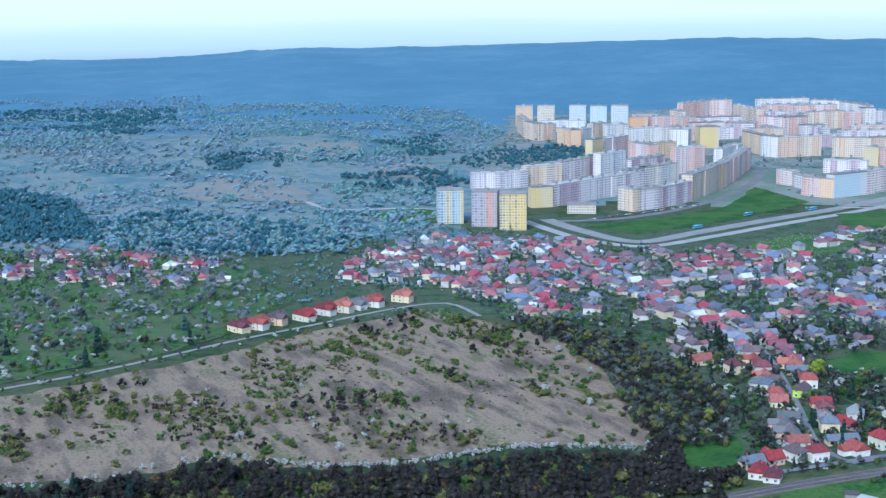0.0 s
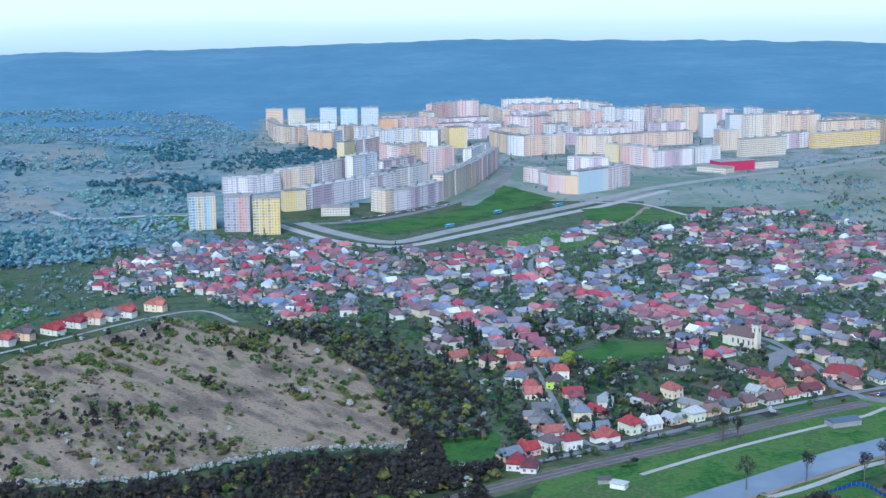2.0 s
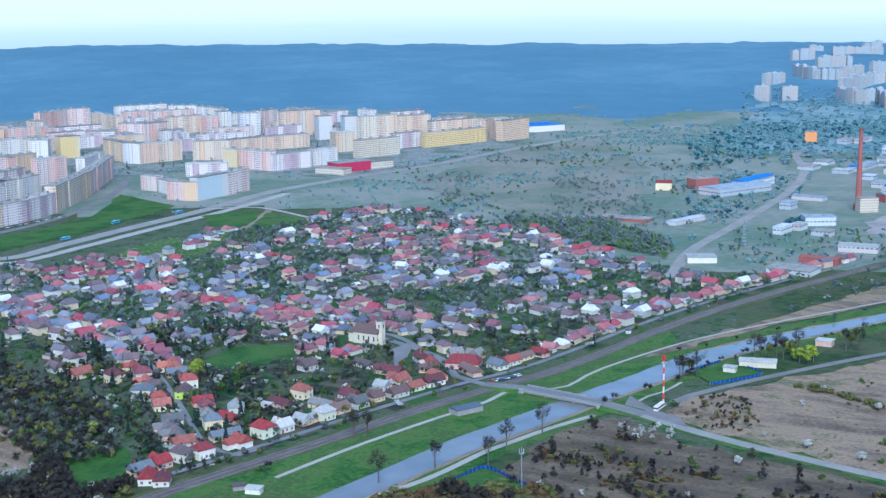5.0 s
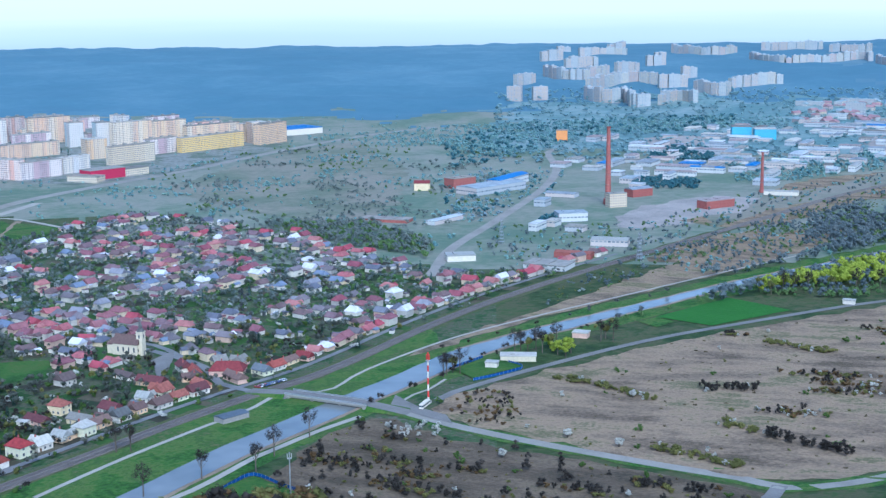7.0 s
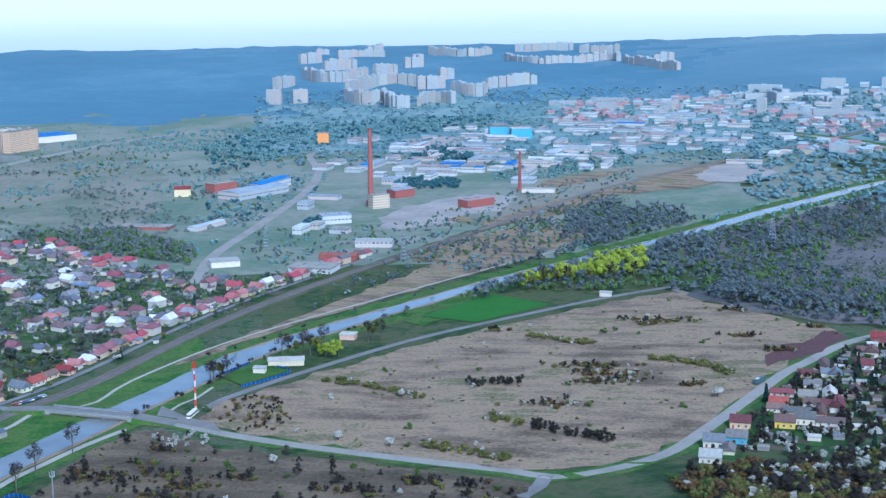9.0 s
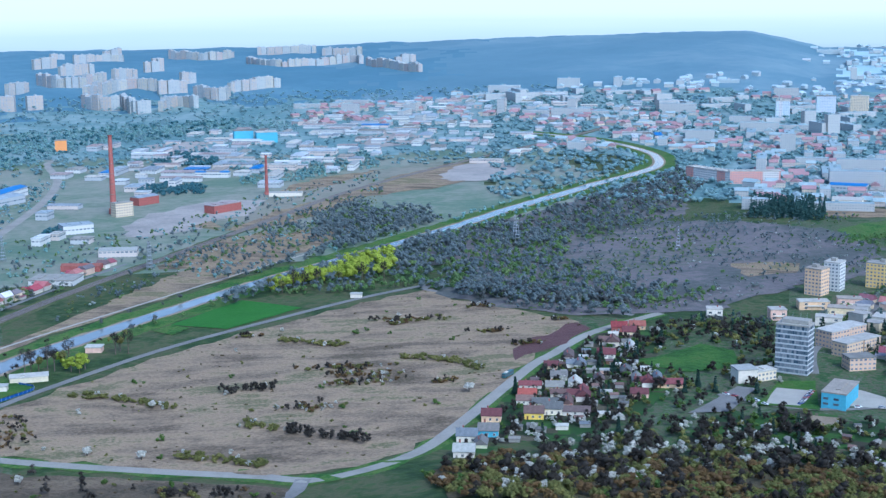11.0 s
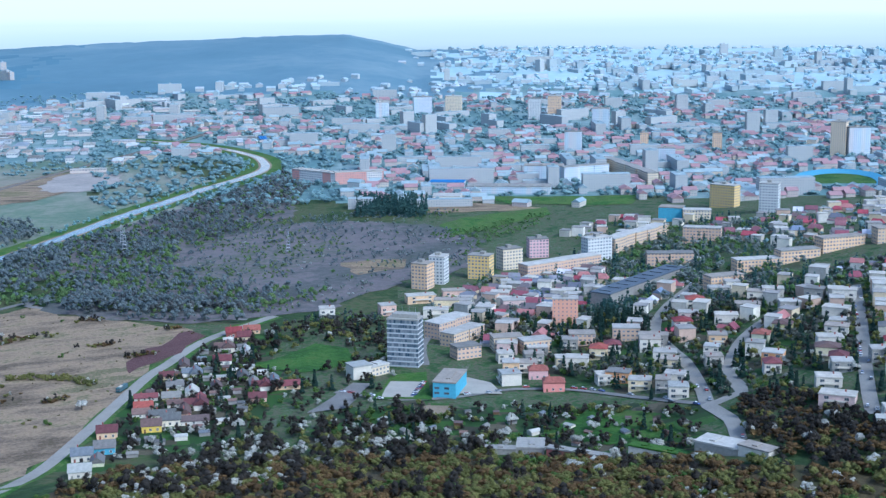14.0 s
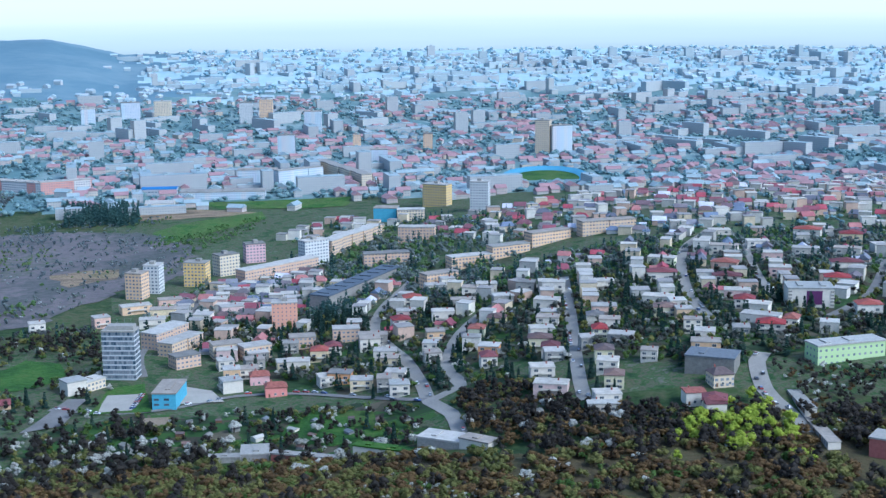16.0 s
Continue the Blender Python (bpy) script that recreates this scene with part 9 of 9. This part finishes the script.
WORDS = {"valley_bare": "bare trees in the valley", "valley_mid": "leafless garden trees of the village", "valley_olive": "budding trees in the valley", "valley_green": "fresh green trees in the valley", "valley_grey": "grey leafless valley woods", "valley_fir": "dark conifers between village houses", "valley_white": "blossoming fruit trees in the valley", "mid": "leafless grey-brown trees in the gardens", "violet": "leafless hillside trees in haze-tinted grey-violet", "pine": "conifer stands in haze-blued dark green", "pale": "hillside blossom trees in haze-dulled colour", "bare": "bare brown broadleaf trees in early spring", "olive": "budding olive-brown shrubs and trees", "green": "shrubs in fresh spring leaf", "lime": "trees in bright yellow-green young leaf", "white": "fruit trees and hedges in white blossom",
         "rust": "rust-brown bare thickets in early spring", "fir": "dark green conifers standing in gardens", "yellow": "yellow forsythia bushes", "hazy": "mixed hillside trees in haze-blued green", "blue": "bluish woodland on the ridges", "town": "trees between the houses of the town", "far": "distant town trees in haze-paled colour",
         "low": "low olive shrubs in the dry grass", "lowgreen": "low green shrubs in the dry grass", "lowbrown": "low brown brush in the dry fields", "grey": "grey leafless woods beyond the fields", "near_bare": "bare brown trees of the wood below", "near_olive": "budding olive-green thicket on the slope", "near_rust": "rust-brown spring thicket on the slope", "near_green": "thicket bushes in fresh leaf", "near_white": "hedges and fruit trees in white blossom"}
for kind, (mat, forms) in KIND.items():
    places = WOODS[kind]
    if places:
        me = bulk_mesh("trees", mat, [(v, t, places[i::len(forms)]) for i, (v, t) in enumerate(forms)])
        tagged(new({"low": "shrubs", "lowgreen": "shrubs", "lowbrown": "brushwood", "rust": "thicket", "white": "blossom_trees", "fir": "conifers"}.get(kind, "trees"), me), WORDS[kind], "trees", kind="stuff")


# ---- single tall trees ----
def tall_tree(kind, label, seed, height, rad):
    ob = new("tree")
    v, f = trunk_mesh(seed, height * 0.9, 0.42, 9, rad * 0.75)
    part("trunk", bulk_mesh("trunk", M_BARK, [(v, f, [(0, 0, 0, 0, 1)])]), None, ob)
    v, f = crown_mesh(seed, 420 if kind is L_BARE else 230, rad, height * 0.72, height * 0.3, 0.95, 0.34 if kind is L_BARE else 0.7, 9, 0.26 if kind is L_BARE else 0.36)
    if kind is L_BARE:
        f = f[72:]
    part("crown", bulk_mesh("crown", kind, [(v, f, [(0, 0, 0, 0, 1)])]), None, ob)
    return tagged(ob, label, "tree", "single trees")


def spruce(label, seed, height, rad):
    ob = new("conifer")
    v, f = trunk_mesh(seed, height * 0.5, 0.2, 5, rad * 0.3)
    part("trunk", bulk_mesh("trunk", M_BARK, [(v, f, [(0, 0, 0, 0, 1)])]), None, ob)
    v, f = fir_mesh(seed, 190, rad, height)
    part("crown", bulk_mesh("crown", L_FIR, [(v, f, [(0, 0, 0, 0, 1)])]), None, ob)
    return tagged(ob, label, "tree", "garden conifers")


conifers = Stock([spruce("dark green spruce in a garden", 91, 11, 3.0), spruce("slim dark conifer beside the houses", 92, 9, 1.9)])
for k, p in enumerate([(659, 330), (685, 269), (685, 238), (679, 240), (770, 332), (772, 390), (798, 413), (682, 228), (698, 419), (775, 124), (733, 174), (738, 10), (754, 42), (749, 38), (705, -5), (704, -14), (733, -2), (694, 161), (690, 100), (754, 56)]):
    conifers.put(k % 2, spot(p[0], p[1], k * 1.7))
conifers.clear()
singles = Stock([tall_tree(L_BARE, "tall bare broadleaf tree with open twigs", 51, 20, 7.0), tall_tree(L_BARE, "slender bare tree beside the river", 52, 18, 5.4), tall_tree(L_LIME, "tree in bright fresh green leaf", 53, 11, 4.6),
                 tall_tree(L_OLIVE, "tall budding tree with olive twigs", 54, 13, 4.4), tall_tree(L_WHITE, "round fruit tree in full white blossom", 55, 6, 3.0),
                 tall_tree(L_WHITE, "broad old fruit tree in white blossom", 58, 7.5, 4.6)])
for k, p in enumerate([(258, 609), (292, 615), (319, 608), (338, 623), (369, 639), (281, 677), (274, 680)]):
    singles.put((0, 1, 1, 0, 0, 1, 1)[k], spot(p[0], p[1], k * 1.3))
for k, p in enumerate([(571, 711), (577, 712), (579, 707), (587, 708), (586, 700), (597, 704), (606, 709), (637, 698), (645, 702), (643, 692), (502, 694), (509, 697), (511, 692), (498, 692)] + [(849, 743), (864, 731), (881, 720), (896, 709), (915, 699), (934, 690), (846, 728), (864, 719)]):
    singles.put((0, 1, 3)[k % 3], spot(p[0], p[1], k * 0.9))
for k, p in enumerate([(591, 682), (591, 690), (600, 687)] + [(231, 842), (236, 848)]):
    singles.put(2, spot(p[0], p[1], k * 1.1))
for k, p in enumerate([(-156, 645), (-112, 730), (-56, 709), (-26, 682), (61, 816), (123, 858), (77, 910), (85, 786), (116, 693)] + [(686, 207), (655, 291), (724, 242), (568, 288), (530, 303)] + [(692, 49), (683, 11), (674, 126), (642, 137), (690, 264), (624, 80)] + [(431, 547), (491, 523), (480, 552), (560, 585)]):
    singles.put(4, spot(p[0], p[1], k * 0.7))
for k, p in enumerate([(687, 445), (641, 373), (677, 339), (621, 357), (640, 312), (631, 297), (625, 300), (669, 283), (656, 271), (669, 249), (660, 237), (561, 328), (604, 324), (611, 318), (598, 327), (623, 268), (673, 231), (703, 192), (728, 195), (692, 170), (723, 147), (699, 151), (667, 124), (644, 142), (682, 106), (683, 89), (680, 80), (695, 61), (689, 24), (700, 21), (671, 30), (665, 7), (668, -15), (634, 0), (634, -11)]):
    singles.put((5, 4, 5)[k % 3], spot(p[0], p[1], k * 0.8))
singles.clear()
